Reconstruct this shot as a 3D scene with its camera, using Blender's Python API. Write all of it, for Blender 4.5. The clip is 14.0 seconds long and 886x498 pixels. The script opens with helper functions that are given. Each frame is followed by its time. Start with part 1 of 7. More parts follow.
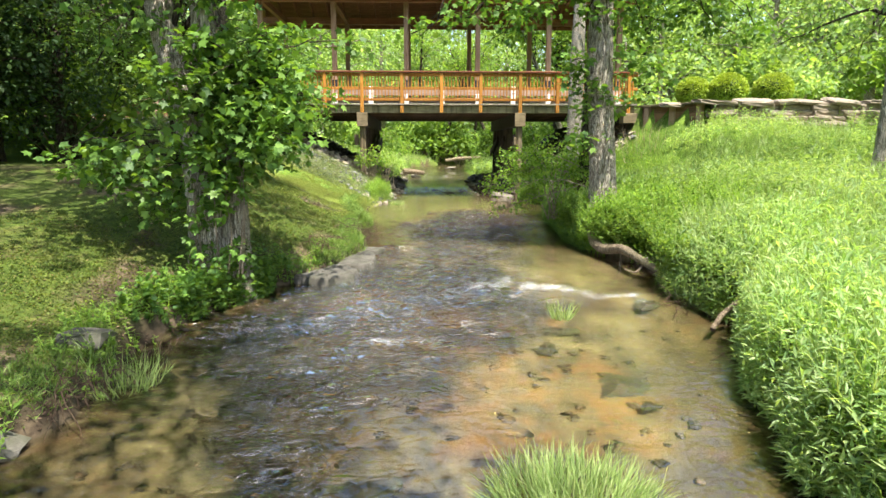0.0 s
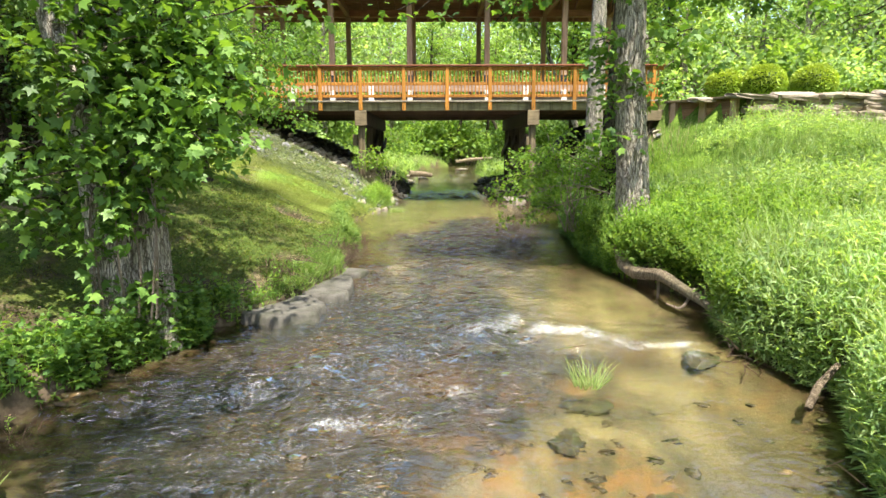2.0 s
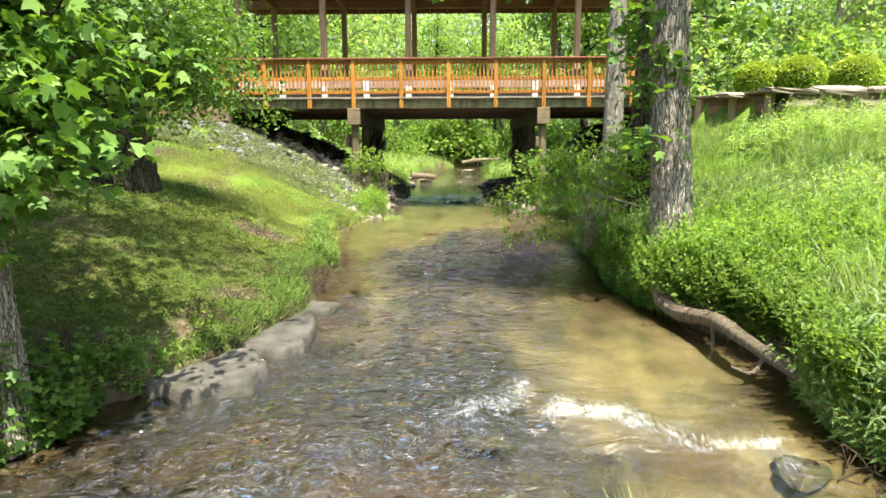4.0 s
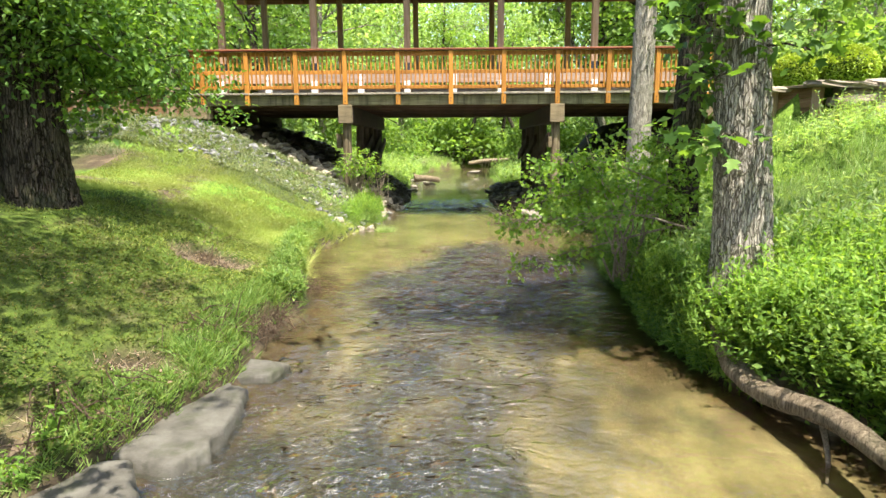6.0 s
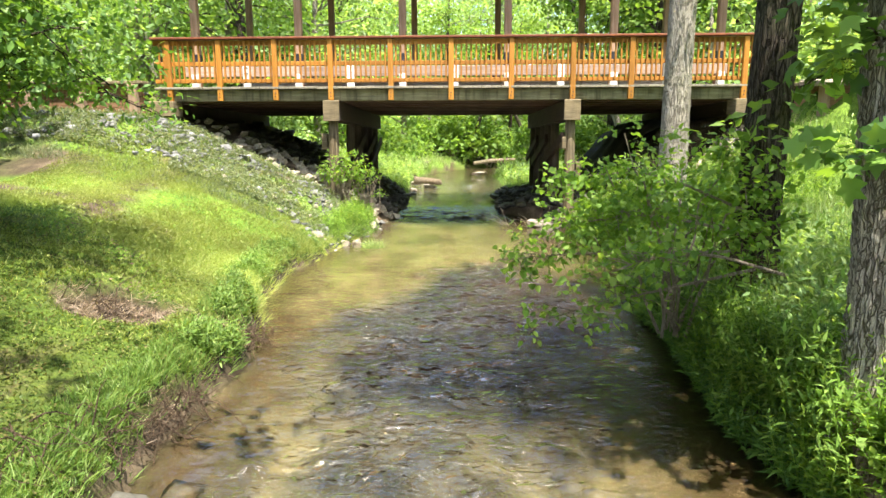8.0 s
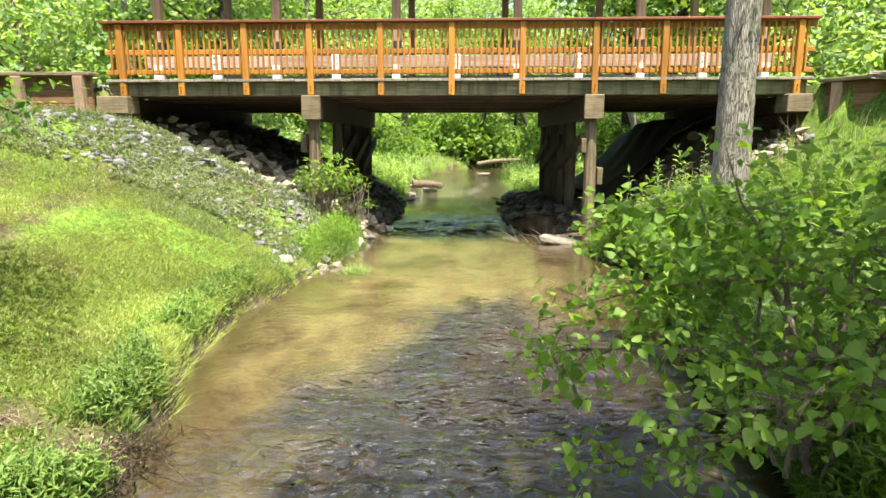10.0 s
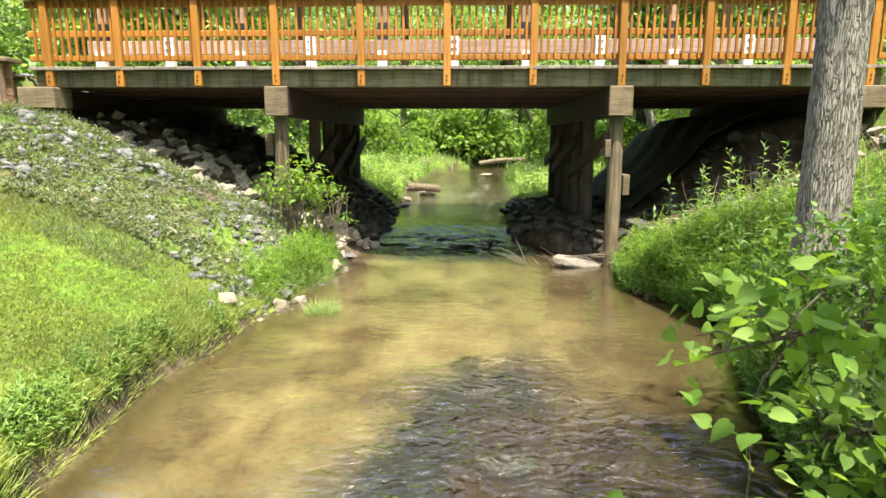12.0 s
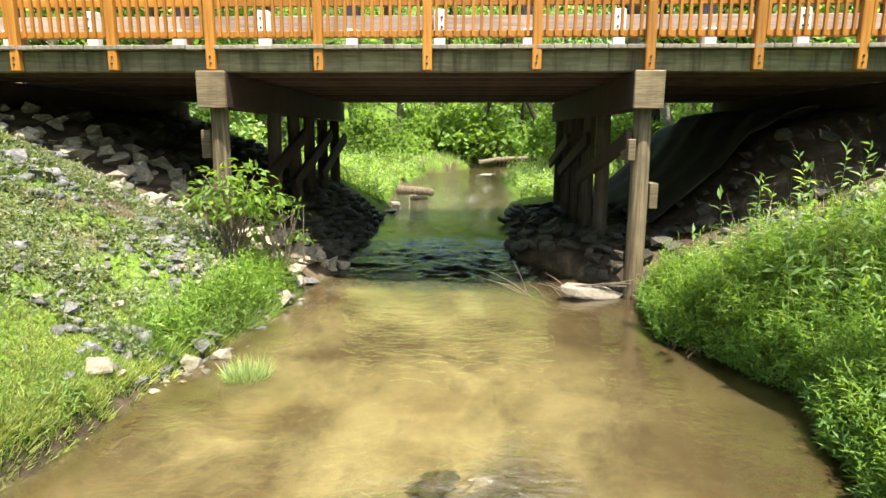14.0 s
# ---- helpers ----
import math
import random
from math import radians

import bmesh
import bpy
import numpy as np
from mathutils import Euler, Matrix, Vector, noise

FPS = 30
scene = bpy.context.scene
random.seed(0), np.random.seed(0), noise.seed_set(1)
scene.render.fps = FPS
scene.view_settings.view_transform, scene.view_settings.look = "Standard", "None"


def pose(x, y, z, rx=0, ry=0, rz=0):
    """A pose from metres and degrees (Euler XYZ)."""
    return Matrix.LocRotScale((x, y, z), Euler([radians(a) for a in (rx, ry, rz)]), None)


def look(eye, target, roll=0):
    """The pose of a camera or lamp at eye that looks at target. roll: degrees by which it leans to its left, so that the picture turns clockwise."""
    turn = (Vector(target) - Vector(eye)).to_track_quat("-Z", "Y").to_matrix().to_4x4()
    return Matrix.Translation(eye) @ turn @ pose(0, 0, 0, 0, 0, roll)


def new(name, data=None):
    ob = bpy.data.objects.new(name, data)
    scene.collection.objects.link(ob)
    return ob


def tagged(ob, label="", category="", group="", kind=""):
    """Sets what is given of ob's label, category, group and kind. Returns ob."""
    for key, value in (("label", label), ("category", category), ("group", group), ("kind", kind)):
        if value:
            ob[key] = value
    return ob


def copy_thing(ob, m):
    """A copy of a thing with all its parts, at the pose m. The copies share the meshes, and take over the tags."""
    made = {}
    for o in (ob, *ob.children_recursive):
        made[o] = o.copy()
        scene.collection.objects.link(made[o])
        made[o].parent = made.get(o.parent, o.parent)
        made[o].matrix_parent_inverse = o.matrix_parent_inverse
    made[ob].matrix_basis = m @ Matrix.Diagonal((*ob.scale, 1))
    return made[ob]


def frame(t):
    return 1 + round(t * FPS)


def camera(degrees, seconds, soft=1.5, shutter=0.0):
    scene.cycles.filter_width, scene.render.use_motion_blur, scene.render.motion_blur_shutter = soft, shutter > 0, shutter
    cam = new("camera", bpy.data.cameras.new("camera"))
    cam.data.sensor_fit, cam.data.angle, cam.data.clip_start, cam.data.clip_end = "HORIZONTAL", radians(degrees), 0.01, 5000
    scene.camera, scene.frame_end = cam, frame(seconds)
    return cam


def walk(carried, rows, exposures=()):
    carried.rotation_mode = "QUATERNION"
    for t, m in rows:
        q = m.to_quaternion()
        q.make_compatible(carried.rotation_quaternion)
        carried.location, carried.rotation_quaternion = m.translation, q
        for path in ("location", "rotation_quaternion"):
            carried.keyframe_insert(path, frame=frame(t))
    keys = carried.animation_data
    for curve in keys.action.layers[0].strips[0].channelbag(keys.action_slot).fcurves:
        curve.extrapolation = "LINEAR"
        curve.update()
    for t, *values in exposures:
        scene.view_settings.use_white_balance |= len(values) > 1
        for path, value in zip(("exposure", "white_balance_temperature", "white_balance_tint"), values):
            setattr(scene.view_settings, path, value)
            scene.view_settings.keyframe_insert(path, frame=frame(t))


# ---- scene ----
# ---------------------------------------------------------------- camera
cam = camera(73.0, 14.0)
PATH = [
    (0.0, (-0.605, 1.038, 1.573), (-0.537, 3.008, 1.236), 0.03),
    (0.5, (-0.526, 1.471, 1.569), (-0.479, 3.442, 1.233), -0.06),
    (1.0, (-0.450, 1.867, 1.567), (-0.415, 3.838, 1.231), -0.13),
    (1.5, (-0.380, 2.247, 1.568), (-0.354, 4.218, 1.233), -0.18),
    (2.0, (-0.318, 2.622, 1.573), (-0.297, 4.594, 1.238), -0.23),
    (2.5, (-0.262, 3.000, 1.580), (-0.247, 4.971, 1.245), -0.27),
    (3.0, (-0.211, 3.383, 1.589), (-0.203, 5.355, 1.253), -0.29),
    (3.5, (-0.164, 3.773, 1.598), (-0.162, 5.745, 1.263), -0.31),
    (4.0, (-0.118, 4.169, 1.608), (-0.124, 6.141, 1.272), -0.32),
    (4.5, (-0.075, 4.571, 1.618), (-0.088, 6.543, 1.282), -0.32),
    (5.0, (-0.032, 4.978, 1.628), (-0.052, 6.950, 1.291), -0.32),
    (5.5, (0.010, 5.389, 1.638), (-0.018, 7.360, 1.301), -0.31),
    (6.0, (0.050, 5.804, 1.649), (0.015, 7.775, 1.311), -0.29),
    (6.5, (0.087, 6.223, 1.661), (0.046, 8.194, 1.322), -0.27),
    (7.0, (0.119, 6.648, 1.675), (0.073, 8.618, 1.335), -0.25),
    (7.5, (0.147, 7.079, 1.690), (0.096, 9.048, 1.349), -0.22),
    (8.0, (0.167, 7.516, 1.708), (0.113, 9.485, 1.365), -0.19),
    (8.5, (0.182, 7.962, 1.728), (0.125, 9.930, 1.384), -0.16),
    (9.0, (0.192, 8.415, 1.751), (0.131, 10.383, 1.404), -0.13),
    (9.5, (0.197, 8.875, 1.774), (0.134, 10.843, 1.425), -0.09),
    (10.0, (0.201, 9.341, 1.797), (0.136, 11.309, 1.446), -0.06),
    (10.5, (0.207, 9.812, 1.819), (0.140, 11.779, 1.465), -0.02),
    (11.0, (0.217, 10.283, 1.839), (0.149, 12.250, 1.482), 0.01),
    (11.5, (0.237, 10.754, 1.854), (0.166, 12.720, 1.495), 0.04),
    (12.0, (0.267, 11.220, 1.864), (0.195, 13.186, 1.503), 0.08),
    (12.5, (0.310, 11.682, 1.870), (0.237, 13.647, 1.507), 0.11),
    (13.0, (0.363, 12.140, 1.872), (0.288, 14.105, 1.508), 0.13),
    (13.5, (0.419, 12.598, 1.875), (0.342, 14.562, 1.508), 0.16),
    (14.0, (0.467, 13.066, 1.884), (0.386, 15.030, 1.514), 0.18),
]
walk(cam, [(t, look(eye, target, roll)) for t, eye, target, roll in PATH], exposures=((0.0, 1.67), (3.0, 1.78), (6.0, 1.82), (8.0, 1.93), (9.0, 1.89), (11.0, 1.74), (14.0, 1.7)))

# ---------------------------------------------------------------- daylight
SUN = Vector((0.14, -0.33, 1.0)).normalized()
world = bpy.data.worlds.new("sky")
scene.world = world
world.use_nodes = True
wn = world.node_tree
sky = wn.nodes.new("ShaderNodeTexSky")
sky.sky_type, sky.sun_disc = "NISHITA", False
sky.sun_elevation, sky.sun_rotation = math.asin(SUN.z), math.atan2(SUN.x, SUN.y)
sky.dust_density, sky.air_density = 2.2, 1.1
bg = next(n for n in wn.nodes if n.type == "BACKGROUND")
bg.inputs["Strength"].default_value = 0.15
wn.links.new(sky.outputs[0], bg.inputs["Color"])
sun = new("sun", bpy.data.lights.new("sun", "SUN"))
sun.data.energy, sun.data.angle, sun.data.color = 4.7, radians(0.53), (1.0, 0.95, 0.86)
sun.matrix_world = look(SUN * 60, (0, 0, 0))

# ---------------------------------------------------------------- materials
def material(name):
    m = bpy.data.materials.new(name)
    m.use_nodes = True
    m.node_tree.nodes.clear()
    return m, m.node_tree


def nd(nt, kind, **inputs):
    n = nt.nodes.new(kind)
    for k, v in inputs.items():
        n.inputs[k.replace("_", " ")].default_value = v
    return n


def ramp(nt, src, stops):
    r = nt.nodes.new("ShaderNodeValToRGB")
    while len(r.color_ramp.elements) < len(stops):
        r.color_ramp.elements.new(0.5)
    for e, (p, c) in zip(r.color_ramp.elements, stops):
        e.position = p
        e.color = (*c, 1) if len(c) == 3 else c
    nt.links.new(src, r.inputs[0])
    return r


def noise_tex(nt, scale, detail=6, rough=0.6, stretch=None, distort=0.0, coord="Object"):
    tc = nt.nodes.new("ShaderNodeTexCoord")
    n = nd(nt, "ShaderNodeTexNoise", Scale=scale, Detail=detail, Roughness=rough, Distortion=distort)
    if stretch:
        mp = nt.nodes.new("ShaderNodeMapping")
        mp.inputs["Scale"].default_value = stretch
        nt.links.new(tc.outputs[coord], mp.inputs[0])
        nt.links.new(mp.outputs[0], n.inputs["Vector"])
    else:
        nt.links.new(tc.outputs[coord], n.inputs["Vector"])
    return n


def mixc(nt, fac, a, b, mode="MIX"):
    m = nt.nodes.new("ShaderNodeMix")
    m.data_type, m.blend_type = "RGBA", mode
    for sock, v in ((m.inputs[0], fac), (m.inputs[6], a), (m.inputs[7], b)):
        if hasattr(v, "is_linked"):
            nt.links.new(v, sock)
        elif isinstance(v, (int, float)):
            sock.default_value = v
        else:
            sock.default_value = (*v, 1)
    return m.outputs[2]


def finish(nt, color, rough=0.8, bump=None, strength=0.4, dist=0.02, spec=0.3, metal=0.0):
    p = nd(nt, "ShaderNodeBsdfPrincipled")
    p.inputs["Roughness"].default_value = rough
    p.inputs["Specular IOR Level"].default_value = spec
    p.inputs["Metallic"].default_value = metal
    if hasattr(color, "is_linked"):
        nt.links.new(color, p.inputs["Base Color"])
    else:
        p.inputs["Base Color"].default_value = (*color, 1)
    if bump is not None:
        b = nd(nt, "ShaderNodeBump", Strength=strength, Distance=dist)
        nt.links.new(bump, b.inputs["Height"])
        nt.links.new(b.outputs[0], p.inputs["Normal"])
    o = nt.nodes.new("ShaderNodeOutputMaterial")
    nt.links.new(p.outputs[0], o.inputs[0])
    return p


def wood(name, dark, mid, light, grain=(3, 60, 60), rough=0.75, stain=0.5, stain_col=None, streak=0.25):
    """Sawn timber: grain along x of the object's own space, weather stains, a tone of its own for each piece."""
    m, nt = material(name)
    g = noise_tex(nt, 1.0, 8, 0.65, grain)
    c = ramp(nt, g.outputs[0], [(0.3, dark), (0.5, mid), (0.72, light)]).outputs[0]
    s = noise_tex(nt, 2.3, 5, 0.6)
    f = ramp(nt, s.outputs[0], [(0.45, (0, 0, 0)), (0.75, (stain, stain, stain))]).outputs[0]
    c = mixc(nt, f, c, stain_col or tuple(v * 0.45 for v in dark))
    st = noise_tex(nt, 1.0, 5, 0.6, (9, 9, 0.7))
    fs = ramp(nt, st.outputs[0], [(0.5, (0, 0, 0)), (0.72, (streak, streak, streak))]).outputs[0]
    c = mixc(nt, fs, c, tuple(v * 0.4 for v in dark))
    oi = nt.nodes.new("ShaderNodeObjectInfo")
    v = nd(nt, "ShaderNodeMapRange", To_Min=0.78, To_Max=1.18)
    nt.links.new(oi.outputs["Random"], v.inputs[0])
    hs = nd(nt, "ShaderNodeHueSaturation")
    nt.links.new(v.outputs[0], hs.inputs["Value"])
    nt.links.new(c, hs.inputs["Color"])
    finish(nt, hs.outputs[0], rough, g.outputs[0], 0.5, 0.01)
    return m


def leaf(name, cols, gloss=0.35, trans=0.45, spread=0.14):
    """Leaf blades: each island has its own tone, light shines through."""
    cols = [(1.13 * r, g, 1.35 * b) for r, g, b in cols]
    m, nt = material(name)
    gi = nt.nodes.new("ShaderNodeNewGeometry")
    c = ramp(nt, gi.outputs["Random Per Island"], [(i / max(1, len(cols) - 1), k) for i, k in enumerate(cols)]).outputs[0]
    n = noise_tex(nt, 0.7, 3, 0.5)
    v = nd(nt, "ShaderNodeMapRange", From_Min=0.3, From_Max=0.7, To_Min=1 - 2 * spread, To_Max=1 + 2 * spread)
    nt.links.new(n.outputs[0], v.inputs[0])
    hs = nd(nt, "ShaderNodeHueSaturation")
    nt.links.new(v.outputs[0], hs.inputs["Value"])
    nt.links.new(c, hs.inputs["Color"])
    d = nd(nt, "ShaderNodeBsdfPrincipled", Roughness=0.5)
    d.inputs["Specular IOR Level"].default_value = gloss
    nt.links.new(hs.outputs[0], d.inputs["Base Color"])
    t = nd(nt, "ShaderNodeBsdfTranslucent")
    warm = mixc(nt, 1.0, hs.outputs[0], (1.25, 1.2, 0.45), "MULTIPLY")
    nt.links.new(warm, t.inputs["Color"])
    mx = nd(nt, "ShaderNodeMixShader")
    mx.inputs[0].default_value = trans
    nt.links.new(d.outputs[0], mx.inputs[1])
    nt.links.new(t.outputs[0], mx.inputs[2])
    o = nt.nodes.new("ShaderNodeOutputMaterial")
    nt.links.new(mx.outputs[0], o.inputs[0])
    return m


def bark(name, dark, light, moss=0.3, scale=1.0, plates=0.0):
    """Furrowed bark; plates: how many ridges to a metre, drawn out along the stem and broken by dark cracks."""
    m, nt = material(name)
    n = noise_tex(nt, 26 * scale, 9, 0.75, (1, 1, 0.13), 1.2)
    c = ramp(nt, n.outputs[0], [(0.38, dark), (0.5, tuple((a + b) / 2 for a, b in zip(dark, light))), (0.6, light)]).outputs[0]
    height = n.outputs[0]
    if plates:
        tc = nt.nodes.new("ShaderNodeTexCoord")
        wob = noise_tex(nt, 5, 4, 0.6)
        sh = nd(nt, "ShaderNodeVectorMath")
        sh.operation = "MULTIPLY_ADD"
        nt.links.new(wob.outputs["Color"], sh.inputs[0])
        sh.inputs[1].default_value = (0.05, 0.05, 0.3)
        nt.links.new(tc.outputs["Object"], sh.inputs[2])
        mp = nt.nodes.new("ShaderNodeMapping")
        mp.inputs["Scale"].default_value = (1, 1, 0.085)
        nt.links.new(sh.outputs[0], mp.inputs[0])
        v = nd(nt, "ShaderNodeTexVoronoi", Scale=plates)
        v.feature = "DISTANCE_TO_EDGE"
        nt.links.new(mp.outputs[0], v.inputs["Vector"])
        crack = nd(nt, "ShaderNodeMapRange", From_Min=0.0, From_Max=0.11)
        nt.links.new(v.outputs["Distance"], crack.inputs[0])
        c = mixc(nt, crack.outputs[0], tuple(0.8 * a for a in dark), c)
        ad = nt.nodes.new("ShaderNodeMath")
        ad.operation = "MULTIPLY_ADD"
        nt.links.new(n.outputs[0], ad.inputs[0])
        ad.inputs[1].default_value = 0.5
        nt.links.new(crack.outputs[0], ad.inputs[2])
        height = ad.outputs[0]
    p = noise_tex(nt, 1.6, 6, 0.65)
    f = ramp(nt, p.outputs[0], [(0.5, (0, 0, 0)), (0.68, (moss, moss, moss))]).outputs[0]
    c = mixc(nt, f, c, (0.10, 0.12, 0.055))
    finish(nt, c, 0.92, height, 1.0, 0.03 if plates else 0.06, 0.1)
    return m


def stone(name, cols, scale=6, rough=0.85, moss=0.0, spec=0.3):
    m, nt = material(name)
    n = noise_tex(nt, scale, 8, 0.65)
    c = ramp(nt, n.outputs[0], [(0.3 + 0.4 * i / max(1, len(cols) - 1), k) for i, k in enumerate(cols)]).outputs[0]
    gi = nt.nodes.new("ShaderNodeNewGeometry")
    oi = nt.nodes.new("ShaderNodeObjectInfo")
    ad = nt.nodes.new("ShaderNodeMath")
    ad.operation = "ADD"
    nt.links.new(gi.outputs["Random Per Island"], ad.inputs[0])
    nt.links.new(oi.outputs["Random"], ad.inputs[1])
    v = nd(nt, "ShaderNodeMapRange", From_Max=2.0, To_Min=0.6, To_Max=1.4)
    nt.links.new(ad.outputs[0], v.inputs[0])
    hs = nd(nt, "ShaderNodeHueSaturation")
    nt.links.new(v.outputs[0], hs.inputs["Value"])
    nt.links.new(c, hs.inputs["Color"])
    c = hs.outputs[0]
    if moss:
        p = noise_tex(nt, 3.1, 6, 0.7)
        f = ramp(nt, p.outputs[0], [(0.48, (0, 0, 0)), (0.6, (moss, moss, moss))]).outputs[0]
        c = mixc(nt, f, c, (0.03, 0.036, 0.01))
    f2 = noise_tex(nt, scale * 6, 5, 0.7)
    finish(nt, c, rough, f2.outputs[0], 0.5, 0.02, spec)
    return m


M = {}
M["cedar"] = wood("stained_cedar", (0.26, 0.1, 0.014), (0.39, 0.168, 0.024), (0.48, 0.225, 0.038), (50, 50, 2.5), 0.55, 0.35, (0.24, 0.08, 0.02))
M["cedar_dark"] = wood("stained_rail_cap", (0.13, 0.035, 0.014), (0.2, 0.06, 0.025), (0.27, 0.09, 0.035), (2.5, 50, 50), 0.6, 0.35)
M["beam"] = wood("weathered_treated_timber", (0.105, 0.092, 0.048), (0.185, 0.163, 0.088), (0.265, 0.235, 0.138), (2, 40, 40), 0.85, 0.75, (0.045, 0.042, 0.02), 0.85)
M["cap"] = wood("weathered_cap_timber", (0.075, 0.054, 0.027), (0.17, 0.128, 0.07), (0.27, 0.21, 0.125), (3, 3, 45), 0.85, 0.7, (0.1, 0.08, 0.05))
# timber coloured dark to stand for the shade under the deck
M["shade_timber"] = wood("creosoted_timber", (0.022, 0.012, 0.008), (0.042, 0.024, 0.015), (0.07, 0.042, 0.027), (2, 40, 40), 0.85, 0.5)
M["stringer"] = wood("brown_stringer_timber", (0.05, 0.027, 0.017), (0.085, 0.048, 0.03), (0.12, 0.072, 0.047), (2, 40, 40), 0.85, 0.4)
M["pile"] = wood("round_pile_timber", (0.05, 0.036, 0.018), (0.18, 0.135, 0.075), (0.34, 0.27, 0.165), (26, 26, 1.2), 0.9, 0.7, (0.09, 0.075, 0.05))
M["plankwall"] = wood("rust_brown_plank", (0.13, 0.068, 0.032), (0.21, 0.115, 0.056), (0.29, 0.175, 0.095), (2, 40, 40), 0.85, 0.5)
M["wallpost"] = wood("tan_wall_post", (0.2, 0.125, 0.075), (0.3, 0.2, 0.13), (0.38, 0.27, 0.185), (30, 30, 2), 0.85, 0.5)
# the pile timber again, darkened for the shade under the deck
M["pile_shade"] = wood("dark_pile_timber", (0.05, 0.038, 0.028), (0.085, 0.065, 0.05), (0.12, 0.095, 0.07), (30, 30, 1.6), 0.9, 0.5)
M["roofpost"] = wood("roof_post_timber", (0.2, 0.115, 0.065), (0.3, 0.185, 0.11), (0.38, 0.25, 0.165), (30, 30, 1.8), 0.7, 0.3)
M["roofwood"] = wood("roof_underside_boards", (0.15, 0.065, 0.03), (0.22, 0.10, 0.05), (0.3, 0.15, 0.08), (2, 30, 30), 0.75, 0.3)
M["guardrail"] = wood("guard_rail_plank", (0.25, 0.17, 0.12), (0.36, 0.26, 0.2), (0.46, 0.35, 0.28), (2, 40, 40), 0.8, 0.3)
M["deck"] = wood("bleached_deck_plank", (0.15, 0.128, 0.092), (0.23, 0.2, 0.148), (0.31, 0.272, 0.21), (40, 2, 40), 0.85, 0.5, (0.2, 0.17, 0.12))
M["whitepost"] = wood("white_painted_block", (0.62, 0.6, 0.54), (0.74, 0.72, 0.66), (0.8, 0.78, 0.73), (20, 20, 3), 0.6, 0.3, (0.45, 0.42, 0.36))
M["blackpaint"] = stone("black_painted_band", [(0.012, 0.012, 0.014), (0.03, 0.03, 0.034)], 8, 0.5)
M["bolt"] = stone("dark_steel", [(0.02, 0.02, 0.02), (0.06, 0.055, 0.05)], 20, 0.45)
M["shingle"] = stone("brown_roof_covering", [(0.07, 0.05, 0.04), (0.13, 0.1, 0.08)], 4, 0.9)
M["fabric"] = stone("black_filter_cloth", [(0.014, 0.012, 0.009), (0.04, 0.036, 0.028)], 3, 0.85)
M["bark_grey"] = bark("grey_ridged_bark", (0.17, 0.142, 0.108), (0.54, 0.48, 0.39), 0.2, 2.2, 48)
M["bark_dark"] = bark("dark_mossy_bark", (0.022, 0.016, 0.011), (0.12, 0.095, 0.07), 0.35, 1.4, 34)
M["bark_light"] = bark("pale_lichened_bark", (0.24, 0.21, 0.165), (0.5, 0.45, 0.37), 0.35, 2.0, 60)
M["rootbark"] = bark("brown_root_bark", (0.06, 0.04, 0.027), (0.21, 0.145, 0.095), 0.0, 3)
M["twig"] = bark("bare_twig", (0.16, 0.12, 0.08), (0.4, 0.33, 0.25), 0.0, 4)
M["driftwood"] = bark("bleached_root_wood", (0.09, 0.066, 0.042), (0.33, 0.26, 0.175), 0.4, 1.5)
M["tanrock"] = stone("tan_riprap", [(0.13, 0.105, 0.07), (0.27, 0.23, 0.165), (0.4, 0.35, 0.265)], 5, 0.9, 0.2)
M["riprap"] = stone("blue_grey_riprap", [(0.06, 0.058, 0.054), (0.14, 0.137, 0.128), (0.25, 0.243, 0.225)], 5, 0.9, 0.3)
M["slab"] = stone("grey_slab_rock", [(0.04, 0.036, 0.027), (0.075, 0.068, 0.054), (0.11, 0.102, 0.083)], 7, 0.75, 0.5)
M["wetrock"] = stone("wet_creek_rock", [(0.012, 0.01, 0.007), (0.035, 0.028, 0.013), (0.085, 0.055, 0.022)], 11, 0.5, 0.9, 0.4)
# stone coloured dark for the shade under the bridge
M["shade_rock"] = stone("dark_wet_stone", [(0.03, 0.026, 0.02), (0.085, 0.075, 0.06)], 6, 0.6, 0.2)
M["cobble"] = stone("creek_bed_cobble", [(0.01, 0.009, 0.007), (0.045, 0.034, 0.02), (0.13, 0.08, 0.036)], 4, 0.6)
M["palestone"] = stone("pale_washed_stone", [(0.11, 0.092, 0.068), (0.2, 0.172, 0.13), (0.29, 0.255, 0.2)], 9, 0.85, 0.25)
M["flagstone"] = stone("tan_flagstone", [(0.14, 0.108, 0.076), (0.26, 0.21, 0.155), (0.36, 0.305, 0.235)], 5, 0.85, 0.3)
M["deadleaf"] = leaf("dry_brown_litter", [(0.06, 0.042, 0.022), (0.15, 0.11, 0.055), (0.28, 0.22, 0.11)], 0.1, 0.1)

G_MAPLE = [(0.055, 0.135, 0.02), (0.085, 0.19, 0.024), (0.12, 0.25, 0.03), (0.165, 0.3, 0.04)]
G_WEED = [(0.11, 0.22, 0.05), (0.18, 0.325, 0.075), (0.25, 0.405, 0.1), (0.34, 0.48, 0.15)]
G_GRASS = [(0.15, 0.25, 0.055), (0.2, 0.32, 0.075), (0.26, 0.39, 0.1), (0.34, 0.43, 0.15)]
G_LAWN_SHADE = [(0.05, 0.095, 0.014), (0.08, 0.13, 0.018), (0.105, 0.15, 0.022), (0.14, 0.125, 0.04)]
G_WOODS = [(0.095, 0.19, 0.03), (0.13, 0.245, 0.04), (0.165, 0.295, 0.052), (0.215, 0.345, 0.07)]
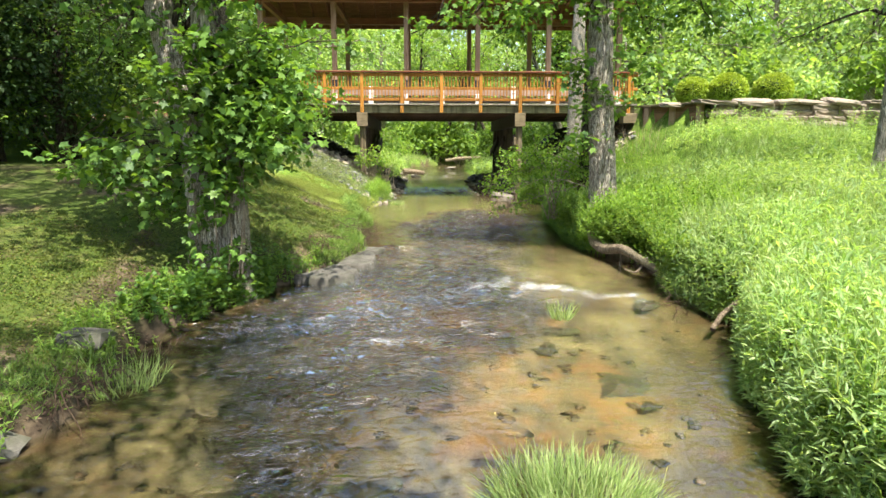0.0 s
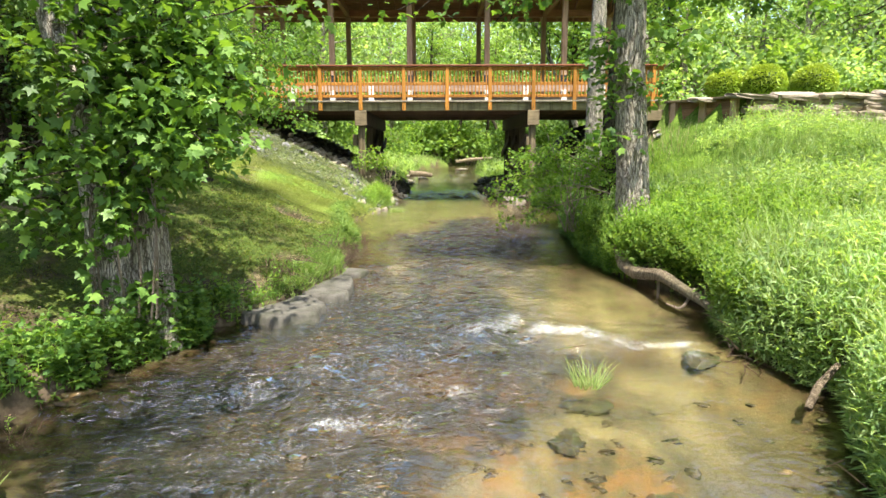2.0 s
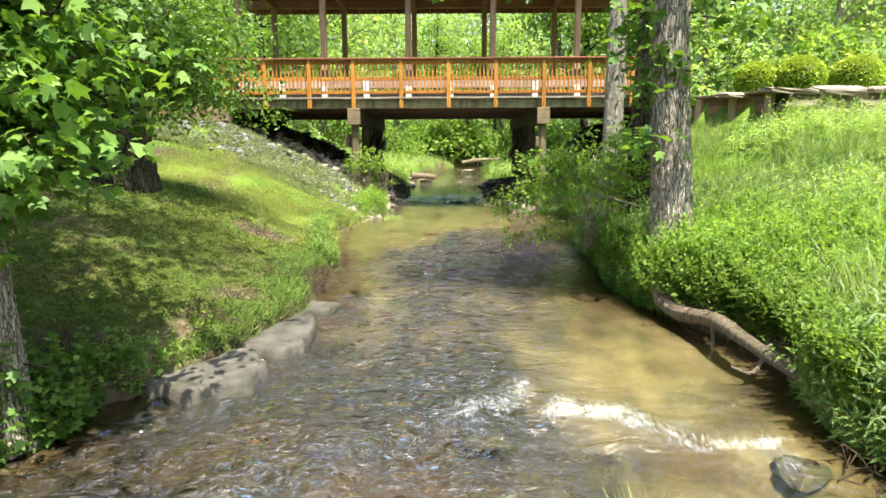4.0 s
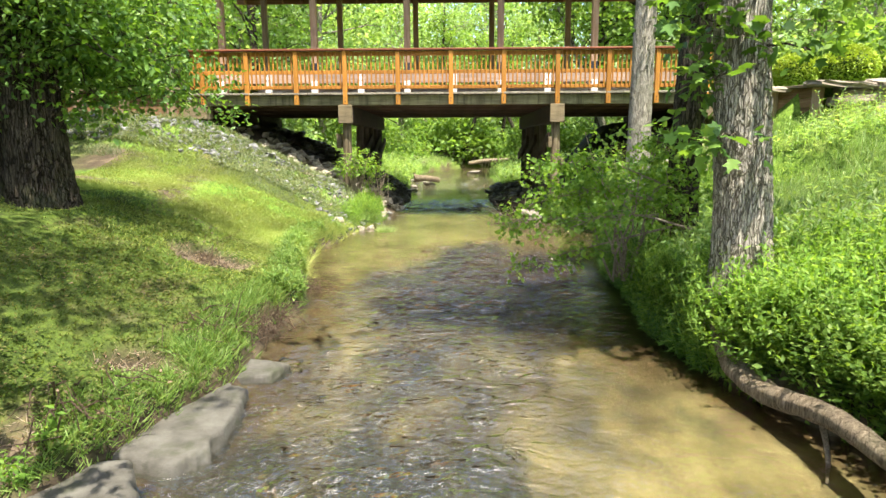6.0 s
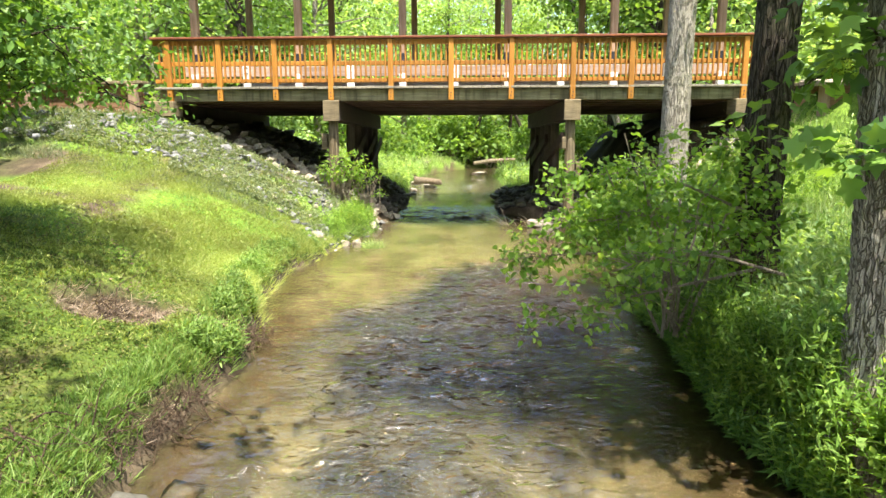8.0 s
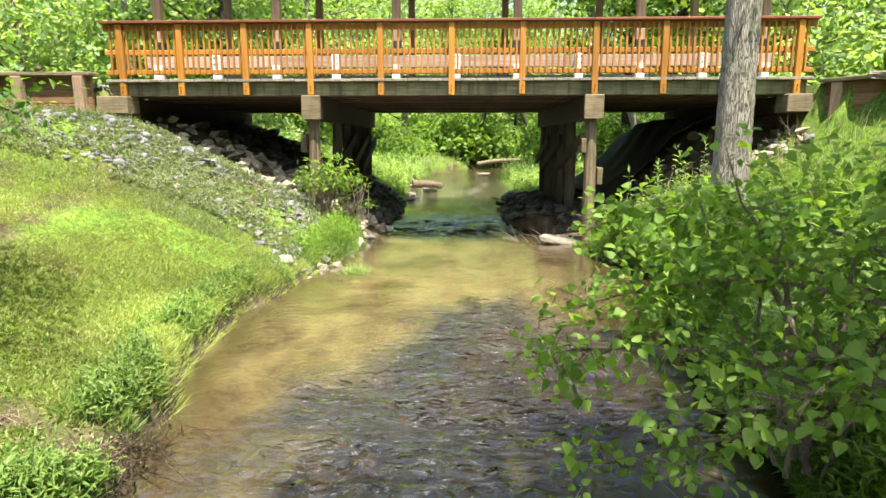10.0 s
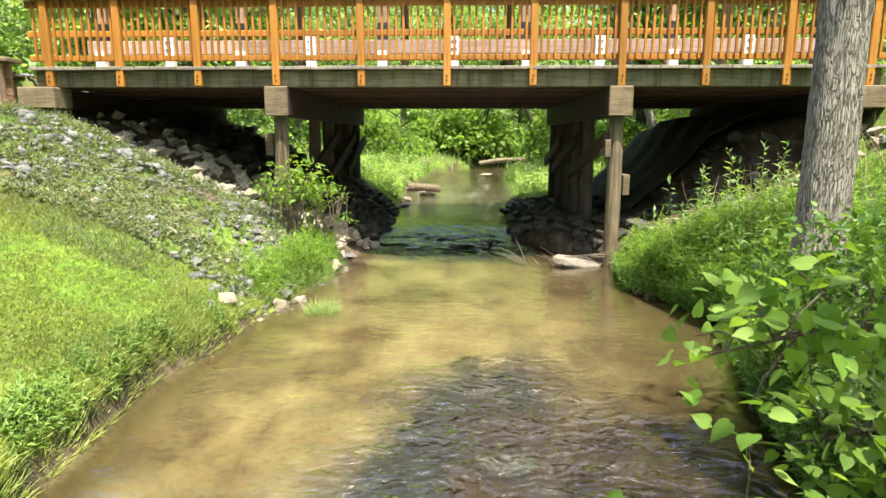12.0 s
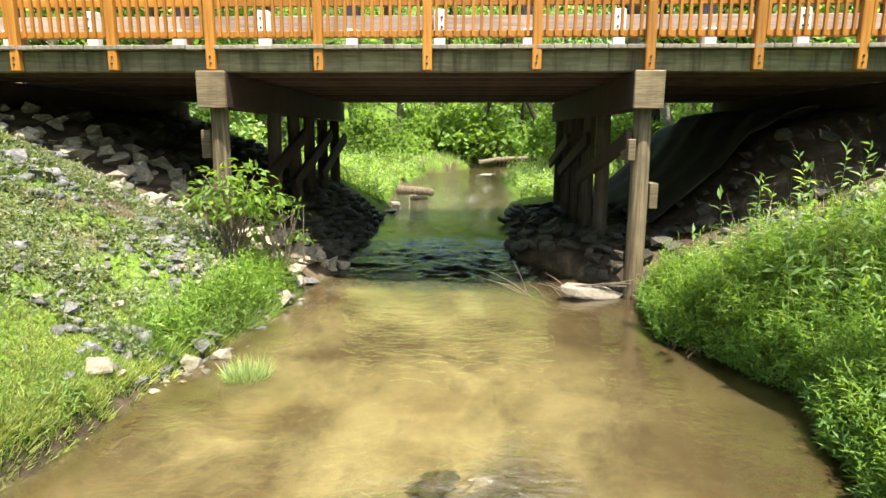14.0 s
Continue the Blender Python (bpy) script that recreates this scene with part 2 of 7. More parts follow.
G_DARK = [(0.022, 0.055, 0.013), (0.042, 0.09, 0.019), (0.07, 0.135, 0.027)]
G_BOX = [(0.21, 0.33, 0.03), (0.29, 0.43, 0.045), (0.36, 0.49, 0.07)]
M["leaf_maple"] = leaf("maple_leaf", G_MAPLE)
M["leaf_weed"] = leaf("weed_leaf", G_WEED, 0.6, 0.6)
M["leaf_cover"] = leaf("ground_cover_leaf", [(0.08, 0.17, 0.022), (0.125, 0.25, 0.03), (0.18, 0.325, 0.045), (0.25, 0.39, 0.075)], 0.18, 0.6)
M["deadgrass"] = leaf("dry_straw_grass", [(0.2, 0.17, 0.09), (0.3, 0.26, 0.14), (0.38, 0.34, 0.2)], 0.2, 0.3)
M["grass"] = leaf("meadow_grass", G_GRASS, 0.3, 0.4)
# darker copy of the grass greens, with bank shade put into the colour
M["bank_grass"] = leaf("shaded_bank_grass", [(0.07, 0.145, 0.022), (0.11, 0.21, 0.03), (0.15, 0.265, 0.04), (0.2, 0.29, 0.065)], 0.25, 0.4)
# wide tone spread paints dappled sun patches into the lawn colour
M["lawn"] = leaf("short_lawn_grass", [(0.185, 0.26, 0.05), (0.235, 0.32, 0.064), (0.285, 0.37, 0.082), (0.34, 0.4, 0.115)], 0.1, 0.45, 0.2)
# leaf greens darkened to stand for shade on the lawn tree
M["leaf_shade"] = leaf("shaded_edge_leaf", [(0.04, 0.1, 0.016), (0.065, 0.14, 0.021), (0.095, 0.185, 0.029), (0.13, 0.225, 0.038)])
M["slope_weed"] = leaf("dusty_slope_weed", [(0.07, 0.118, 0.035), (0.12, 0.178, 0.06), (0.175, 0.235, 0.088), (0.25, 0.295, 0.14)])
# lawn green darkened for moss and for the maple's shade
M["moss"] = leaf("thin_mossy_grass", G_LAWN_SHADE, 0.15, 0.4)
M["leaf_woods"] = leaf("woodland_leaf", G_WOODS, 0.1, 0.58, 0.22)
# pale greens, lightened further to stand for haze on the far trees
M["leaf_pale"] = leaf("pale_woodland_leaf", [(0.17, 0.3, 0.075), (0.22, 0.37, 0.105), (0.28, 0.44, 0.15), (0.35, 0.5, 0.2)], 0.1, 0.6, 0.22)
M["leaf_dark"] = leaf("evergreen_leaf", G_DARK, 0.3, 0.3, 0.2)
M["leaf_box"] = leaf("clipped_box_leaf", G_BOX, 0.25, 0.3)


def ground_material():
    """One sheet of earth: sandy creek bed, bare bank, moss and thatch; 'zone' holds bed, bare earth and moss."""
    m, nt = material("bank_earth_and_sand")
    at = nt.nodes.new("ShaderNodeAttribute")
    at.attribute_name = "zone"
    sp = nt.nodes.new("ShaderNodeSeparateColor")
    nt.links.new(at.outputs["Color"], sp.inputs[0])
    big = noise_tex(nt, 0.55, 5, 0.62, None, 0.5)
    mid = noise_tex(nt, 2.6, 7, 0.66, (1, 0.6, 1), 0.4)
    fine = noise_tex(nt, 38, 5, 0.7)
    grain = noise_tex(nt, 90, 4, 0.6)
    soft = noise_tex(nt, 1.7, 6, 0.58, (1, 0.75, 1), 0.35)
    sand = ramp(nt, soft.outputs[0], [(0.36, (0.05, 0.033, 0.014)), (0.49, (0.12, 0.096, 0.042)), (0.64, (0.205, 0.168, 0.08))]).outputs[0]
    sand = mixc(nt, 0.25, sand, ramp(nt, grain.outputs[0], [(0.35, (0.06, 0.043, 0.025)), (0.65, (0.2, 0.155, 0.09))]).outputs[0])
    gravel = ramp(nt, fine.outputs[0], [(0.3, (0.006, 0.007, 0.007)), (0.5, (0.02, 0.02, 0.017)), (0.72, (0.065, 0.056, 0.04))]).outputs[0]
    # riffle gravel and leaf litter, darkened partly for tree shade; clean sand in the pools
    f = nd(nt, "ShaderNodeMath")
    f.operation = "ADD"
    nt.links.new(mid.outputs[0], f.inputs[0])
    nt.links.new(sp.outputs["Blue"], f.inputs[1])
    fr = ramp(nt, f.outputs[0], [(0.56, (0, 0, 0)), (0.94, (1, 1, 1))]).outputs[0]
    bed = mixc(nt, fr, sand, gravel)
    rust = ramp(nt, big.outputs[0], [(0.56, (0, 0, 0)), (0.68, (0.22, 0.22, 0.22))]).outputs[0]
    bed = mixc(nt, rust, bed, (0.11, 0.05, 0.016))
    fox = nd(nt, "ShaderNodeMath")
    fox.operation = "MULTIPLY"
    nt.links.new(sp.outputs["Green"], fox.inputs[0])
    nt.links.new(ramp(nt, noise_tex(nt, 4.5, 6, 0.7).outputs[0], [(0.45, (0.0, 0.0, 0.0)), (0.62, (0.6, 0.6, 0.6))]).outputs[0], fox.inputs[1])
    bed = mixc(nt, fox.outputs[0], bed, (0.19, 0.092, 0.024))
    earth = ramp(nt, mid.outputs[0], [(0.3, (0.02, 0.014, 0.009)), (0.5, (0.06, 0.043, 0.027)), (0.72, (0.18, 0.135, 0.085))]).outputs[0]
    # along y, shade-darkened mossy ground blends into brighter sunlit turf colours
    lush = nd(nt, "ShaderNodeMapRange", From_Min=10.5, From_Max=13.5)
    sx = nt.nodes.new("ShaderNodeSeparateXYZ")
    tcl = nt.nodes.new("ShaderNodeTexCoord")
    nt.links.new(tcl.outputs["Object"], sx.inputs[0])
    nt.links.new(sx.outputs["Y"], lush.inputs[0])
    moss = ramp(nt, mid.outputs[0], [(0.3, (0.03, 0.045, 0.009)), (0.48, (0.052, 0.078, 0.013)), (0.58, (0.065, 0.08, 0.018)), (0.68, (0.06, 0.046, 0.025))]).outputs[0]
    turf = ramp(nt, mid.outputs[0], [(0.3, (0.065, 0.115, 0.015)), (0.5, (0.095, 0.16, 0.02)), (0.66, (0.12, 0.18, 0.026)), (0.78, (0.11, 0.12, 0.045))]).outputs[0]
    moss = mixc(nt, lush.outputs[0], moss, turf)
    tuft = noise_tex(nt, 17, 7, 0.75, None, 0.6)
    moss = mixc(nt, 1.0, moss, ramp(nt, tuft.outputs[0], [(0.34, (0.3, 0.32, 0.3)), (0.5, (0.95, 0.95, 0.9)), (0.66, (1.7, 1.6, 1.3))]).outputs[0], "MULTIPLY")
    gsep = mixc(nt, sp.outputs["Green"], moss, earth)
    # brown along the shores, widened on one side to stand in for shade
    silt_shade = nd(nt, "ShaderNodeMapRange", From_Min=0.15, From_Max=1.0, To_Min=0.85, To_Max=0.0)
    nt.links.new(at.outputs["Alpha"], silt_shade.inputs[0])
    bed = mixc(nt, silt_shade.outputs[0], bed, (0.04, 0.024, 0.011))
    col = mixc(nt, sp.outputs["Red"], gsep, bed)
    finish(nt, col, 0.92, fine.outputs[0], 0.6, 0.02, 0.15)
    return m


def water_material():
    """Clear creek water: tinted see-through body, mirror gloss by Fresnel, white water and painted glints where it
    breaks.
    """
    m, nt = material("clear_creek_water")
    at = nt.nodes.new("ShaderNodeAttribute")
    at.attribute_name = "flow"
    sp = nt.nodes.new("ShaderNodeSeparateColor")
    nt.links.new(at.outputs["Color"], sp.inputs[0])
    n1 = noise_tex(nt, 6.5, 1.5, 0.5, (0.85, 1.2, 1), 1.2)
    n2 = noise_tex(nt, 19, 2, 0.5, (0.8, 1.2, 1), 0.8)
    s1 = nt.nodes.new("ShaderNodeMath")
    s1.operation = "MULTIPLY_ADD"
    nt.links.new(n2.outputs[0], s1.inputs[0])
    s1.inputs[1].default_value = 0.3
    nt.links.new(n1.outputs[0], s1.inputs[2])
    b = nd(nt, "ShaderNodeBump", Distance=0.12)
    nt.links.new(s1.outputs[0], b.inputs["Height"])
    nt.links.new(sp.outputs["Red"], b.inputs["Strength"])
    tr = nd(nt, "ShaderNodeBsdfRefraction", IOR=1.33, Roughness=0.02)
    tr.inputs[0].default_value = (0.80, 0.82, 0.72, 1)
    nt.links.new(b.outputs[0], tr.inputs["Normal"])
    gl = nd(nt, "ShaderNodeBsdfGlossy", Roughness=0.03)
    gl.inputs[0].default_value = (0.95, 0.97, 1.0, 1)
    nt.links.new(b.outputs[0], gl.inputs["Normal"])
    fr = nd(nt, "ShaderNodeFresnel", IOR=1.7)
    nt.links.new(b.outputs[0], fr.inputs["Normal"])
    mx = nd(nt, "ShaderNodeMixShader")
    nt.links.new(fr.outputs[0], mx.inputs[0])
    nt.links.new(tr.outputs[0], mx.inputs[1])
    nt.links.new(gl.outputs[0], mx.inputs[2])
    fn = noise_tex(nt, 46, 6, 0.72, (1.4, 0.4, 1), 0.5)
    fc = nd(nt, "ShaderNodeMapRange", From_Min=0.36, From_Max=0.68)
    nt.links.new(fn.outputs[0], fc.inputs[0])
    fa = nt.nodes.new("ShaderNodeMath")
    fa.operation = "MULTIPLY_ADD"
    nt.links.new(sp.outputs["Green"], fa.inputs[0])
    fa.inputs[1].default_value = 1.0
    nt.links.new(fc.outputs[0], fa.inputs[2])
    fm = nd(nt, "ShaderNodeMapRange", From_Min=0.8, From_Max=2.0, To_Min=0.0, To_Max=0.52)
    nt.links.new(fa.outputs[0], fm.inputs[0])
    fo = nd(nt, "ShaderNodeBsdfPrincipled", Roughness=0.5)
    fo.inputs["Base Color"].default_value = (0.72, 0.74, 0.75, 1)
    nt.links.new(b.outputs[0], fo.inputs["Normal"])
    m2 = nd(nt, "ShaderNodeMixShader")
    nt.links.new(fm.outputs[0], m2.inputs[0])
    nt.links.new(mx.outputs[0], m2.inputs[1])
    nt.links.new(fo.outputs[0], m2.inputs[2])
    o = nt.nodes.new("ShaderNodeOutputMaterial")
    nt.links.new(m2.outputs[0], o.inputs[0])
    return m


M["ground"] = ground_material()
M["water"] = water_material()


# ---------------------------------------------------------------- mesh helpers
rng = np.random.default_rng(7)


def thing(name, label, category, at=(0, 0, 0), group="", kind=""):
    ob = new(name)
    ob.location = at
    return tagged(ob, label, category, group, kind)


def mesh_np(name, V, F, smooth=False):
    """A mesh from an array of points and a list of arrays of faces (each with one count of corners)."""
    me = bpy.data.meshes.new(name)
    if not isinstance(F, (list, tuple)):
        F = [F]
    F = [np.asarray(f, dtype=np.int32) for f in F if len(f)]
    me.vertices.add(len(V))
    me.vertices.foreach_set("co", np.asarray(V, dtype=np.float32).ravel())
    loops = np.concatenate([f.ravel() for f in F])
    counts = np.concatenate([np.full(len(f), f.shape[1], dtype=np.int32) for f in F])
    me.loops.add(len(loops))
    me.loops.foreach_set("vertex_index", loops)
    me.polygons.add(len(counts))
    starts = np.concatenate([[0], np.cumsum(counts)[:-1]]).astype(np.int32)
    me.polygons.foreach_set("loop_start", starts)
    if smooth:
        me.polygons.foreach_set("use_smooth", np.ones(len(counts), dtype=bool))
    me.update(calc_edges=True)
    return me


def part_np(name, V, F, mat, parent=None, label="", smooth=False):
    me = mesh_np(name, V, F, smooth)
    me.materials.append(M[mat])
    ob = new(name, me)
    if parent is not None:
        ob.parent = parent
    if label:
        ob["label"] = label
    return ob


def part(name, bm, mat, parent=None, label="", smooth=False):
    me = bpy.data.meshes.new(name)
    bm.to_mesh(me)
    bm.free()
    me.materials.append(M[mat])
    if smooth:
        for p in me.polygons:
            p.use_smooth = True
    ob = new(name, me)
    if parent is not None:
        ob.parent = parent
    if label:
        ob["label"] = label
    return ob


def share(src, parent, m=None):
    """Another piece on the same mesh."""
    ob = new(src.name.split(".")[0], src.data)
    ob.parent = parent
    if m is not None:
        ob.matrix_basis = m
    if "label" in src:
        ob["label"] = src["label"]
    return ob


def box_bm(sx, sy, sz, bevel=0.008, wobble=0.0):
    """A sawn timber centred on its own origin, with eased edges."""
    bm = bmesh.new()
    bmesh.ops.create_cube(bm, size=1)
    bmesh.ops.scale(bm, vec=(sx, sy, sz), verts=bm.verts)
    if bevel:
        bmesh.ops.bevel(bm, geom=bm.edges[:], offset=bevel, segments=1, affect="EDGES")
    if wobble:
        for v in bm.verts:
            v.co += Vector([random.uniform(-wobble, wobble) for _ in range(3)])
    return bm


def beam(name, x0, x1, y0, y1, z0, z1, mat, parent, label="", bevel=0.008, wobble=0.0):
    ob = part(name, box_bm(x1 - x0, y1 - y0, z1 - z0, bevel, wobble), mat, parent, label)
    ob.location = ((x0 + x1) / 2, (y0 + y1) / 2, (z0 + z1) / 2)
    return ob


def tube(P, R, sides=8, rough=0.0, seed=0, ridge=0.0):
    """A tapered round limb along the points P with radii R; ridge adds furrows down its length."""
    P = np.asarray(P, float)
    R = np.asarray(R, float)
    n = len(P)
    T = np.gradient(P, axis=0)
    T /= np.linalg.norm(T, axis=1)[:, None] + 1e-9
    ref = np.array([1.0, 0.03, 0.02]) if abs(T[0][0]) < 0.8 else np.array([0.0, 1.0, 0.05])
    A = np.cross(T, ref)
    A /= np.linalg.norm(A, axis=1)[:, None] + 1e-9
    B = np.cross(T, A)
    g = np.random.default_rng(seed)
    a = np.linspace(0, 2 * np.pi, sides, endpoint=False)
    r = R[:, None] * np.ones((n, sides))
    if ridge:
        ph = g.uniform(0, 6.28, 4)
        s = np.linspace(0, 1, n)[:, None] * 9
        r = r * (1 + ridge * (np.sin(7 * a + ph[0] + 1.2 * np.sin(s + ph[1])) * 0.5 + np.sin(17 * a + ph[2] + 2.0 * np.sin(1.7 * s)) * 0.5) + ridge * g.normal(0, 0.5, (n, sides)))
    if rough:
        r = r * (1 + rough * g.normal(0, 1, (n, sides)))
    V = P[:, None, :] + r[..., None] * (np.cos(a)[None, :, None] * A[:, None, :] + np.sin(a)[None, :, None] * B[:, None, :])
    V = V.reshape(-1, 3)
    i, j = np.meshgrid(np.arange(n - 1), np.arange(sides), indexing="ij")
    j2 = (j + 1) % sides
    F = np.stack([i * sides + j, (i + 1) * sides + j, (i + 1) * sides + j2, i * sides + j2], -1).reshape(-1, 4)
    V = np.vstack([V, P[-1:] + T[-1:] * R[-1]])
    cap = np.stack([(n - 1) * sides + np.arange(sides), np.full(sides, len(V) - 1), (n - 1) * sides + (np.arange(sides) + 1) % sides], -1)
    return V, F, cap


def join(parts):
    """Puts (V, quads, tris) together."""
    V, Q, T, k = [], [], [], 0
    for v, q, t in parts:
        V.append(v)
        if len(q):
            Q.append(np.asarray(q) + k)
        if len(t):
            T.append(np.asarray(t) + k)
        k += len(v)
    out = []
    if Q:
        out.append(np.vstack(Q))
    if T:
        out.append(np.vstack(T))
    return np.vstack(V), out


def smooth_path(P, n):
    P = np.asarray(P, float)
    s = np.linspace(0, len(P) - 1, n)
    out = np.empty((n, P.shape[1]))
    for k in range(P.shape[1]):
        lin = np.interp(s, np.arange(len(P)), P[:, k])
        w = max(1, n // (2 * len(P)))
        pad = np.pad(lin, w, mode="reflect", reflect_type="odd")
        ker = np.ones(2 * w + 1) / (2 * w + 1)
        out[:, k] = np.convolve(pad, ker, mode="valid")
    return out


LEAF = {
    "oval": (np.array([(0, 0, 0), (0.26, 0.42, 0.07), (0, 1, -0.06), (-0.26, 0.42, 0.07)]), np.array([(0, 1, 2), (0, 2, 3)])),
    "lance": (np.array([(0, 0, 0), (0.1, 0.42, 0.05), (0, 1, -0.16), (-0.1, 0.42, 0.05), (0, 0.45, 0.0)]),
              np.array([(0, 1, 4), (1, 2, 4), (2, 3, 4), (3, 0, 4)])),
    "maple": (np.array([(0, 0, 0), (0.17, 0.0, 0.02), (0.45, 0.1, -0.06), (0.3, 0.32, 0.05), (0.54, 0.6, -0.07), (0.2, 0.64, 0.04), (0, 1, -0.12),
                        (-0.2, 0.64, 0.04), (-0.54, 0.6, -0.07), (-0.3, 0.32, 0.05), (-0.45, 0.1, -0.06), (-0.17, 0.0, 0.02), (0, 0.35, -0.02)]),
              np.array([(12, i, i + 1) for i in range(11)] + [(12, 11, 0)])),
    "heart": (np.array([(0, 0.02, 0), (0.15, -0.05, 0.01), (0.32, 0.02, 0.03), (0.41, 0.2, 0.05), (0.38, 0.42, 0.04), (0.25, 0.66, 0.02), (0.1, 0.86, -0.04), (0, 1, -0.1),
                        (-0.1, 0.86, -0.04), (-0.25, 0.66, 0.02), (-0.38, 0.42, 0.04), (-0.41, 0.2, 0.05), (-0.32, 0.02, 0.03), (-0.15, -0.05, 0.01), (0, 0.4, -0.02)]),
              np.array([(14, i, i + 1) for i in range(13)] + [(14, 13, 0)])),
    "blade": (np.array([(-0.5, 0, 0), (0.5, 0, 0), (0.38, 0.55, 0.0), (-0.38, 0.55, 0.0), (0, 1, -0.18)]),
              np.array([(0, 1, 2), (0, 2, 3), (3, 2, 4)])),
    "tuft": (np.array([(-0.5, 0, 0), (0.5, 0, 0), (0.3, 0.6, 0.0), (0, 1, -0.25)]), np.array([(0, 1, 2), (0, 2, 3)])),
}


def leaves(P, D, S, shape, width=1.0, g=rng, roll=0.5):
    """Leaf blades at P, pointing along D, of length S: arrays of points and triangles."""
    tv, tf = LEAF[shape]
    n = len(P)
    D = D / (np.linalg.norm(D, axis=1)[:, None] + 1e-9)
    up = np.tile(np.array([0.0, 0.0, 1.0]), (n, 1)) + g.normal(0, roll, (n, 3))
    X = np.cross(D, up)
    X /= np.linalg.norm(X, axis=1)[:, None] + 1e-9
    Z = np.cross(X, D)
    S = np.asarray(S, float).reshape(-1, 1, 1) * np.ones((n, 1, 1))
    W = np.asarray(width, float).reshape(-1, 1, 1) * np.ones((n, 1, 1))
    V = P[:, None, :] + S * (tv[None, :, 0:1] * W * X[:, None, :] + tv[None, :, 1:2] * D[:, None, :] + tv[None, :, 2:3] * Z[:, None, :])
    F = (tf[None] + (np.arange(n) * len(tv))[:, None, None]).reshape(-1, 3)
    return V.reshape(-1, 3), F


def vnoise(x, y, seed=0):
    """Smooth value noise on a lattice, 0 to 1."""
    def h(i, j):
        v = np.sin(i * 127.1 + j * 311.7 + seed * 74.7) * 43758.5453
        return v - np.floor(v)
    i, j = np.floor(x), np.floor(y)
    u, v = x - i, y - j
    u, v = u * u * (3 - 2 * u), v * v * (3 - 2 * v)
    return (h(i, j) * (1 - u) + h(i + 1, j) * u) * (1 - v) + (h(i, j + 1) * (1 - u) + h(i + 1, j + 1) * u) * v


def fbm(x, y, seed=0, octaves=4):
    s, a, t = 0, 1.0, 0
    for k in range(octaves):
        s = s + a * vnoise(x * 2 ** k, y * 2 ** k, seed + k)
        t += a
        a *= 0.5
    return s / t


def sstep(a, b, x):
    t = np.clip((x - a) / (b - a), 0, 1)
    return t * t * (3 - 2 * t)


# ---------------------------------------------------------------- the lie of the land
SHORE_L = np.array([(-60, -6), (0, -3.2), (4.2, -2.97), (4.6, -2.8), (5.9, -2.97), (6.6, -2.66), (7.2, -2.34), (7.7, -2.28), (8.1, -1.95), (8.6, -1.65), (9.6, -1.5), (10.3, -1.5), (12, -1.53), (13, -1.8),
                    (14.1, -2.05), (15.5, -2.15), (16.5, -1.97), (17.6, -1.85), (19.1, -1.5), (20.4, -1.6), (21.4, -1.3), (27.5, -1.42), (31, -1.7), (40, -1.25), (46, 1.0), (60, 7), (200, 60)])
SHORE_R = np.array([(-60, 2), (0, 1.2), (3.7, 1.36), (4.8, 1.67), (6.4, 2.42), (7.0, 2.16), (7.6, 2.14), (8.3, 2.38), (9.1, 2.24), (9.6, 2.04), (10.3, 1.86), (11.0, 1.83), (11.8, 1.91), (14, 2.15), (16, 2.6), (17.3, 2.97),
                    (18.6, 2.35), (20.2, 2.6), (21.9, 1.2), (24.4, 1.15), (30.5, 1.74), (37, 1.66), (43, 2.6), (46, 5), (60, 12), (200, 66)])


def shore_l(y):
    return np.interp(y, SHORE_L[:, 0], SHORE_L[:, 1]) + 0.10 * (vnoise(y * 2.3, y * 0, 3) - 0.5)


def shore_r(y):
    return np.interp(y, SHORE_R[:, 0], SHORE_R[:, 1]) + 0.10 * (vnoise(y * 2.1, y * 0 + 7, 4) - 0.5)


def water_z(x, y):
    yr = np.interp(x, [-2.5, -1.2, -0.2, 0.4, 0.8, 1.5, 2.2], [6.3, 6.9, 7.5, 7.8, 7.6, 7.2, 6.95])
    return -0.1 + 0.1 * sstep(yr - 0.45, yr + 0.12, y) + 0.08 * sstep(20.5, 22.5, y) + 0.12 * sstep(27, 34, y) + 0.15 * sstep(34, 60, y)


def scars(x, y):
    """Bare hollows where the turf of the bank has slipped: 1 in the middle of each."""
    out = np.zeros_like(np.asarray(x, float) + np.asarray(y, float))
    wx, wy = x + 0.25 * (vnoise(x * 4, y * 4, 15) - 0.5), y + 0.25 * (vnoise(x * 4, y * 4, 16) - 0.5)
    for cx, cy, rx, ry, turn in ((-2.44, 11.9, 0.5, 0.34, 0.9), (-2.05, 12.15, 0.42, 0.12, 0.4), (-1.74, 12.25, 0.17, 0.36, 0.0), (-1.64, 10.9, 0.09, 0.35, 0.0), (-1.93, 9.3, 0.26, 0.17, 0.3), (-2.1, 8.35, 0.22, 0.3, 0.0), (-2.85, 9.4, 0.2, 0.1, 0.0), (-3.1, 12.3, 0.5, 0.14, 0.5)):
        u = (wx - cx) * math.cos(turn) + (wy - cy) * math.sin(turn)
        v = (wy - cy) * math.cos(turn) - (wx - cx) * math.sin(turn)
        out = np.maximum(out, 1 - sstep(0.6, 1.25, np.sqrt((u / rx) ** 2 + (v / ry) ** 2)))
    return out


def wall_line(x):
    """Where the retaining walls stand, in front of the raised road."""
    return np.where(x < 0, 19.97, np.interp(x, [6.1, 7.3, 13, 30], [19.97, 18.1, 17.3, 17.3]))


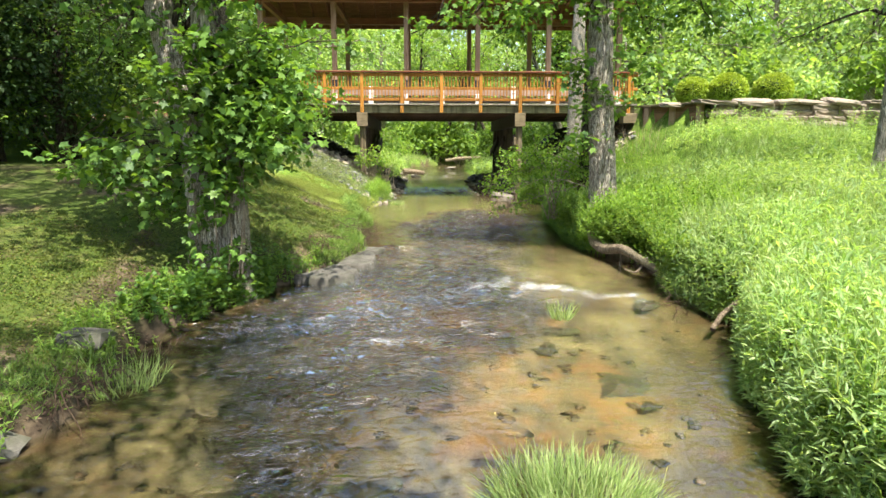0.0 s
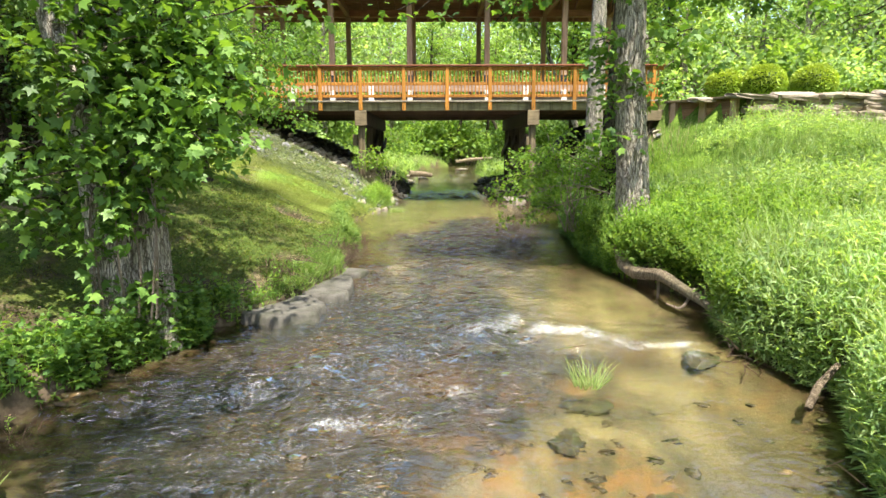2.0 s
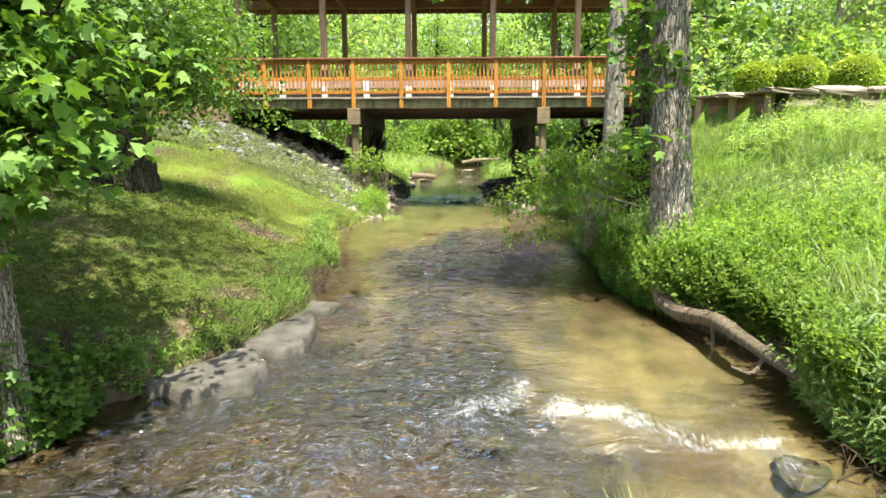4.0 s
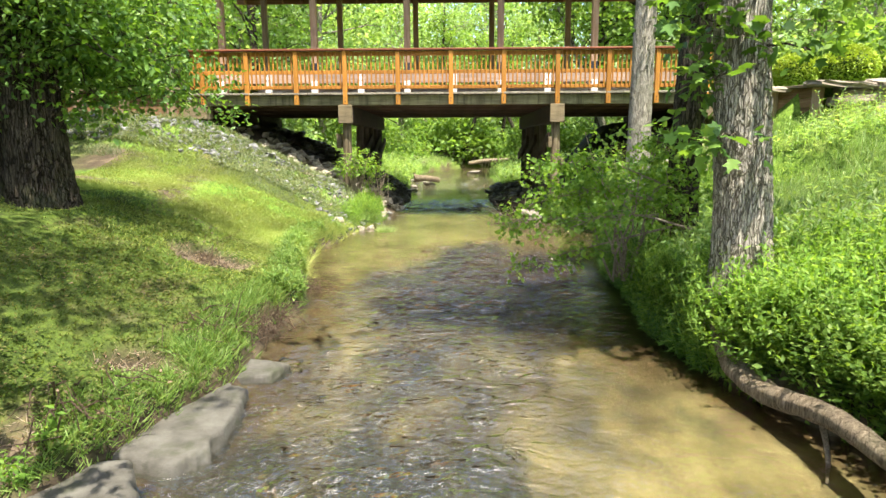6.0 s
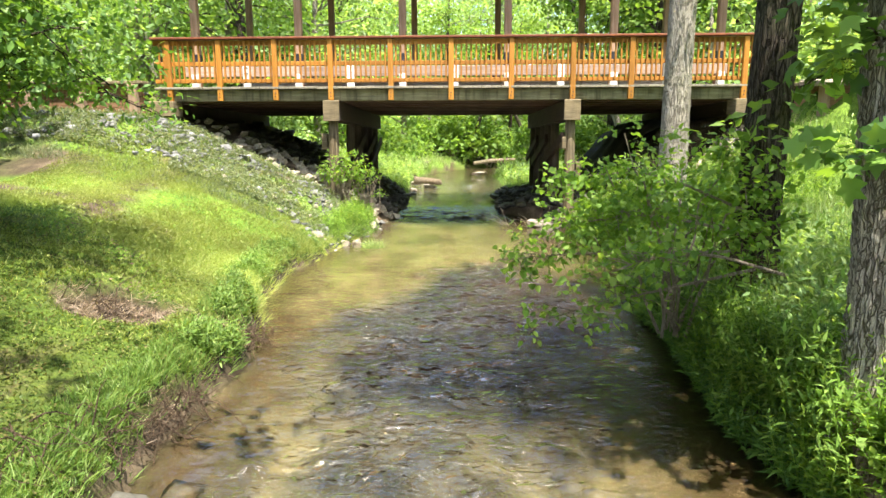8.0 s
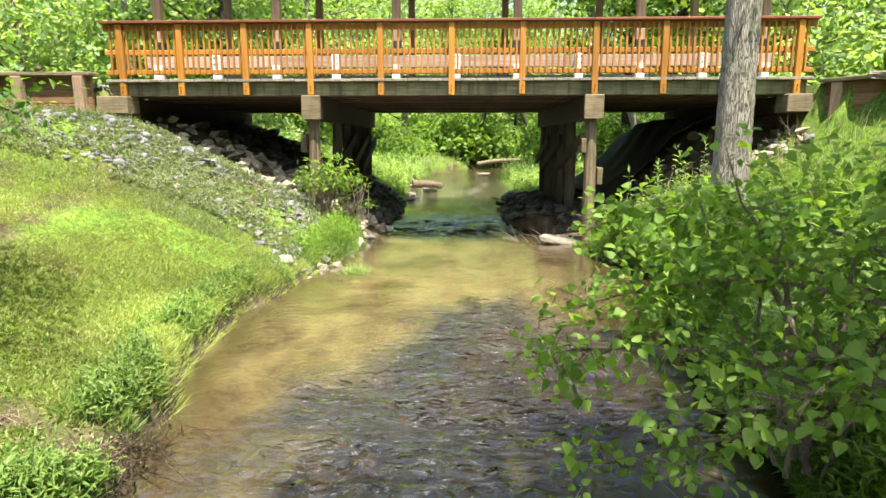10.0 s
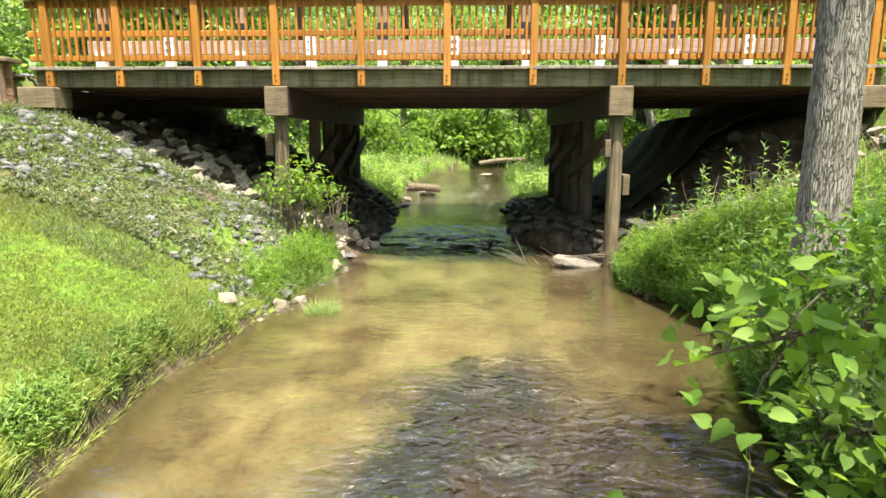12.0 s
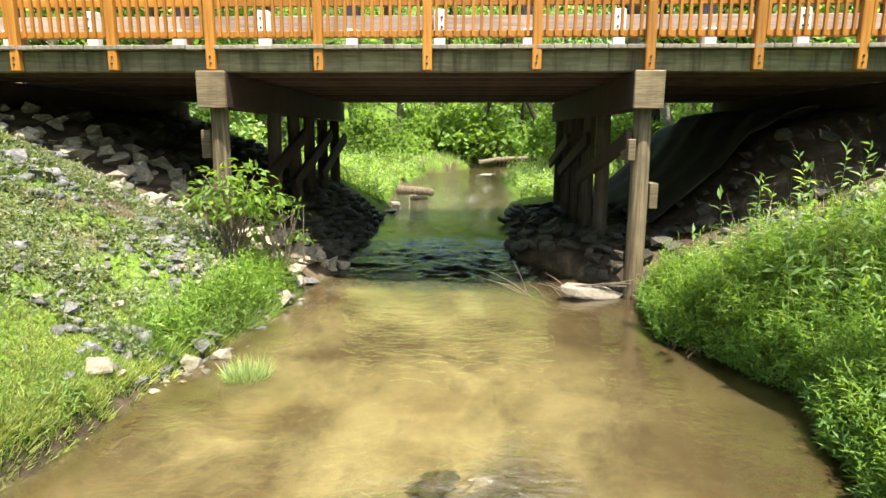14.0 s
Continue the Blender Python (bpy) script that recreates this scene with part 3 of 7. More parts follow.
def land(x, y):
    """Height of the ground sheet."""
    x, y = np.asarray(x, float), np.asarray(y, float)
    xl, xr = shore_l(y), shore_r(y)
    w = water_z(x, y)
    inside = np.minimum(x - xl, xr - x)
    dl, dr = np.maximum(xl - x, 0), np.maximum(x - xr, 0)
    bed = w - (0.03 + 0.2 * sstep(0, 0.9, inside)) + 0.10 * (fbm(x * 1.6, y * 1.1, 11) - 0.5) * sstep(0.1, 0.6, inside)
    nat_l = np.interp(dl, [0, 0.05, 0.13, 0.3, 0.7, 1.3, 2.1, 3.5, 6, 12, 30, 100], [-0.03, 0.2, 0.28, 0.34, 0.45, 0.75, 1.06, 1.22, 1.28, 1.35, 2.6, 9])
    nat_l = nat_l * (0.72 + 0.28 * sstep(7, 10.5, y))
    nat_r = np.interp(dr, [0, 0.06, 0.35, 1, 2, 4, 8, 14, 30, 100], [-0.03, 0.25, 0.4, 0.52, 0.7, 0.95, 1.35, 1.7, 2.6, 9])
    up_l = np.interp(dl, [0, 0.15, 1, 3, 8, 30, 100], [-0.02, 0.3, 0.6, 0.9, 1.2, 3, 10])
    up_r = np.interp(dr, [0, 0.4, 2, 5, 10, 30, 100], [-0.02, 0.2, 0.35, 0.8, 1.2, 3, 10])
    far = sstep(26.8, 30, y)
    nat_l = nat_l * (1 - far) + up_l * far
    nat_r = nat_r * (1 - far) + up_r * far
    nat_r = nat_r + 0.2 * np.exp(-((y - 10.4) / 1.5) ** 2) * sstep(0.05, 0.35, dr) * (1 - sstep(1.6, 3.6, dr))
    em_l = np.interp(dl, [0, 0.25, 1, 2.7, 4.3, 6, 30, 100], [-0.02, 0.2, 0.72, 1.5, 2.25, 2.32, 2.6, 9])
    em_r = np.interp(dr, [0, 0.25, 1, 2.2, 3.4, 6, 30, 100], [-0.02, 0.3, 0.62, 1.0, 1.5, 2.25, 2.6, 9])
    bench = np.interp(x, [1.1, 1.5, 2.4, 3.3, 4.1, 4.9, 6, 30], [-0.02, 0.22, 0.34, 0.5, 1.15, 1.95, 2.3, 2.6])
    wb = sstep(20.3, 21.6, y)
    em_r = em_r * (1 - wb) + bench * wb
    we_l = sstep(15.2, 19.3, y) * (1 - sstep(26.5, 29.5, y))
    we_r = sstep(14.5, 18.8, y) * (1 - sstep(26.5, 29.5, y))
    zl = w * 0.6 + nat_l * (1 - we_l) + em_l * we_l
    zr = w * 0.6 + nat_r * (1 - we_r) + em_r * we_r
    zr = np.maximum(zr, np.where((x > 4.2) & (y < 27), 2.25 - 0.24 * np.clip(wall_line(x) - y, 0, 9) - 0.8 * np.clip(6.3 - x, 0, 3), -9))
    z = np.where(inside > 0, bed, np.where(x < (xl + xr) / 2, zl, zr))
    z = z + np.where(inside > 0, 0, 0.07 * (fbm(x * 1.3, y * 1.3, 5) - 0.5) * np.clip((dl + dr) / 0.5, 0, 1))
    z = z - 0.13 * scars(x, y) * (dl > 0.02)
    plateau = (np.abs(x) > 6.1) & (y > wall_line(x)) & (y < 26.6)
    z = np.where(plateau, 2.76 + 0.04 * np.clip(np.abs(x) - 20, 0, 60), z)
    slope = (np.abs(x) > 6.1) & (y >= 26.6)
    z = np.where(slope, np.maximum(z, 2.76 - 0.5 * (y - 26.6)), z)
    hill = 16 * sstep(45, 150, y) + 9 * sstep(22, 90, np.abs(x)) + 8 * sstep(25, 120, -y)
    return z + hill


def axis(fine0, fine1, step, lo, hi, grow=1.22):
    a = list(np.arange(fine0, fine1 + 1e-6, step))
    s, v = step, fine1
    while v < hi:
        s *= grow
        v += s
        a.append(v)
    s, v = step, fine0
    pre = []
    while v > lo:
        s *= grow
        v -= s
        pre.append(v)
    return np.array(pre[::-1] + a)


def riffle_at(x, y):
    """Where the water runs broken over dark gravel: 1 in the riffles, 0 in the sandy pools."""
    c = np.interp(y, [2, 5, 6.5, 7.5, 9, 10.6, 11.9, 13, 14.4, 15, 16, 17], [-1.2, -1.3, -1.1, -0.7, -0.4, -0.1, 0.1, 0.3, 0.6, 0.7, 0.75, 0.8])
    h = np.interp(y, [2, 5, 6.5, 7.5, 9, 10.6, 11.9, 13, 14.4, 15, 16, 17], [-0.3, 0.7, 1.4, 1.15, 1.0, 0.95, 1.2, 1.25, 1.2, 1.1, 0.5, -0.5])
    wob = 1.3 * (fbm(x * 1.1, y * 0.9, 71) - 0.5) + 0.5 * (fbm(x * 3.5, y * 2.4, 72) - 0.5)
    w = 1 - sstep(h - 0.55, h + 0.6, np.abs(x - c + 0.9 * wob))
    up = np.interp(y, [20.3, 20.6, 25, 27, 60], [0, 0.8, 0.7, 0.6, 0.5])
    return np.where(y > 18, up, w)


def build_ground():
    xs, ys = axis(-3.3, 3.3, 0.048, -220, 220, 1.08), axis(2, 30, 0.095, -120, 260)
    X, Y = np.meshgrid(xs, ys, indexing="ij")
    Z = land(X, Y)
    V = np.stack([X, Y, Z], -1).reshape(-1, 3)
    n, m = X.shape
    i, j = np.meshgrid(np.arange(n - 1), np.arange(m - 1), indexing="ij")
    F = np.stack([i * m + j, (i + 1) * m + j, (i + 1) * m + j + 1, i * m + j + 1], -1).reshape(-1, 4)
    ob = part_np("ground", V, F, "ground", smooth=True)
    tagged(ob, "grassy creek banks of mossy earth with a sandy bed", "ground", kind="structure")
    xl, xr = shore_l(Y), shore_r(Y)
    inside = np.minimum(X - xl, xr - X)
    bed = sstep(0.0, 0.14, inside)
    out = np.maximum(-inside, 0)
    bare = 1 - sstep(0.03, 0.12, out)
    patch = sstep(0.57, 0.7, fbm(X * 0.9, Y * 0.9, 21)) * (1 - sstep(4, 7, out))
    patch = np.maximum(patch, scars(X, Y))
    bare = np.clip(np.maximum(bare, patch * np.where(X < 0, 1.0, 0.3)), 0, 1)
    under = sstep(19.5, 20.6, Y) * (1 - sstep(26, 27.5, Y)) * (np.abs(X) < 6.5)
    bare = np.maximum(bare, under)
    riffle = np.interp(Y, [0, 6, 8, 12, 15, 18], [0.18, 0.18, 0.12, 0.1, 0.04, 0.0]) + np.interp(Y, [0, 8.4, 9.4, 12, 13.2, 20], [0.46, 0.44, 0.22, 0.24, 0.46, 0.46]) * riffle_at(X, Y)
    rust = (1 - sstep(6.6, 7.9, Y + 0.3 * X)) * (0.25 + 0.75 * sstep(-1.6, 0.3, X)) * sstep(0.36, 0.6, fbm(X * 1.6, Y * 1.3, 81))
    bare = np.where(inside > 0.22, rust, np.where(inside > 0, 0.9, bare))
    # alpha sets how far the brown margin and its painted shade reach in
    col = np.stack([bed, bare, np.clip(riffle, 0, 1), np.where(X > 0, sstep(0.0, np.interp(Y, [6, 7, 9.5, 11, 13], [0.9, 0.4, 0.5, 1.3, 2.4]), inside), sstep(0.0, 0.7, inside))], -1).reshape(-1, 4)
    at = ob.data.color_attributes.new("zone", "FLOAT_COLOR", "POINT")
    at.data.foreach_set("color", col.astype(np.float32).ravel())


def build_water():
    ys = axis(2.5, 23, 0.036, -40, 62)
    u = np.linspace(-0.06, 1.06, 118)
    Y = np.repeat(ys[:, None], len(u), 1)
    X = shore_l(Y) + u[None] * (shore_r(Y) - shore_l(Y))
    rif = riffle_at(X, Y)
    rough = np.interp(ys, [0, 5, 7, 9, 12, 16, 20.3, 20.9, 22, 24, 27, 60], [0.15, 0.2, 0.24, 0.16, 0.13, 0.1, 0.09, 0.5, 0.3, 0.16, 0.3, 0.4])[:, None] + 0.85 * rif * (Y < 19)
    bend = 1.3 * fbm(X * 0.8, Y * 0.6, 36)
    ridge = lambda a, b, k: 0.5 - np.abs(2 * vnoise(a, b, k) - 1)
    wave = (fbm(X * 1.7, Y * 2.1 + bend, 31, 2) - 0.5) * 0.05 + ridge(X * 2.2 - 0.5 * Y, Y * 5.4 + 2 * bend, 35) * 0.03 + ridge(X * 3.0 + 0.8 * Y, Y * 7.5 + 2 * bend, 33) * 0.024 + ridge(X * 5.0 - Y, Y * 12 + 2 * bend, 34) * 0.012
    # thin broken crests along the ledge, and fainter flecks below it
    crests = [([(0.56, 7.72), (0.8, 7.6), (1.06, 7.46), (1.4, 7.27), (1.64, 7.18)], 0.11, 0.86), ([(1.74, 7.18), (1.68, 6.95), (1.58, 6.72)], 0.09, 0.62), ([(0.0, 7.6), (0.28, 7.8), (0.4, 8.05)], 0.13, 0.58),
              ([(0.08, 8.3), (0.18, 8.22)], 0.06, 0.55), ([(-1.05, 6.05), (-0.75, 5.98), (-0.5, 6.05)], 0.09, 0.64), ([(-1.7, 6.5), (-1.3, 6.35)], 0.08, 0.6), ([(-0.2, 6.5), (-0.1, 6.48)], 0.07, 0.7),
              ([(-0.6, 30.1), (0.3, 30.0), (1.1, 30.2)], 0.22, 0.75), ([(0.4, 33.0), (1.2, 33.1)], 0.25, 0.7)]
    foam_glint = np.zeros_like(X)
    jag = 0.34 * (fbm(X * 4, Y * 3, 91) - 0.5)
    for line, wide, most in crests:
        for (ax, ay), (bx, by) in zip(line[:-1], line[1:]):
            u = np.clip(((X - ax) * (bx - ax) + (Y - ay) * (by - ay)) / ((bx - ax) ** 2 + (by - ay) ** 2), 0, 1)
            away = Y + jag - (ay + u * (by - ay))
            # the crest is sharp at its foot and trails off behind
            d2 = ((X - (ax + u * (bx - ax))) / wide) ** 2 + (away / np.where(away > 0, wide * 1.3, wide * 0.5)) ** 2
            foam_glint = np.maximum(foam_glint, most * np.exp(-d2))
    foam_glint = foam_glint * np.clip(0.35 + 1.1 * fbm(X * 7, Y * 3.5, 93, 3), 0, 1.1)
    # faint white upstream stands for silver sky reflections as well as white water
    foam_glint = np.maximum(foam_glint, 0.18 * sstep(27, 28.5, Y) * (1 - sstep(34, 38, Y)))
    # sparse white flecks paint the sparkle of the riffles
    foam_glint = np.maximum(foam_glint, 0.1 * rif * sstep(4.6, 5.6, Y) * (1 - sstep(8.3, 9.5, Y)))
    Z = water_z(X, Y) + wave * (rough + 0.9 * sstep(20.6, 21.2, Y) * (1 - sstep(25, 27, Y))) + 0.02 * foam_glint
    V = np.stack([X, Y, Z], -1).reshape(-1, 3)
    n, m = X.shape
    i, j = np.meshgrid(np.arange(n - 1), np.arange(m - 1), indexing="ij")
    F = np.stack([i * m + j, i * m + j + 1, (i + 1) * m + j + 1, (i + 1) * m + j], -1).reshape(-1, 4)
    ob = part_np("water", V, F, "water", smooth=True)
    ob.visible_shadow = False
    tagged(ob, "clear shallow creek water rippling over golden sand", "water", kind="structure")
    col = np.stack([np.clip(rough * 0.8, 0, 1), np.clip(foam_glint, 0, 1), np.zeros_like(foam_glint), np.ones_like(foam_glint)], -1).reshape(-1, 4)
    at = ob.data.color_attributes.new("flow", "FLOAT_COLOR", "POINT")
    at.data.foreach_set("color", col.astype(np.float32).ravel())


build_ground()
build_water()


# ---------------------------------------------------------------- the covered timber bridge
POSTS_X = [-5.75, -4.71, -3.57, -2.44, -1.22, 0.0, 1.21, 2.44, 3.6, 4.7, 5.83]
GUARD_X = [0.07 + 1.175 * k for k in range(-5, 6)]
DECK = 2.88


def build_bridge():
    b = thing("covered_bridge", "covered timber road bridge with orange railings on round piles", "bridge", (0, 20, 0))
    y = lambda v: v - 20
    # deck: planks across the road, their bleached ends at the edge
    n = 62
    x0, x1 = -6.05, 6.1
    w = (x1 - x0) / n
    plank = None
    for k in range(n):
        cx = x0 + (k + 0.5) * w
        if plank is None:
            plank = part("plank", box_bm(w - 0.007, 6.5, 0.045, 0.005), "deck", b, "bleached grey plank")
            ob = plank
        else:
            ob = share(plank, b)
        ob.location = (cx, y(23.2) + random.uniform(-0.018, 0.018), DECK - 0.0225 + random.uniform(-0.003, 0.003))
    # long edge beams, in lengths between the supports, and stringers
    for yy, nm in ((20.11, "fascia_beam"), (26.35, "fascia_beam")):
        for a, c in ((-6.0, -2.44), (-2.436, 2.436), (2.44, 6.04)):
            beam(nm, a, c, y(yy) - 0.06, y(yy) + 0.06, 2.6, 2.828, "beam", b, "weathered green-grey beam", 0.008)
    for k in range(9):
        yy = 20.7 + k * 0.63
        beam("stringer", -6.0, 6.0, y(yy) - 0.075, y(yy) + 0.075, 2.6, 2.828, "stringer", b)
    # cap beams and pile bents
    for sx in (-1, 1):
        cx = sx * 2.44
        beam("cap_beam", cx - 0.15, cx + 0.15, y(19.96), y(26.6), 2.2, 2.597, "shade_timber", b, "square cap timber, coloured dark for shade", 0.012)
        beam("end_board", cx - 0.165, cx + 0.165, y(19.9), y(19.957), 2.19, 2.6, "cap", b, "weathered end board", 0.01)
        for yy in (20.12, 22.1, 23.1, 24.1, 25.1, 26.2):
            P = np.array([(cx, y(yy), -0.4), (cx + random.uniform(-0.02, 0.02), y(yy), 0.9), (cx, y(yy), 2.2)])
            V, F, C = tube(smooth_path(P, 9), np.linspace(0.112, 0.1, 9), 18, 0.012, int(yy * 10), 0.012)
            # piles behind the front one take the shade-darkened tone
            part_np("support_post", V, [F, C], "pile" if yy < 21 else "pile_shade", b, "round timber pile", True)
        runs = [(20.6, 1.1, 23.3, 1.92), (22.5, 1.12, 25.2, 1.92), (24.3, 1.15, 26.6, 1.85)] if sx < 0 else [(20.05, 1.86, 23.2, 1.2), (22.4, 1.86, 25.2, 1.2), (24.2, 1.86, 26.6, 1.3)]
        for ya, za, yb, zb in runs:
            L = math.hypot(yb - ya, zb - za)
            ob = part("brace", box_bm(0.07, L, 0.2, 0.006), "shade_timber", b, "diagonal sway brace plank")
            ob.matrix_basis = pose(cx - sx * 0.15, y((ya + yb) / 2), (za + zb) / 2, math.degrees(math.atan2(zb - za, yb - ya)), 0, 0)
    # bracing blocks that stick out beside the front piles
    beam("brace_block", 2.26, 2.34, y(19.95), y(20.3), 1.62, 1.86, "cap", b, "sawn timber block")
    beam("brace_block", 2.6, 2.7, y(20.2), y(20.5), 1.05, 1.35, "cap", b, "sawn timber block")
    beam("brace_block", -2.72, -2.6, y(20.2), y(20.5), 1.62, 1.95, "cap", b, "sawn timber block")
    # abutment caps
    for sx in (-1, 1):
        beam("abutment_cap", min(sx * 5.66, sx * 6.2), max(sx * 5.66, sx * 6.2), y(19.88), y(20.3), 2.3, 2.597, "cap", b, "square weathered abutment timber", 0.012)
        # rest of the abutment timber, its colour darkened for shade
        beam("abutment_beam", min(sx * 5.8, sx * 6.2), max(sx * 5.8, sx * 6.2), y(20.304), y(26.6), 2.3, 2.597, "shade_timber", b, "timber along the abutment, coloured dark for shade", 0.012)
    # railing on the walkway
    post = part("rail_post", box_bm(0.105, 0.09, 1.2, 0.01), "cedar", b, "orange-stained square rail post")
    post.location = (POSTS_X[0], 0, 3.205)
    bal = part("baluster", box_bm(0.033, 0.036, 0.82, 0.003), "cedar", b)
    bal.location = (-5.95, 0.02, 3.385)
    rivet = None
    for yy, near in ((0.0, True),):
        for k, px in enumerate(POSTS_X):
            ob = post if (near and k == 0) else share(post, b)
            ob.location = (px, yy, 3.205 + random.uniform(-0.006, 0.006))
            ob.rotation_euler = (random.uniform(-0.006, 0.006), random.uniform(-0.008, 0.008), 0)
            if near:
                for bz in (2.68, 2.75):
                    if rivet is None:
                        bm = bmesh.new()
                        bmesh.ops.create_cone(bm, cap_ends=True, segments=8, radius1=0.014, radius2=0.011, depth=0.015)
                        rivet = part("bolt", bm, "bolt", ob, "dark bolt head")
                        r = rivet
                    else:
                        r = share(rivet, ob)
                    r.matrix_basis = pose(random.uniform(-0.006, 0.006), -0.05, bz - 3.205, 90)
        edge = [-6.03] + POSTS_X + [6.08]
        for a, c in zip(edge[:-1], edge[1:]):
            count = max(1, round((c - a) / 0.101) - 1)
            for k in range(count):
                ob = bal if (near and a == edge[0] and k == 0) else share(bal, b)
                ob.location = (a + (c - a) * (k + 1) / (count + 1) + random.uniform(-0.006, 0.006), yy + 0.025, 3.385)
                ob.rotation_euler = (0, random.uniform(-0.008, 0.008), 0)
        for a, c in ((-6.07, -2.4), (-2.397, 2.40), (2.403, 6.12)):
            beam("handrail", a, c, yy - 0.08, yy + 0.085, 3.807, 3.85, "cedar_dark", b, "dark-stained flat handrail")
            beam("top_rail", a, c, yy + 0.047, yy + 0.085, 3.70, 3.80, "cedar", b)
            beam("middle_rail", a, c, yy + 0.047, yy + 0.085, 3.30, 3.385, "cedar", b)
            beam("bottom_rail", a, c, yy + 0.047, yy + 0.085, 2.965, 3.045, "cedar", b)
    # guard rail of planks on white blocks beside the carriageway
    block = blk = None
    for yy in (21.4, 25.1):
        f = -1 if yy < 23 else 1
        for k, gx in enumerate(GUARD_X):
            if block is None:
                block = part("guard_block", box_bm(0.15, 0.13, 0.4, 0.012), "whitepost", b, "white-painted guard block")
                blk = part("guard_block", box_bm(0.15, 0.13, 0.64, 0.012), "whitepost", b, "white-painted guard block with bolts")
                blk.location = (GUARD_X[1], y(yy), DECK + 0.32)
                ob = block
            else:
                ob = blk if (k == 1 and yy < 23) else share(block if k % 2 == 0 else blk, b)
            ob.location = (gx, y(yy), DECK + (0.2 if k % 2 == 0 else 0.32))
            if f < 0 and k % 2:
                for dx, dz in ((-0.03, 0.1), (0.03, 0.1), (-0.03, 0.22), (0.03, 0.22)):
                    r = share(rivet, ob, pose(dx, -0.07, dz, 90) @ Matrix.Diagonal((1.25, 1.25, 1.25, 1)))
        for a, c in ((-6.05, -3.45), (-3.446, 0.07), (0.074, 3.59), (3.594, 6.1)):
            beam("guard_rail", a, c, y(yy) - f * 0.07 - 0.04, y(yy) - f * 0.07 + 0.04, DECK + 0.36, DECK + 0.58, "guardrail", b, "weathered guard rail plank")
    # roof posts in two rows, each with a black band over its white foot
    for yy, xs in ((21.55, [GUARD_X[k] for k in (0, 2, 4, 6, 8, 10)]), (25.25, [GUARD_X[k] for k in (0, 2, 4, 6, 8, 10)])):
        for px in xs:
            o = part("roof_post", box_bm(0.16, 0.16, 3.3, 0.012), "roofpost", b, "square brown roof post")
            o.location = (px, y(yy), DECK + 1.65)
            if yy < 23:
                q = part("black_band", box_bm(0.17, 0.17, 0.42, 0.004), "blackpaint", o, "black-painted band")
                q.location = (0, -0.0, -1.65 + 0.65)
        beam("roof_plate", -6.7, 6.7, y(yy) - 0.1, y(yy) + 0.1, 6.185, 6.42, "roofwood", b, "long roof plate beam")
    # pitched roof on rafters
    ridge_y, ridge_z, eave_z, over = y(23.4), 7.75, 6.2, 2.62
    ang = math.degrees(math.atan2(ridge_z - eave_z, over))
    L = math.hypot(over, ridge_z - eave_z)
    for s in (-1, 1):
        raf = None
        for k in range(23):
            if raf is None:
                raf = part("rafter", box_bm(0.06, L, 0.15, 0.005), "roofwood", b)
                ob = raf
            else:
                ob = share(raf, b)
            ob.matrix_basis = pose(-6.6 + k * 0.6, ridge_y + s * over / 2, (ridge_z + eave_z) / 2 + 0.05, -s * ang, 0, 0)
        rows = 12
        for k in range(rows):
            u = (k + 0.5) / rows
            o = part("roof_board", box_bm(13.7, L / rows - 0.008, 0.03, 0.0), "roofwood", b)
            o.matrix_basis = pose(0, ridge_y + s * over * u, ridge_z - (ridge_z - eave_z) * u + 0.145, -s * ang, 0, 0)
        o = part("roof_covering", box_bm(13.9, L + 0.1, 0.05, 0.01), "shingle", b, "brown roof covering")
        o.matrix_basis = pose(0, ridge_y + s * (over + 0.06) / 2, (ridge_z + eave_z) / 2 + 0.19, -s * ang, 0, 0)
        e = part("eave_board", box_bm(13.8, 0.03, 0.17, 0.004), "roofwood", b, "red-brown eave board")
        e.location = (0, ridge_y + s * (over + 0.02), eave_z + 0.06)
    for px in [GUARD_X[k] for k in (0, 2, 4, 6, 8, 10)]:
        beam("tie_beam", px - 0.07, px + 0.07, y(21.4), y(25.4), 6.19, 6.4, "roofwood", b)
    return b


bridge = build_bridge()


# ---------------------------------------------------------------- wing walls
def wing(name, pts, top, base, label):
    """A timber retaining wall: posts in front, stacked planks behind, a flat coping."""
    w = thing(name, label, "retaining wall", (pts[0][0], pts[0][1], 0), kind="")
    o = Vector((pts[0][0], pts[0][1], 0))
    for (ax, ay), (bx, by) in zip(pts[:-1], pts[1:]):
        L = math.hypot(bx - ax, by - ay)
        a = math.degrees(math.atan2(by - ay, bx - ax))
        n = 4
        for k in range(n):
            h = (top - base) / n
            p = part("board", box_bm(L - 0.01, 0.06, h - 0.008, 0.006), "plankwall", w)
            p.matrix_basis = Matrix.Translation(-o) @ pose((ax + bx) / 2, (ay + by) / 2, base + (k + 0.5) * h, 0, 0, a)
        p = part("coping", box_bm(L + 0.1, 0.3, 0.06, 0.008), "cap", w, "weathered flat coping plank")
        p.matrix_basis = Matrix.Translation(-o) @ pose((ax + bx) / 2, (ay + by) / 2, top + 0.034, 0, 0, a)
        m = max(2, round(L / 1.1) + 1)
        for k in range(m):
            u = (k + 0.15) / (m - 0.7)
            p = part("post", box_bm(0.17, 0.15, top - base + 0.3, 0.012), "wallpost", w)
            p.matrix_basis = Matrix.Translation(-o) @ pose(ax + (bx - ax) * u, ay + (by - ay) * u - 0.11, (top + base) / 2 - 0.155, 0, 0, a)
    return w


wing("wing_wall", [(-6.25, 19.9), (-12.0, 19.9)], 2.93, 2.0, "weathered timber plank wing wall with a coping beside the bridge")
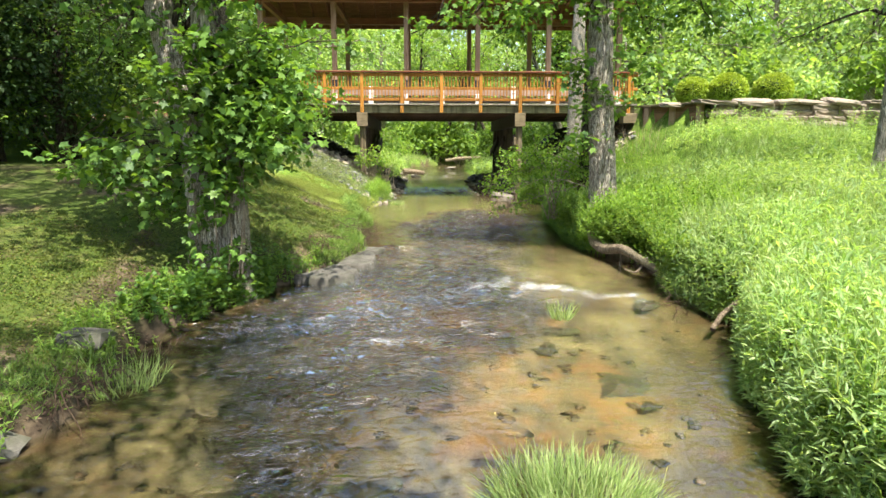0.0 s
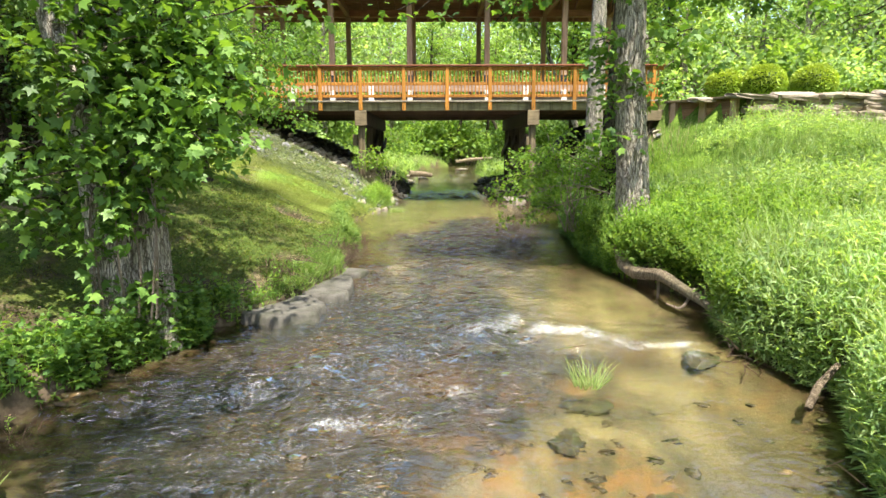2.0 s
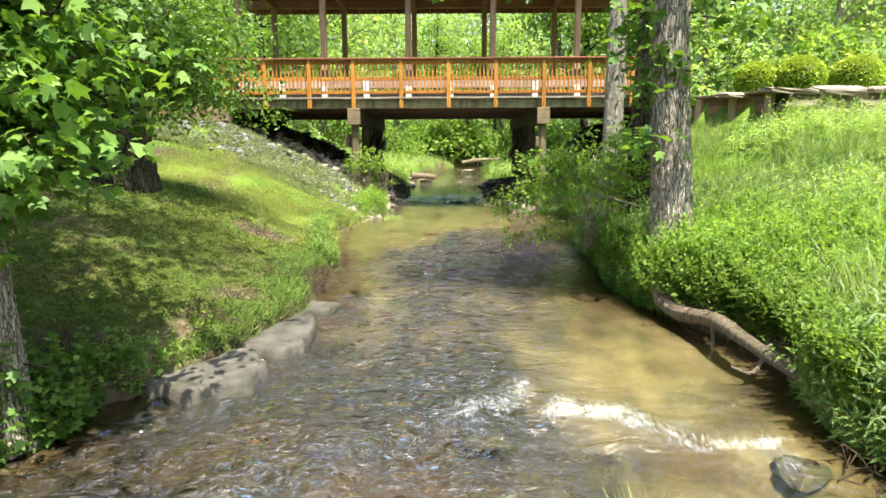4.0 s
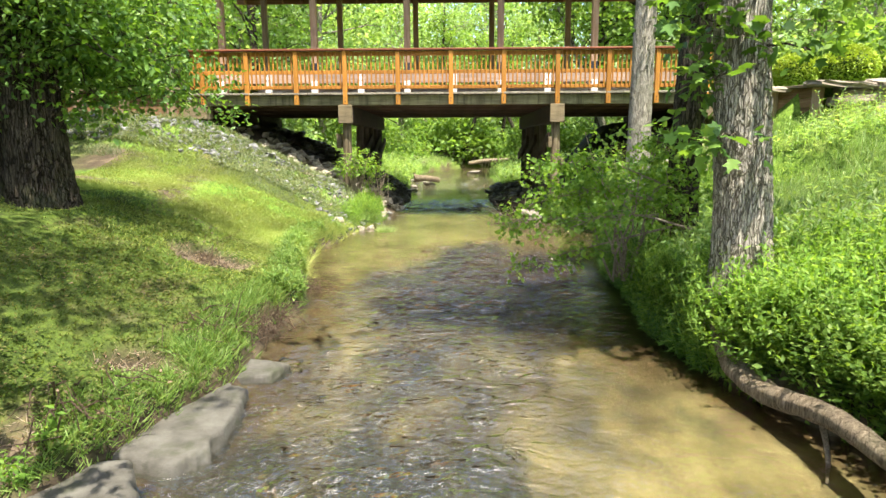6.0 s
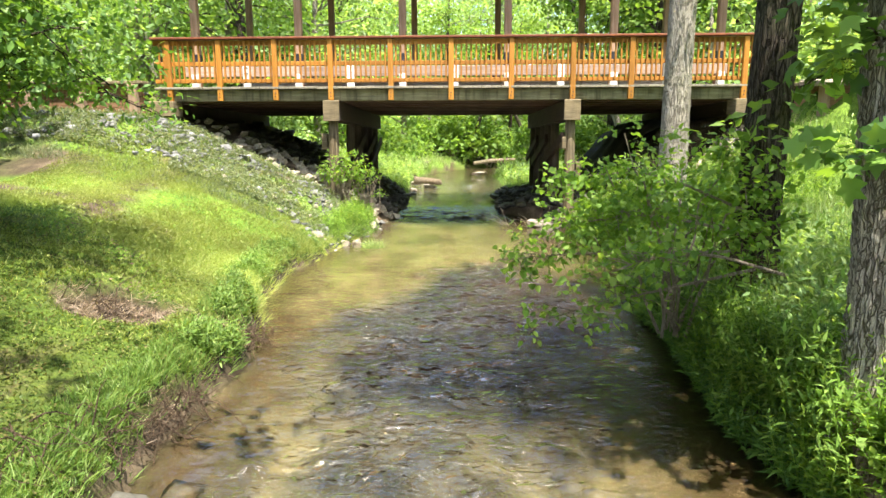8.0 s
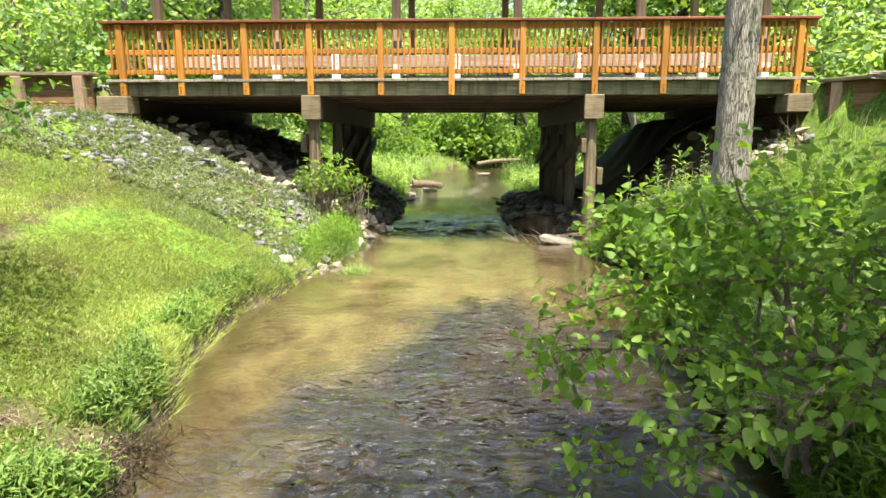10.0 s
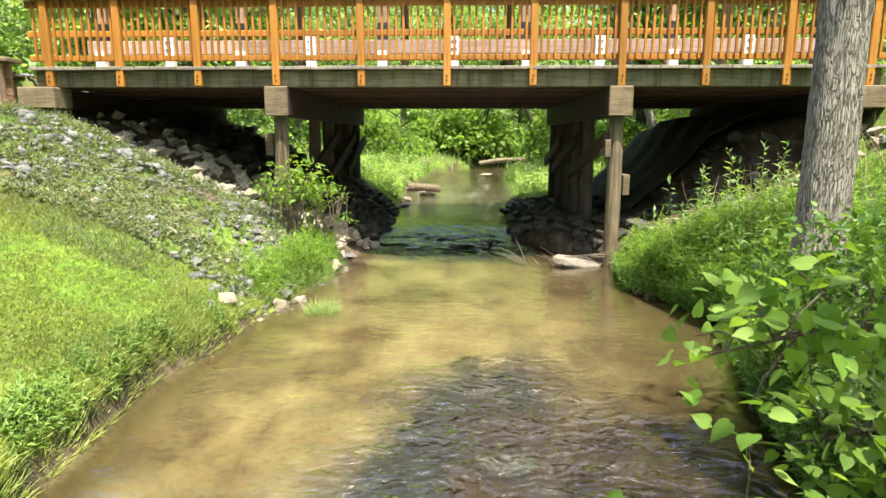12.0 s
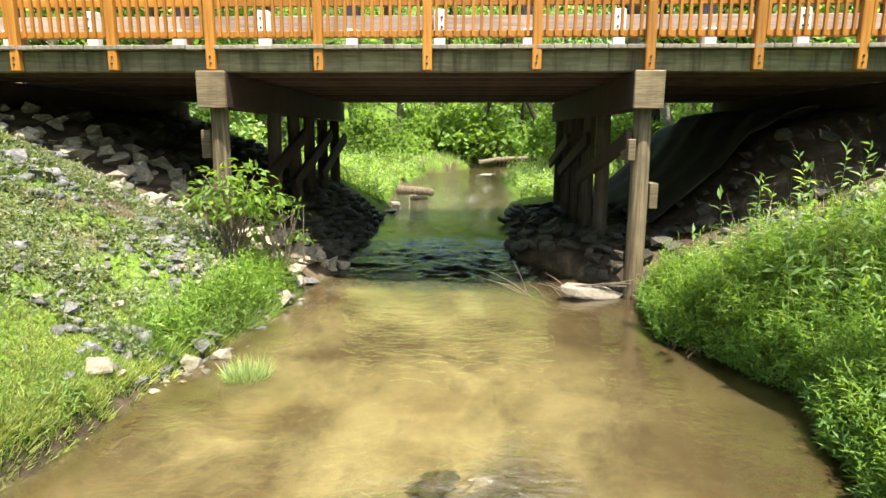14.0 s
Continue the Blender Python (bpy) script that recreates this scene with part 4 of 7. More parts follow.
wing("wing_wall", [(6.25, 19.85), (7.3, 18.05)], 2.76, 2.0, "short flared timber wing wall with a coping beside the bridge")


def rock_mesh(name, mat, seed, sub=2, flat=0.7, rough=0.25):
    g = np.random.default_rng(seed)
    bm = bmesh.new()
    if sub == 1:
        # a broken, angular stone
        for p in g.normal(0, 1, (11, 3)):
            p = p / np.linalg.norm(p) * g.uniform(0.38, 0.56)
            bm.verts.new((p[0], p[1], p[2] * flat))
        bmesh.ops.convex_hull(bm, input=bm.verts)
        bmesh.ops.triangulate(bm, faces=bm.faces)
        me = bpy.data.meshes.new(name)
        bm.to_mesh(me)
        bm.free()
        me.materials.append(M[mat])
        return me
    bmesh.ops.create_icosphere(bm, subdivisions=sub, radius=0.5)
    cuts = g.normal(0, 1, (12, 3))
    cuts /= np.linalg.norm(cuts, axis=1)[:, None]
    for v in bm.verts:
        p = np.array(v.co)
        for c in cuts:
            d = p @ c - 0.27
            if d > 0:
                p = p - c * d * 0.97
        p = p * (1 + rough * (noise.noise(Vector(p * 3.1) + Vector((seed, 0, 0)))))
        v.co = Vector((p[0], p[1], p[2] * flat))
    me = bpy.data.meshes.new(name)
    bm.to_mesh(me)
    bm.free()
    me.materials.append(M[mat])
    return me


def rock(name, mesh, x, y, z, sx, sy, sz, turn, label, category="rock", parent=None, group="", tilt=(0, 0)):
    ob = new(name, mesh)
    ob.matrix_basis = pose(x, y, z, tilt[0], tilt[1], turn) @ Matrix.Diagonal((sx, sy, sz, 1))
    if parent is not None:
        ob.parent = parent
    else:
        tagged(ob, label, category, group)
    return ob


# stacked flagstone wall with rounded clipped bushes behind it
flag_w = thing("flagstone_wall", "dry-stacked tan flagstone retaining wall with wide capping slabs", "stone wall", (7.4, 18.05, 2.2))
def flat_stone(seed):
    """A split flagstone: a flat block with worn corners and an uneven outline, one unit in size."""
    g = np.random.default_rng(seed)
    bm = bmesh.new()
    bmesh.ops.create_cube(bm, size=1)
    bmesh.ops.subdivide_edges(bm, edges=bm.edges[:], cuts=2, use_grid_fill=True)
    for v in bm.verts:
        r = (abs(v.co.x) > 0.4) + (abs(v.co.y) > 0.4) + (abs(v.co.z) > 0.4)
        v.co *= (1.0, 1.0, 0.95, 0.87)[r]
        v.co += Vector(g.normal(0, 0.025, 3)) * (1.0 if r else 0)
    me = bpy.data.meshes.new("stone")
    bm.to_mesh(me)
    bm.free()
    me.materials.append(M["flagstone"])
    return me


flag_m = [flat_stone(40 + k) for k in range(6)]
for row in range(5):
    px = 7.35 + 0.2 * (row % 2) - (0.9 if row == 4 else 0)
    while px < 13.5:
        ln = random.uniform(0.4, 0.85) if row < 4 else random.uniform(0.5, 1.1)
        ob = new("stone", flag_m[random.randrange(6)])
        ob.parent = flag_w
        yy = float(wall_line(np.array(px + ln / 2)))
        zz = 2.16 + row * 0.165 - (0.03 if row == 4 else 0)
        ob.matrix_basis = Matrix.Translation((-7.4, -18.05, -2.2)) @ pose(px + ln / 2, yy + random.uniform(-0.06, 0.06) - (0.16 if row == 4 else 0.05 + 0.075 * (4 - row)), zz, random.uniform(2, 14), random.uniform(-4, 4), random.uniform(-7, 7)) @ Matrix.Diagonal((ln * 1.04, 0.42, random.uniform(0.15, 0.2), 1) if row < 4 else (ln * 1.02, random.uniform(0.5, 0.75), random.uniform(0.1, 0.16), 1))
        px += ln

# rocks on the slopes under and beside the bridge
RIP = [rock_mesh("riprap_stone", "riprap", 60 + k, 1, 0.7, 0.3) for k in range(6)]
TAN = [rock_mesh("tan_stone", "tanrock", 66 + k, 1, 0.7, 0.3) for k in range(4)]
RIP_SHADE = [rock_mesh("dark_stone", "shade_rock", 70 + k, 1, 0.7, 0.3) for k in range(4)]
PALE = [rock_mesh("pale_stone", "palestone", 80 + k, 2, 0.6, 0.3) for k in range(3)]


def riprap():
    bed = thing("riprap", "loose blue-grey riprap stones on the slope below the abutment", "riprap", (-4, 19, 1.4), kind="stuff")
    far = thing("riprap", "angular riprap stones under the bridge, coloured dark for shade", "riprap", (4, 23, 1), kind="stuff")
    def merged(parent, meshes, pts, mat):
        V, F, k = [], [], 0
        for (x, y, z, s) in pts:
            me = meshes[int(rng.integers(len(meshes)))]
            v = np.empty(len(me.vertices) * 3, np.float32)
            me.vertices.foreach_get("co", v)
            v = v.reshape(-1, 3) * np.array([s * rng.uniform(0.8, 1.5), s * rng.uniform(0.8, 1.2), s])
            a = rng.uniform(0, 6.28)
            c, q = math.cos(a), math.sin(a)
            v = v @ np.array([[c, q, 0], [-q, c, 0], [0, 0, 1]]) + np.array([x, y, z])
            f = np.array([p.vertices[:] for p in me.polygons])
            V.append(v)
            F.append(f + k)
            k += len(v)
        o = part_np("stones", np.vstack(V), np.vstack(F), mat)
        o.parent = parent
        o.matrix_parent_inverse = Matrix.Translation(-Vector(parent.location))
    def single(parent, meshes, pts):
        for (x, y, z, s) in pts:
            o = new("stone", meshes[int(rng.integers(len(meshes)))])
            o.parent = parent
            o.matrix_parent_inverse = Matrix.Translation(-Vector(parent.location))
            o.matrix_basis = pose(x, y, z, rng.uniform(-20, 20), rng.uniform(-20, 20), rng.uniform(0, 360)) @ Matrix.Diagonal((s * rng.uniform(0.8, 1.5), s * rng.uniform(0.8, 1.2), s, 1))
    P = []
    n = 0
    while n < 1250:
        x, y = rng.uniform(-9.5, -1.7), rng.uniform(16.8, 20.6)
        d = float(shore_l(np.array(y))) - x
        line = 17.4 + 0.14 * max(0, 3.0 - abs(d - 2.2)) - (0.5 if d < 1 else 0)
        clump = float(fbm(np.array(x * 0.9), np.array(y * 1.2), 91))
        if d < 0.1 or y < line or (clump < 0.49 and rng.random() > 0.12 and not (y < line + 0.35 and rng.random() < 0.5)):
            continue
        s = rng.uniform(0.05, 0.14) if rng.random() < 0.93 else rng.uniform(0.16, 0.28)
        P.append((x, y, float(land(x, y)) + s * 0.1, s))
        n += 1
    for cx, cy, ax, ay, count in ((-2.45, 18.85, 0.35, 0.25, 60), (-2.0, 19.1, 0.22, 0.22, 24), (-3.9, 20.0, 0.7, 0.13, 46), (-3.7, 17.75, 0.8, 0.1, 34)):
        for k in range(count):
            x, y = cx + rng.normal(0, ax), cy + rng.normal(0, ay)
            s = rng.uniform(0.087, 0.15)
            P.insert(0, (x, y, float(land(x, y)) + s * 0.22, s))
    near = [p for p in P if p[0] > -4.6 and p[3] > 0.085][:290]
    chosen = set(near)
    single(bed, RIP + TAN[:2], near)
    merged(bed, RIP, [p for p in P if p not in chosen], "riprap")
    P = []
    for k in range(1100):
        y = rng.uniform(20.2, 26.4)
        if rng.random() < 0.62:
            x = float(shore_l(np.array(y))) - abs(rng.normal(0, 2.2))
        else:
            x = float(shore_r(np.array(y))) + abs(rng.normal(0, 1.9))
        if abs(x) > 6:
            continue
        s = rng.uniform(0.12, 0.36)
        P.append((x, y, float(land(x, y)) + s * 0.15, s))
    single(far, RIP_SHADE, [p for p in P if p[0] > 0][:290])
    left = [p for p in P if p[0] < 0]
    edge = thing("riprap", "sunlit tan riprap stones at the edge of the abutment slope", "riprap", (5.2, 20, 2), kind="stuff")
    Q = []
    for k in range(85):
        x, y = rng.uniform(3.9, 6.0), rng.normal(19.9, 0.3)
        s = rng.uniform(0.1, 0.24)
        Q.append((x, y, float(land(x, y)) + s * 0.25, s))
    single(edge, TAN + RIP[:2], Q)
    shade = thing("riprap", "riprap stones under the bridge, tan in front, darkened for shade behind", "riprap", (-3.5, 23, 1), kind="stuff")
    near = sorted(left, key=lambda p: p[1])
    single(shade, TAN, near[:150])
    # stones further under the deck get the shade-darkened colour
    single(shade, RIP_SHADE, near[150:290])
    merged(shade, RIP_SHADE, near[290:], "shade_rock")


riprap()

# filter cloth draped down the slope beneath the bridge
def cloth():
    U, W = np.meshgrid(np.linspace(0, 1, 26), np.linspace(0, 1, 34), indexing="ij")
    x = 3.15 + 2.3 * U + 0.05 * np.sin(W * 19 + 3 * U)
    y = 22.0 + 4.6 * W
    z = land(x, y) + 0.12 + 0.16 * np.sin(U * math.pi) + 0.06 * np.sin(W * 26 + 4 * np.sin(U * 5)) * (0.4 + U)
    V = np.stack([x, y, z], -1).reshape(-1, 3)
    n, m = U.shape
    i, j = np.meshgrid(np.arange(n - 1), np.arange(m - 1), indexing="ij")
    F = np.stack([i * m + j, (i + 1) * m + j, (i + 1) * m + j + 1, i * m + j + 1], -1).reshape(-1, 4)
    o = part_np("filter_cloth", V, F, "fabric", smooth=True)
    tagged(o, "black filter cloth draped over the shaded bank under the bridge", "filter cloth")
    s = o.modifiers.new("thickness", "SOLIDIFY")
    s.thickness = 0.01


cloth()


# ---------------------------------------------------------------- rocks and wood in and beside the creek
def slab(name, pts, top, thick, mat, label, seed):
    """A flat slab of rock with a rounded, chipped rim."""
    g = np.random.default_rng(seed)
    c = np.mean(pts, axis=0)
    bm = bmesh.new()
    P = []
    m = len(pts)
    for k in range(m):
        a, b = np.array(pts[k]), np.array(pts[(k + 1) % m])
        for u in np.linspace(0, 1, 9)[:-1]:
            q = a + (b - a) * u
            P.append(q + 0.09 * np.array([fbm(q[0] * 5, q[1] * 5, seed) - 0.5, fbm(q[0] * 5, q[1] * 5, seed + 9) - 0.5]) + g.normal(0, 0.006, 2))
    rings = [(1.04, -thick), (1.03, -thick * 0.5), (1.0, -0.03), (0.96, -0.008), (0.9, 0.0), (0.75, 0.0), (0.6, 0.0), (0.42, 0.0), (0.2, 0.0)]
    rows = []
    for s, dz in rings:
        row = []
        for p in P:
            x, y = c[0] + (p[0] - c[0]) * s, c[1] + (p[1] - c[1]) * s
            # layered top: weathered steps and hollows
            lift = 0.03 * (fbm(np.array(x * 3), np.array(y * 3), seed + 3) - 0.5) + 0.008 * np.round(2 * fbm(np.array(x * 2), np.array(y * 2), seed + 5))
            row.append(bm.verts.new((x, y, top + dz + float(lift) - 0.012)))
        rows.append(row)
    for r0, r1 in zip(rows[:-1], rows[1:]):
        for k in range(len(P)):
            bm.faces.new((r0[k], r0[(k + 1) % len(P)], r1[(k + 1) % len(P)], r1[k]))
    bm.faces.new(rows[-1])
    bmesh.ops.recalc_face_normals(bm, faces=bm.faces)
    o = part(name, bm, mat, None, "", True)
    return tagged(o, label, "rock")


slab("slab_rock", [(-2.1, 7.9), (-1.75, 7.75), (-1.4, 7.95), (-1.42, 8.3), (-1.6, 8.62), (-2.2, 8.5)], 0.1, 0.3, "slab", "flat grey slab of rock at the water's edge", 1)
slab("slab_rock", [(-1.75, 8.65), (-1.35, 8.55), (-1.24, 8.7), (-1.26, 9.15), (-1.32, 9.5), (-1.45, 9.6), (-1.75, 9.2)], 0.1, 0.3, "slab", "long grey slab rock with a mossy corner beside the creek", 2)
slab("slab_rock", [(-1.5, 9.75), (-1.24, 9.85), (-1.18, 10.05), (-1.5, 10.15)], 0.07, 0.25, "slab", "small flat grey stone at the water's edge", 3)
WET = [rock_mesh("creek_rock", "wetrock", 100 + k, 2, 0.5, 0.3) for k in range(3)]
DRY = [rock_mesh("bank_rock", "slab", 110 + k, 2, 0.6, 0.3) for k in range(2)]
rock("bank_rock", DRY[0], -3.1, 5.3, 0.16, 0.55, 0.65, 0.8, 20, "mossy grey boulder half sunk in the grassy bank")
rock("bank_rock", DRY[1], -2.98, 4.15, -0.06, 0.4, 0.32, 0.36, 60, "small mossy stone at the water's edge")
for x, y, z, sx, sy, sz, t, lab in [(0.92, 5.25, -0.35, 0.9, 0.65, 0.3, 10, "flat mossy rock just under the water"), (-0.97, 3.75, -0.2, 0.7, 0.5, 0.3, 40, "brown rock under shallow water"),
                                    (0.45, 5.95, -0.27, 0.45, 0.3, 0.3, 70, "dark wet rock under the riffle"), (0.72, 6.45, -0.24, 0.45, 0.36, 0.28, 15, "wet rock carrying a tuft of grass"),
                                    (0.9, 4.75, -0.2, 0.22, 0.15, 0.2, 15, "small dark stone under shallow water"), (1.75, 7.05, -0.09, 0.6, 0.4, 0.25, 25, "brown ledge rock beside the small cascade"),
                                    (0.15, 7.45, -0.14, 0.4, 0.25, 0.22, 5, "dark rock breaking the riffle"), (0.55, 14.6, -0.14, 0.5, 0.4, 0.2, 20, "dark submerged rock ringed by ripples"),
                                    (0.3, 16.2, -0.13, 0.42, 0.3, 0.2, 60, "mossy submerged rock under calm water")]:
    rock("creek_rock", WET[int(rng.integers(3))], x, y, z, sx, sy, sz, t, lab)
rock("pale_boulder", PALE[1], 1.9, 20.1, 0.05, 1.0, 0.5, 0.5, 8, "pale washed boulder at the foot of the pile")
for x, y, s, t in [(-0.95, 30.0, 0.5, 10), (-1.35, 27.2, 0.35, 50), (1.2, 38.5, 0.7, 0), (-1.45, 28.6, 0.45, 80), (-1.55, 31.5, 0.5, 20), (1.3, 24.2, 0.25, 0)]:
    rock("pale_boulder", PALE[int(rng.integers(3))], x, y, float(water_z(x, y)) + 0.05, s * 1.4, s, s * 0.8, t, "pale washed boulder at the edge of the stream", group="boulders upstream")

# stones along the near left water line
for k in range(90):
    yy = rng.normal(17.75, 0.35) if k % 2 else rng.uniform(16.9, 20.6)
    xx = float(shore_l(np.array(yy))) - rng.normal(0.06, 0.17)
    s = rng.uniform(0.05, 0.11) if k % 4 else rng.uniform(0.13, 0.24)
    ob = rock("shore_stone", RIP[k % 6] if k % 3 else TAN[k % 4], xx, yy, float(land(xx, yy)) + s * 0.2, s * 1.3, s, s, rng.uniform(0, 180), "rounded grey stone along the water's edge", "stone", None, "stones along the shore", (rng.uniform(-25, 25), rng.uniform(-25, 25)))

# cobbles on the creek bed
def cobbles():
    meshes = [rock_mesh("cobble", "cobble", 120 + k, 1, 0.45, 0.2) for k in range(4)]
    data = []
    for me in meshes:
        v = np.empty(len(me.vertices) * 3, np.float32)
        me.vertices.foreach_get("co", v)
        data.append((v.reshape(-1, 3), np.array([p.vertices[:] for p in me.polygons])))
    V, F, k = [], [], 0
    while len(V) < 1300:
        y = rng.uniform(2.5, 7.5) if rng.random() < 0.6 else rng.uniform(7, 14) if rng.random() < 0.6 else rng.uniform(20.5, 34)
        a, b = float(shore_l(np.array(y))), float(shore_r(np.array(y)))
        x = rng.uniform(a, b)
        if y < 19 and float(riffle_at(np.array(x), np.array(y))) < 0.4 and (y > 6.5 or rng.random() > 0.2):
            continue
        s = rng.uniform(0.04, 0.13) if rng.random() < 0.93 or x > 0 else rng.uniform(0.15, 0.3)
        v, f = data[int(rng.integers(4))]
        t = rng.uniform(0, 6.28)
        c, q = math.cos(t), math.sin(t)
        v = (v * np.array([s * 1.3, s, s * 0.5])) @ np.array([[c, q, 0], [-q, c, 0], [0, 0, 1]]) + np.array([x, y, float(land(x, y)) + 0.05 * s])
        V.append(v)
        F.append(f + k)
        k += len(v)
    o = part_np("cobbles", np.vstack(V), np.vstack(F), "cobble", smooth=True)
    tagged(o, "brown and rust cobbles strewn over the creek bed", "cobbles", kind="stuff")


cobbles()


def root_log(name, pts, radii, mat, label, category, sides=14, seed=3):
    P = smooth_path(pts, 40)
    R = np.interp(np.linspace(0, 1, 40), np.linspace(0, 1, len(radii)), radii)
    V, F, C = tube(P, R, sides, 0.05, seed, 0.09)
    o = part_np(name, V, [F, C], mat, smooth=True)
    return tagged(o, label, category)


root_log("tree_root", [(2.08, 10.2, 0.5), (1.96, 9.95, 0.34), (1.92, 9.7, 0.2), (1.95, 9.4, 0.13), (2.02, 9.05, 0.19), (2.04, 8.7, 0.25), (2.03, 8.4, 0.24), (2.09, 8.05, 0.19), (2.2, 7.7, 0.12), (2.36, 7.4, 0.06)], [0.085, 0.08, 0.072, 0.07, 0.066, 0.06, 0.05, 0.045, 0.04, 0.02], "driftwood", "thick pale root winding along the undercut bank", "root", 18)
for k, (a0, a1, a2) in enumerate([((2.1, 9.0, 0.2), (2.02, 8.75, 0.02), (1.92, 8.6, -0.06)), ((2.16, 8.2, 0.22), (1.98, 8.05, 0.06), (1.86, 8.12, 0.1)), ((2.1, 9.75, 0.15), (2.0, 9.7, 0.0), (1.97, 9.72, -0.1))]):
    root_log("side_root", [a0, a1, a2], [0.018, 0.013, 0.007], "twig", "thin bare root hanging below the undercut bank", "root", 6, 50 + k)
root_log("fallen_branch", [(1.95, 6.05, -0.02), (2.1, 6.2, 0.07), (2.3, 6.32, 0.16)], [0.022, 0.025, 0.02], "driftwood", "short bleached stick lying against the bank", "branch", 8)
root_log("fallen_log", [(-1.5, 29.6, 0.42), (-1.0, 29.7, 0.4), (-0.55, 30.0, 0.32)], [0.13, 0.12, 0.1], "driftwood", "pale drift log lying across the stream's edge", "log")
root_log("fallen_branch", [(1.0, 43.5, 0.6), (2.0, 44.0, 0.75), (3.6, 44.5, 0.8)], [0.1, 0.12, 0.08], "driftwood", "drift log below the far bank", "log")
for k in range(9):
    a = rng.uniform(-0.5, 0.9)
    p0 = np.array([1.25 + rng.uniform(-0.15, 0.5), 20.0 + rng.uniform(-0.1, 0.2), 0.03])
    d = np.array([-math.cos(a) * rng.uniform(0.2, 0.5), rng.uniform(-0.2, 0.1), rng.uniform(0.1, 0.42)])
    root_log("dead_twig", [p0, p0 + d * 0.5 + np.array([0, 0, 0.03]), p0 + d], [0.007, 0.005, 0.002], "twig", "bare bleached twig caught beside the boulder", "twig", 5, k)
for k in range(6):
    p0 = np.array([1.75 + 0.1 * k, 20.05, 0.14])
    d = np.array([rng.uniform(0.3, 0.8), rng.uniform(-0.1, 0.1), rng.uniform(-0.02, 0.1)])
    root_log("dead_twig", [p0, p0 + d * 0.5, p0 + d], [0.01, 0.008, 0.004], "twig", "bare drift twig lying on the boulder", "twig", 5, k + 20)


# ---------------------------------------------------------------- trees
def limb(p0, p1, r0, r1, sag, seed, sides=8, n=9):
    g = np.random.default_rng(seed)
    u = np.linspace(0, 1, n)[:, None]
    P = p0 + (p1 - p0) * u + np.array([0, 0, 1]) * (sag * np.sin(u * math.pi))
    P[1:-1] += g.normal(0, 0.025 * np.linalg.norm(p1 - p0), (n - 2, 3))
    return tube(P, np.linspace(r0, r1, n), sides, 0.03, seed)


def clusters(C, R, per, size, shape, g, flat=0.55, out=None, width=1.0, roll=0.5):
    """Sprays of leaves round the points C with radii R."""
    n = len(C)
    off = g.normal(0, 1, (n, per, 3))
    off /= np.linalg.norm(off, axis=2)[..., None] + 1e-9
    off *= g.uniform(0.15, 1, (n, per, 1)) ** 0.6
    off[..., 2] *= flat
    P = (C[:, None, :] + off * np.asarray(R).reshape(-1, 1, 1)).reshape(-1, 3)
    D = off.reshape(-1, 3) + g.normal(0, 0.45, (n * per, 3)) + np.array([0, 0, -0.25])
    S = size * g.uniform(0.6, 1.25, n * per)
    return leaves(P, D, S, shape, width, g, roll)


def crown_points(g, n, centre, radii, low=-0.7):
    d = g.normal(0, 1, (n * 3, 3))
    d /= np.linalg.norm(d, axis=1)[:, None]
    d = d[d[:, 2] > low][:n]
    return np.array(centre) + d * np.array(radii) * g.uniform(0.45, 1.0, (len(d), 1))


def trunk_parts(path, radii, rings, sides, seed, ridge, flare=0.0):
    P = smooth_path(path, rings)
    s = np.linspace(0, 1, rings)
    R = np.interp(s, np.linspace(0, 1, len(radii)), radii)
    if flare:
        h = P[:, 2] - P[0, 2]
        R = R * (1 + flare * np.exp(-h / 0.22))
    V, F, C = tube(P, R, sides, 0.0, seed, ridge)
    return V, F, C


def tree(name, label, at, path, radii, bark_mat, leaf_mat, boughs, shape, size, per, seed, sides=30, rings=46, ridge=0.035, flare=0.22, extra=(), clump=0.55, width=1.0):
    """path: trunk points from the foot; boughs: (start height share, end point, spread, count) sprays; extra: further stems."""
    g = np.random.default_rng(seed)
    t = thing(name, label, "tree", at)
    path = np.asarray(path, float)
    geo, limbs = [trunk_parts(path, radii, rings, sides, seed, ridge, flare)], []
    for k, (pts, rr) in enumerate(extra):
        geo.append(trunk_parts(np.asarray(pts, float), rr, rings, sides, seed + 5 + k, ridge, 0.2))
    C, R = [], []
    dense = smooth_path(path, 60)
    for k, (h, end, spread, count) in enumerate(boughs):
        p0 = dense[int(np.argmin(np.abs(dense[:, 2] - h * dense[-1, 2])))]
        p1 = np.asarray(end, float)
        r = 0.009 if h < 0.36 else max(0.012, 0.26 * np.interp(h, [0, 1], [radii[0], radii[-1]]))
        limbs.append(limb(p0, p1, r, 0.006, 0.1 * np.linalg.norm(p1 - p0), seed + 31 * k))
        for q in range(count):
            u = g.uniform(0.45, 1.05)
            c = p0 + (p1 - p0) * u + g.normal(0, 1, 3) * np.array([spread, spread, spread * 0.45])
            C.append(c)
            R.append(clump * g.uniform(0.6, 1.3))
            if q % 3 == 0:
                limbs.append(limb(p0 + (p1 - p0) * min(u, 0.95), c, 0.008, 0.003, 0.03, seed + 31 * k + q, 4, 4))
    V, F = join(geo)
    part_np("trunk", V, F, bark_mat, t, smooth=True)
    V, F = join(limbs)
    tagged(part_np("branchwork", V, F, "bark_dark", t, smooth=True), kind="stuff")
    V, F = clusters(np.array(C), np.array(R), per, size, shape, g, width=width)
    part_np("crown", V, F, leaf_mat, t, smooth=True)
    return t


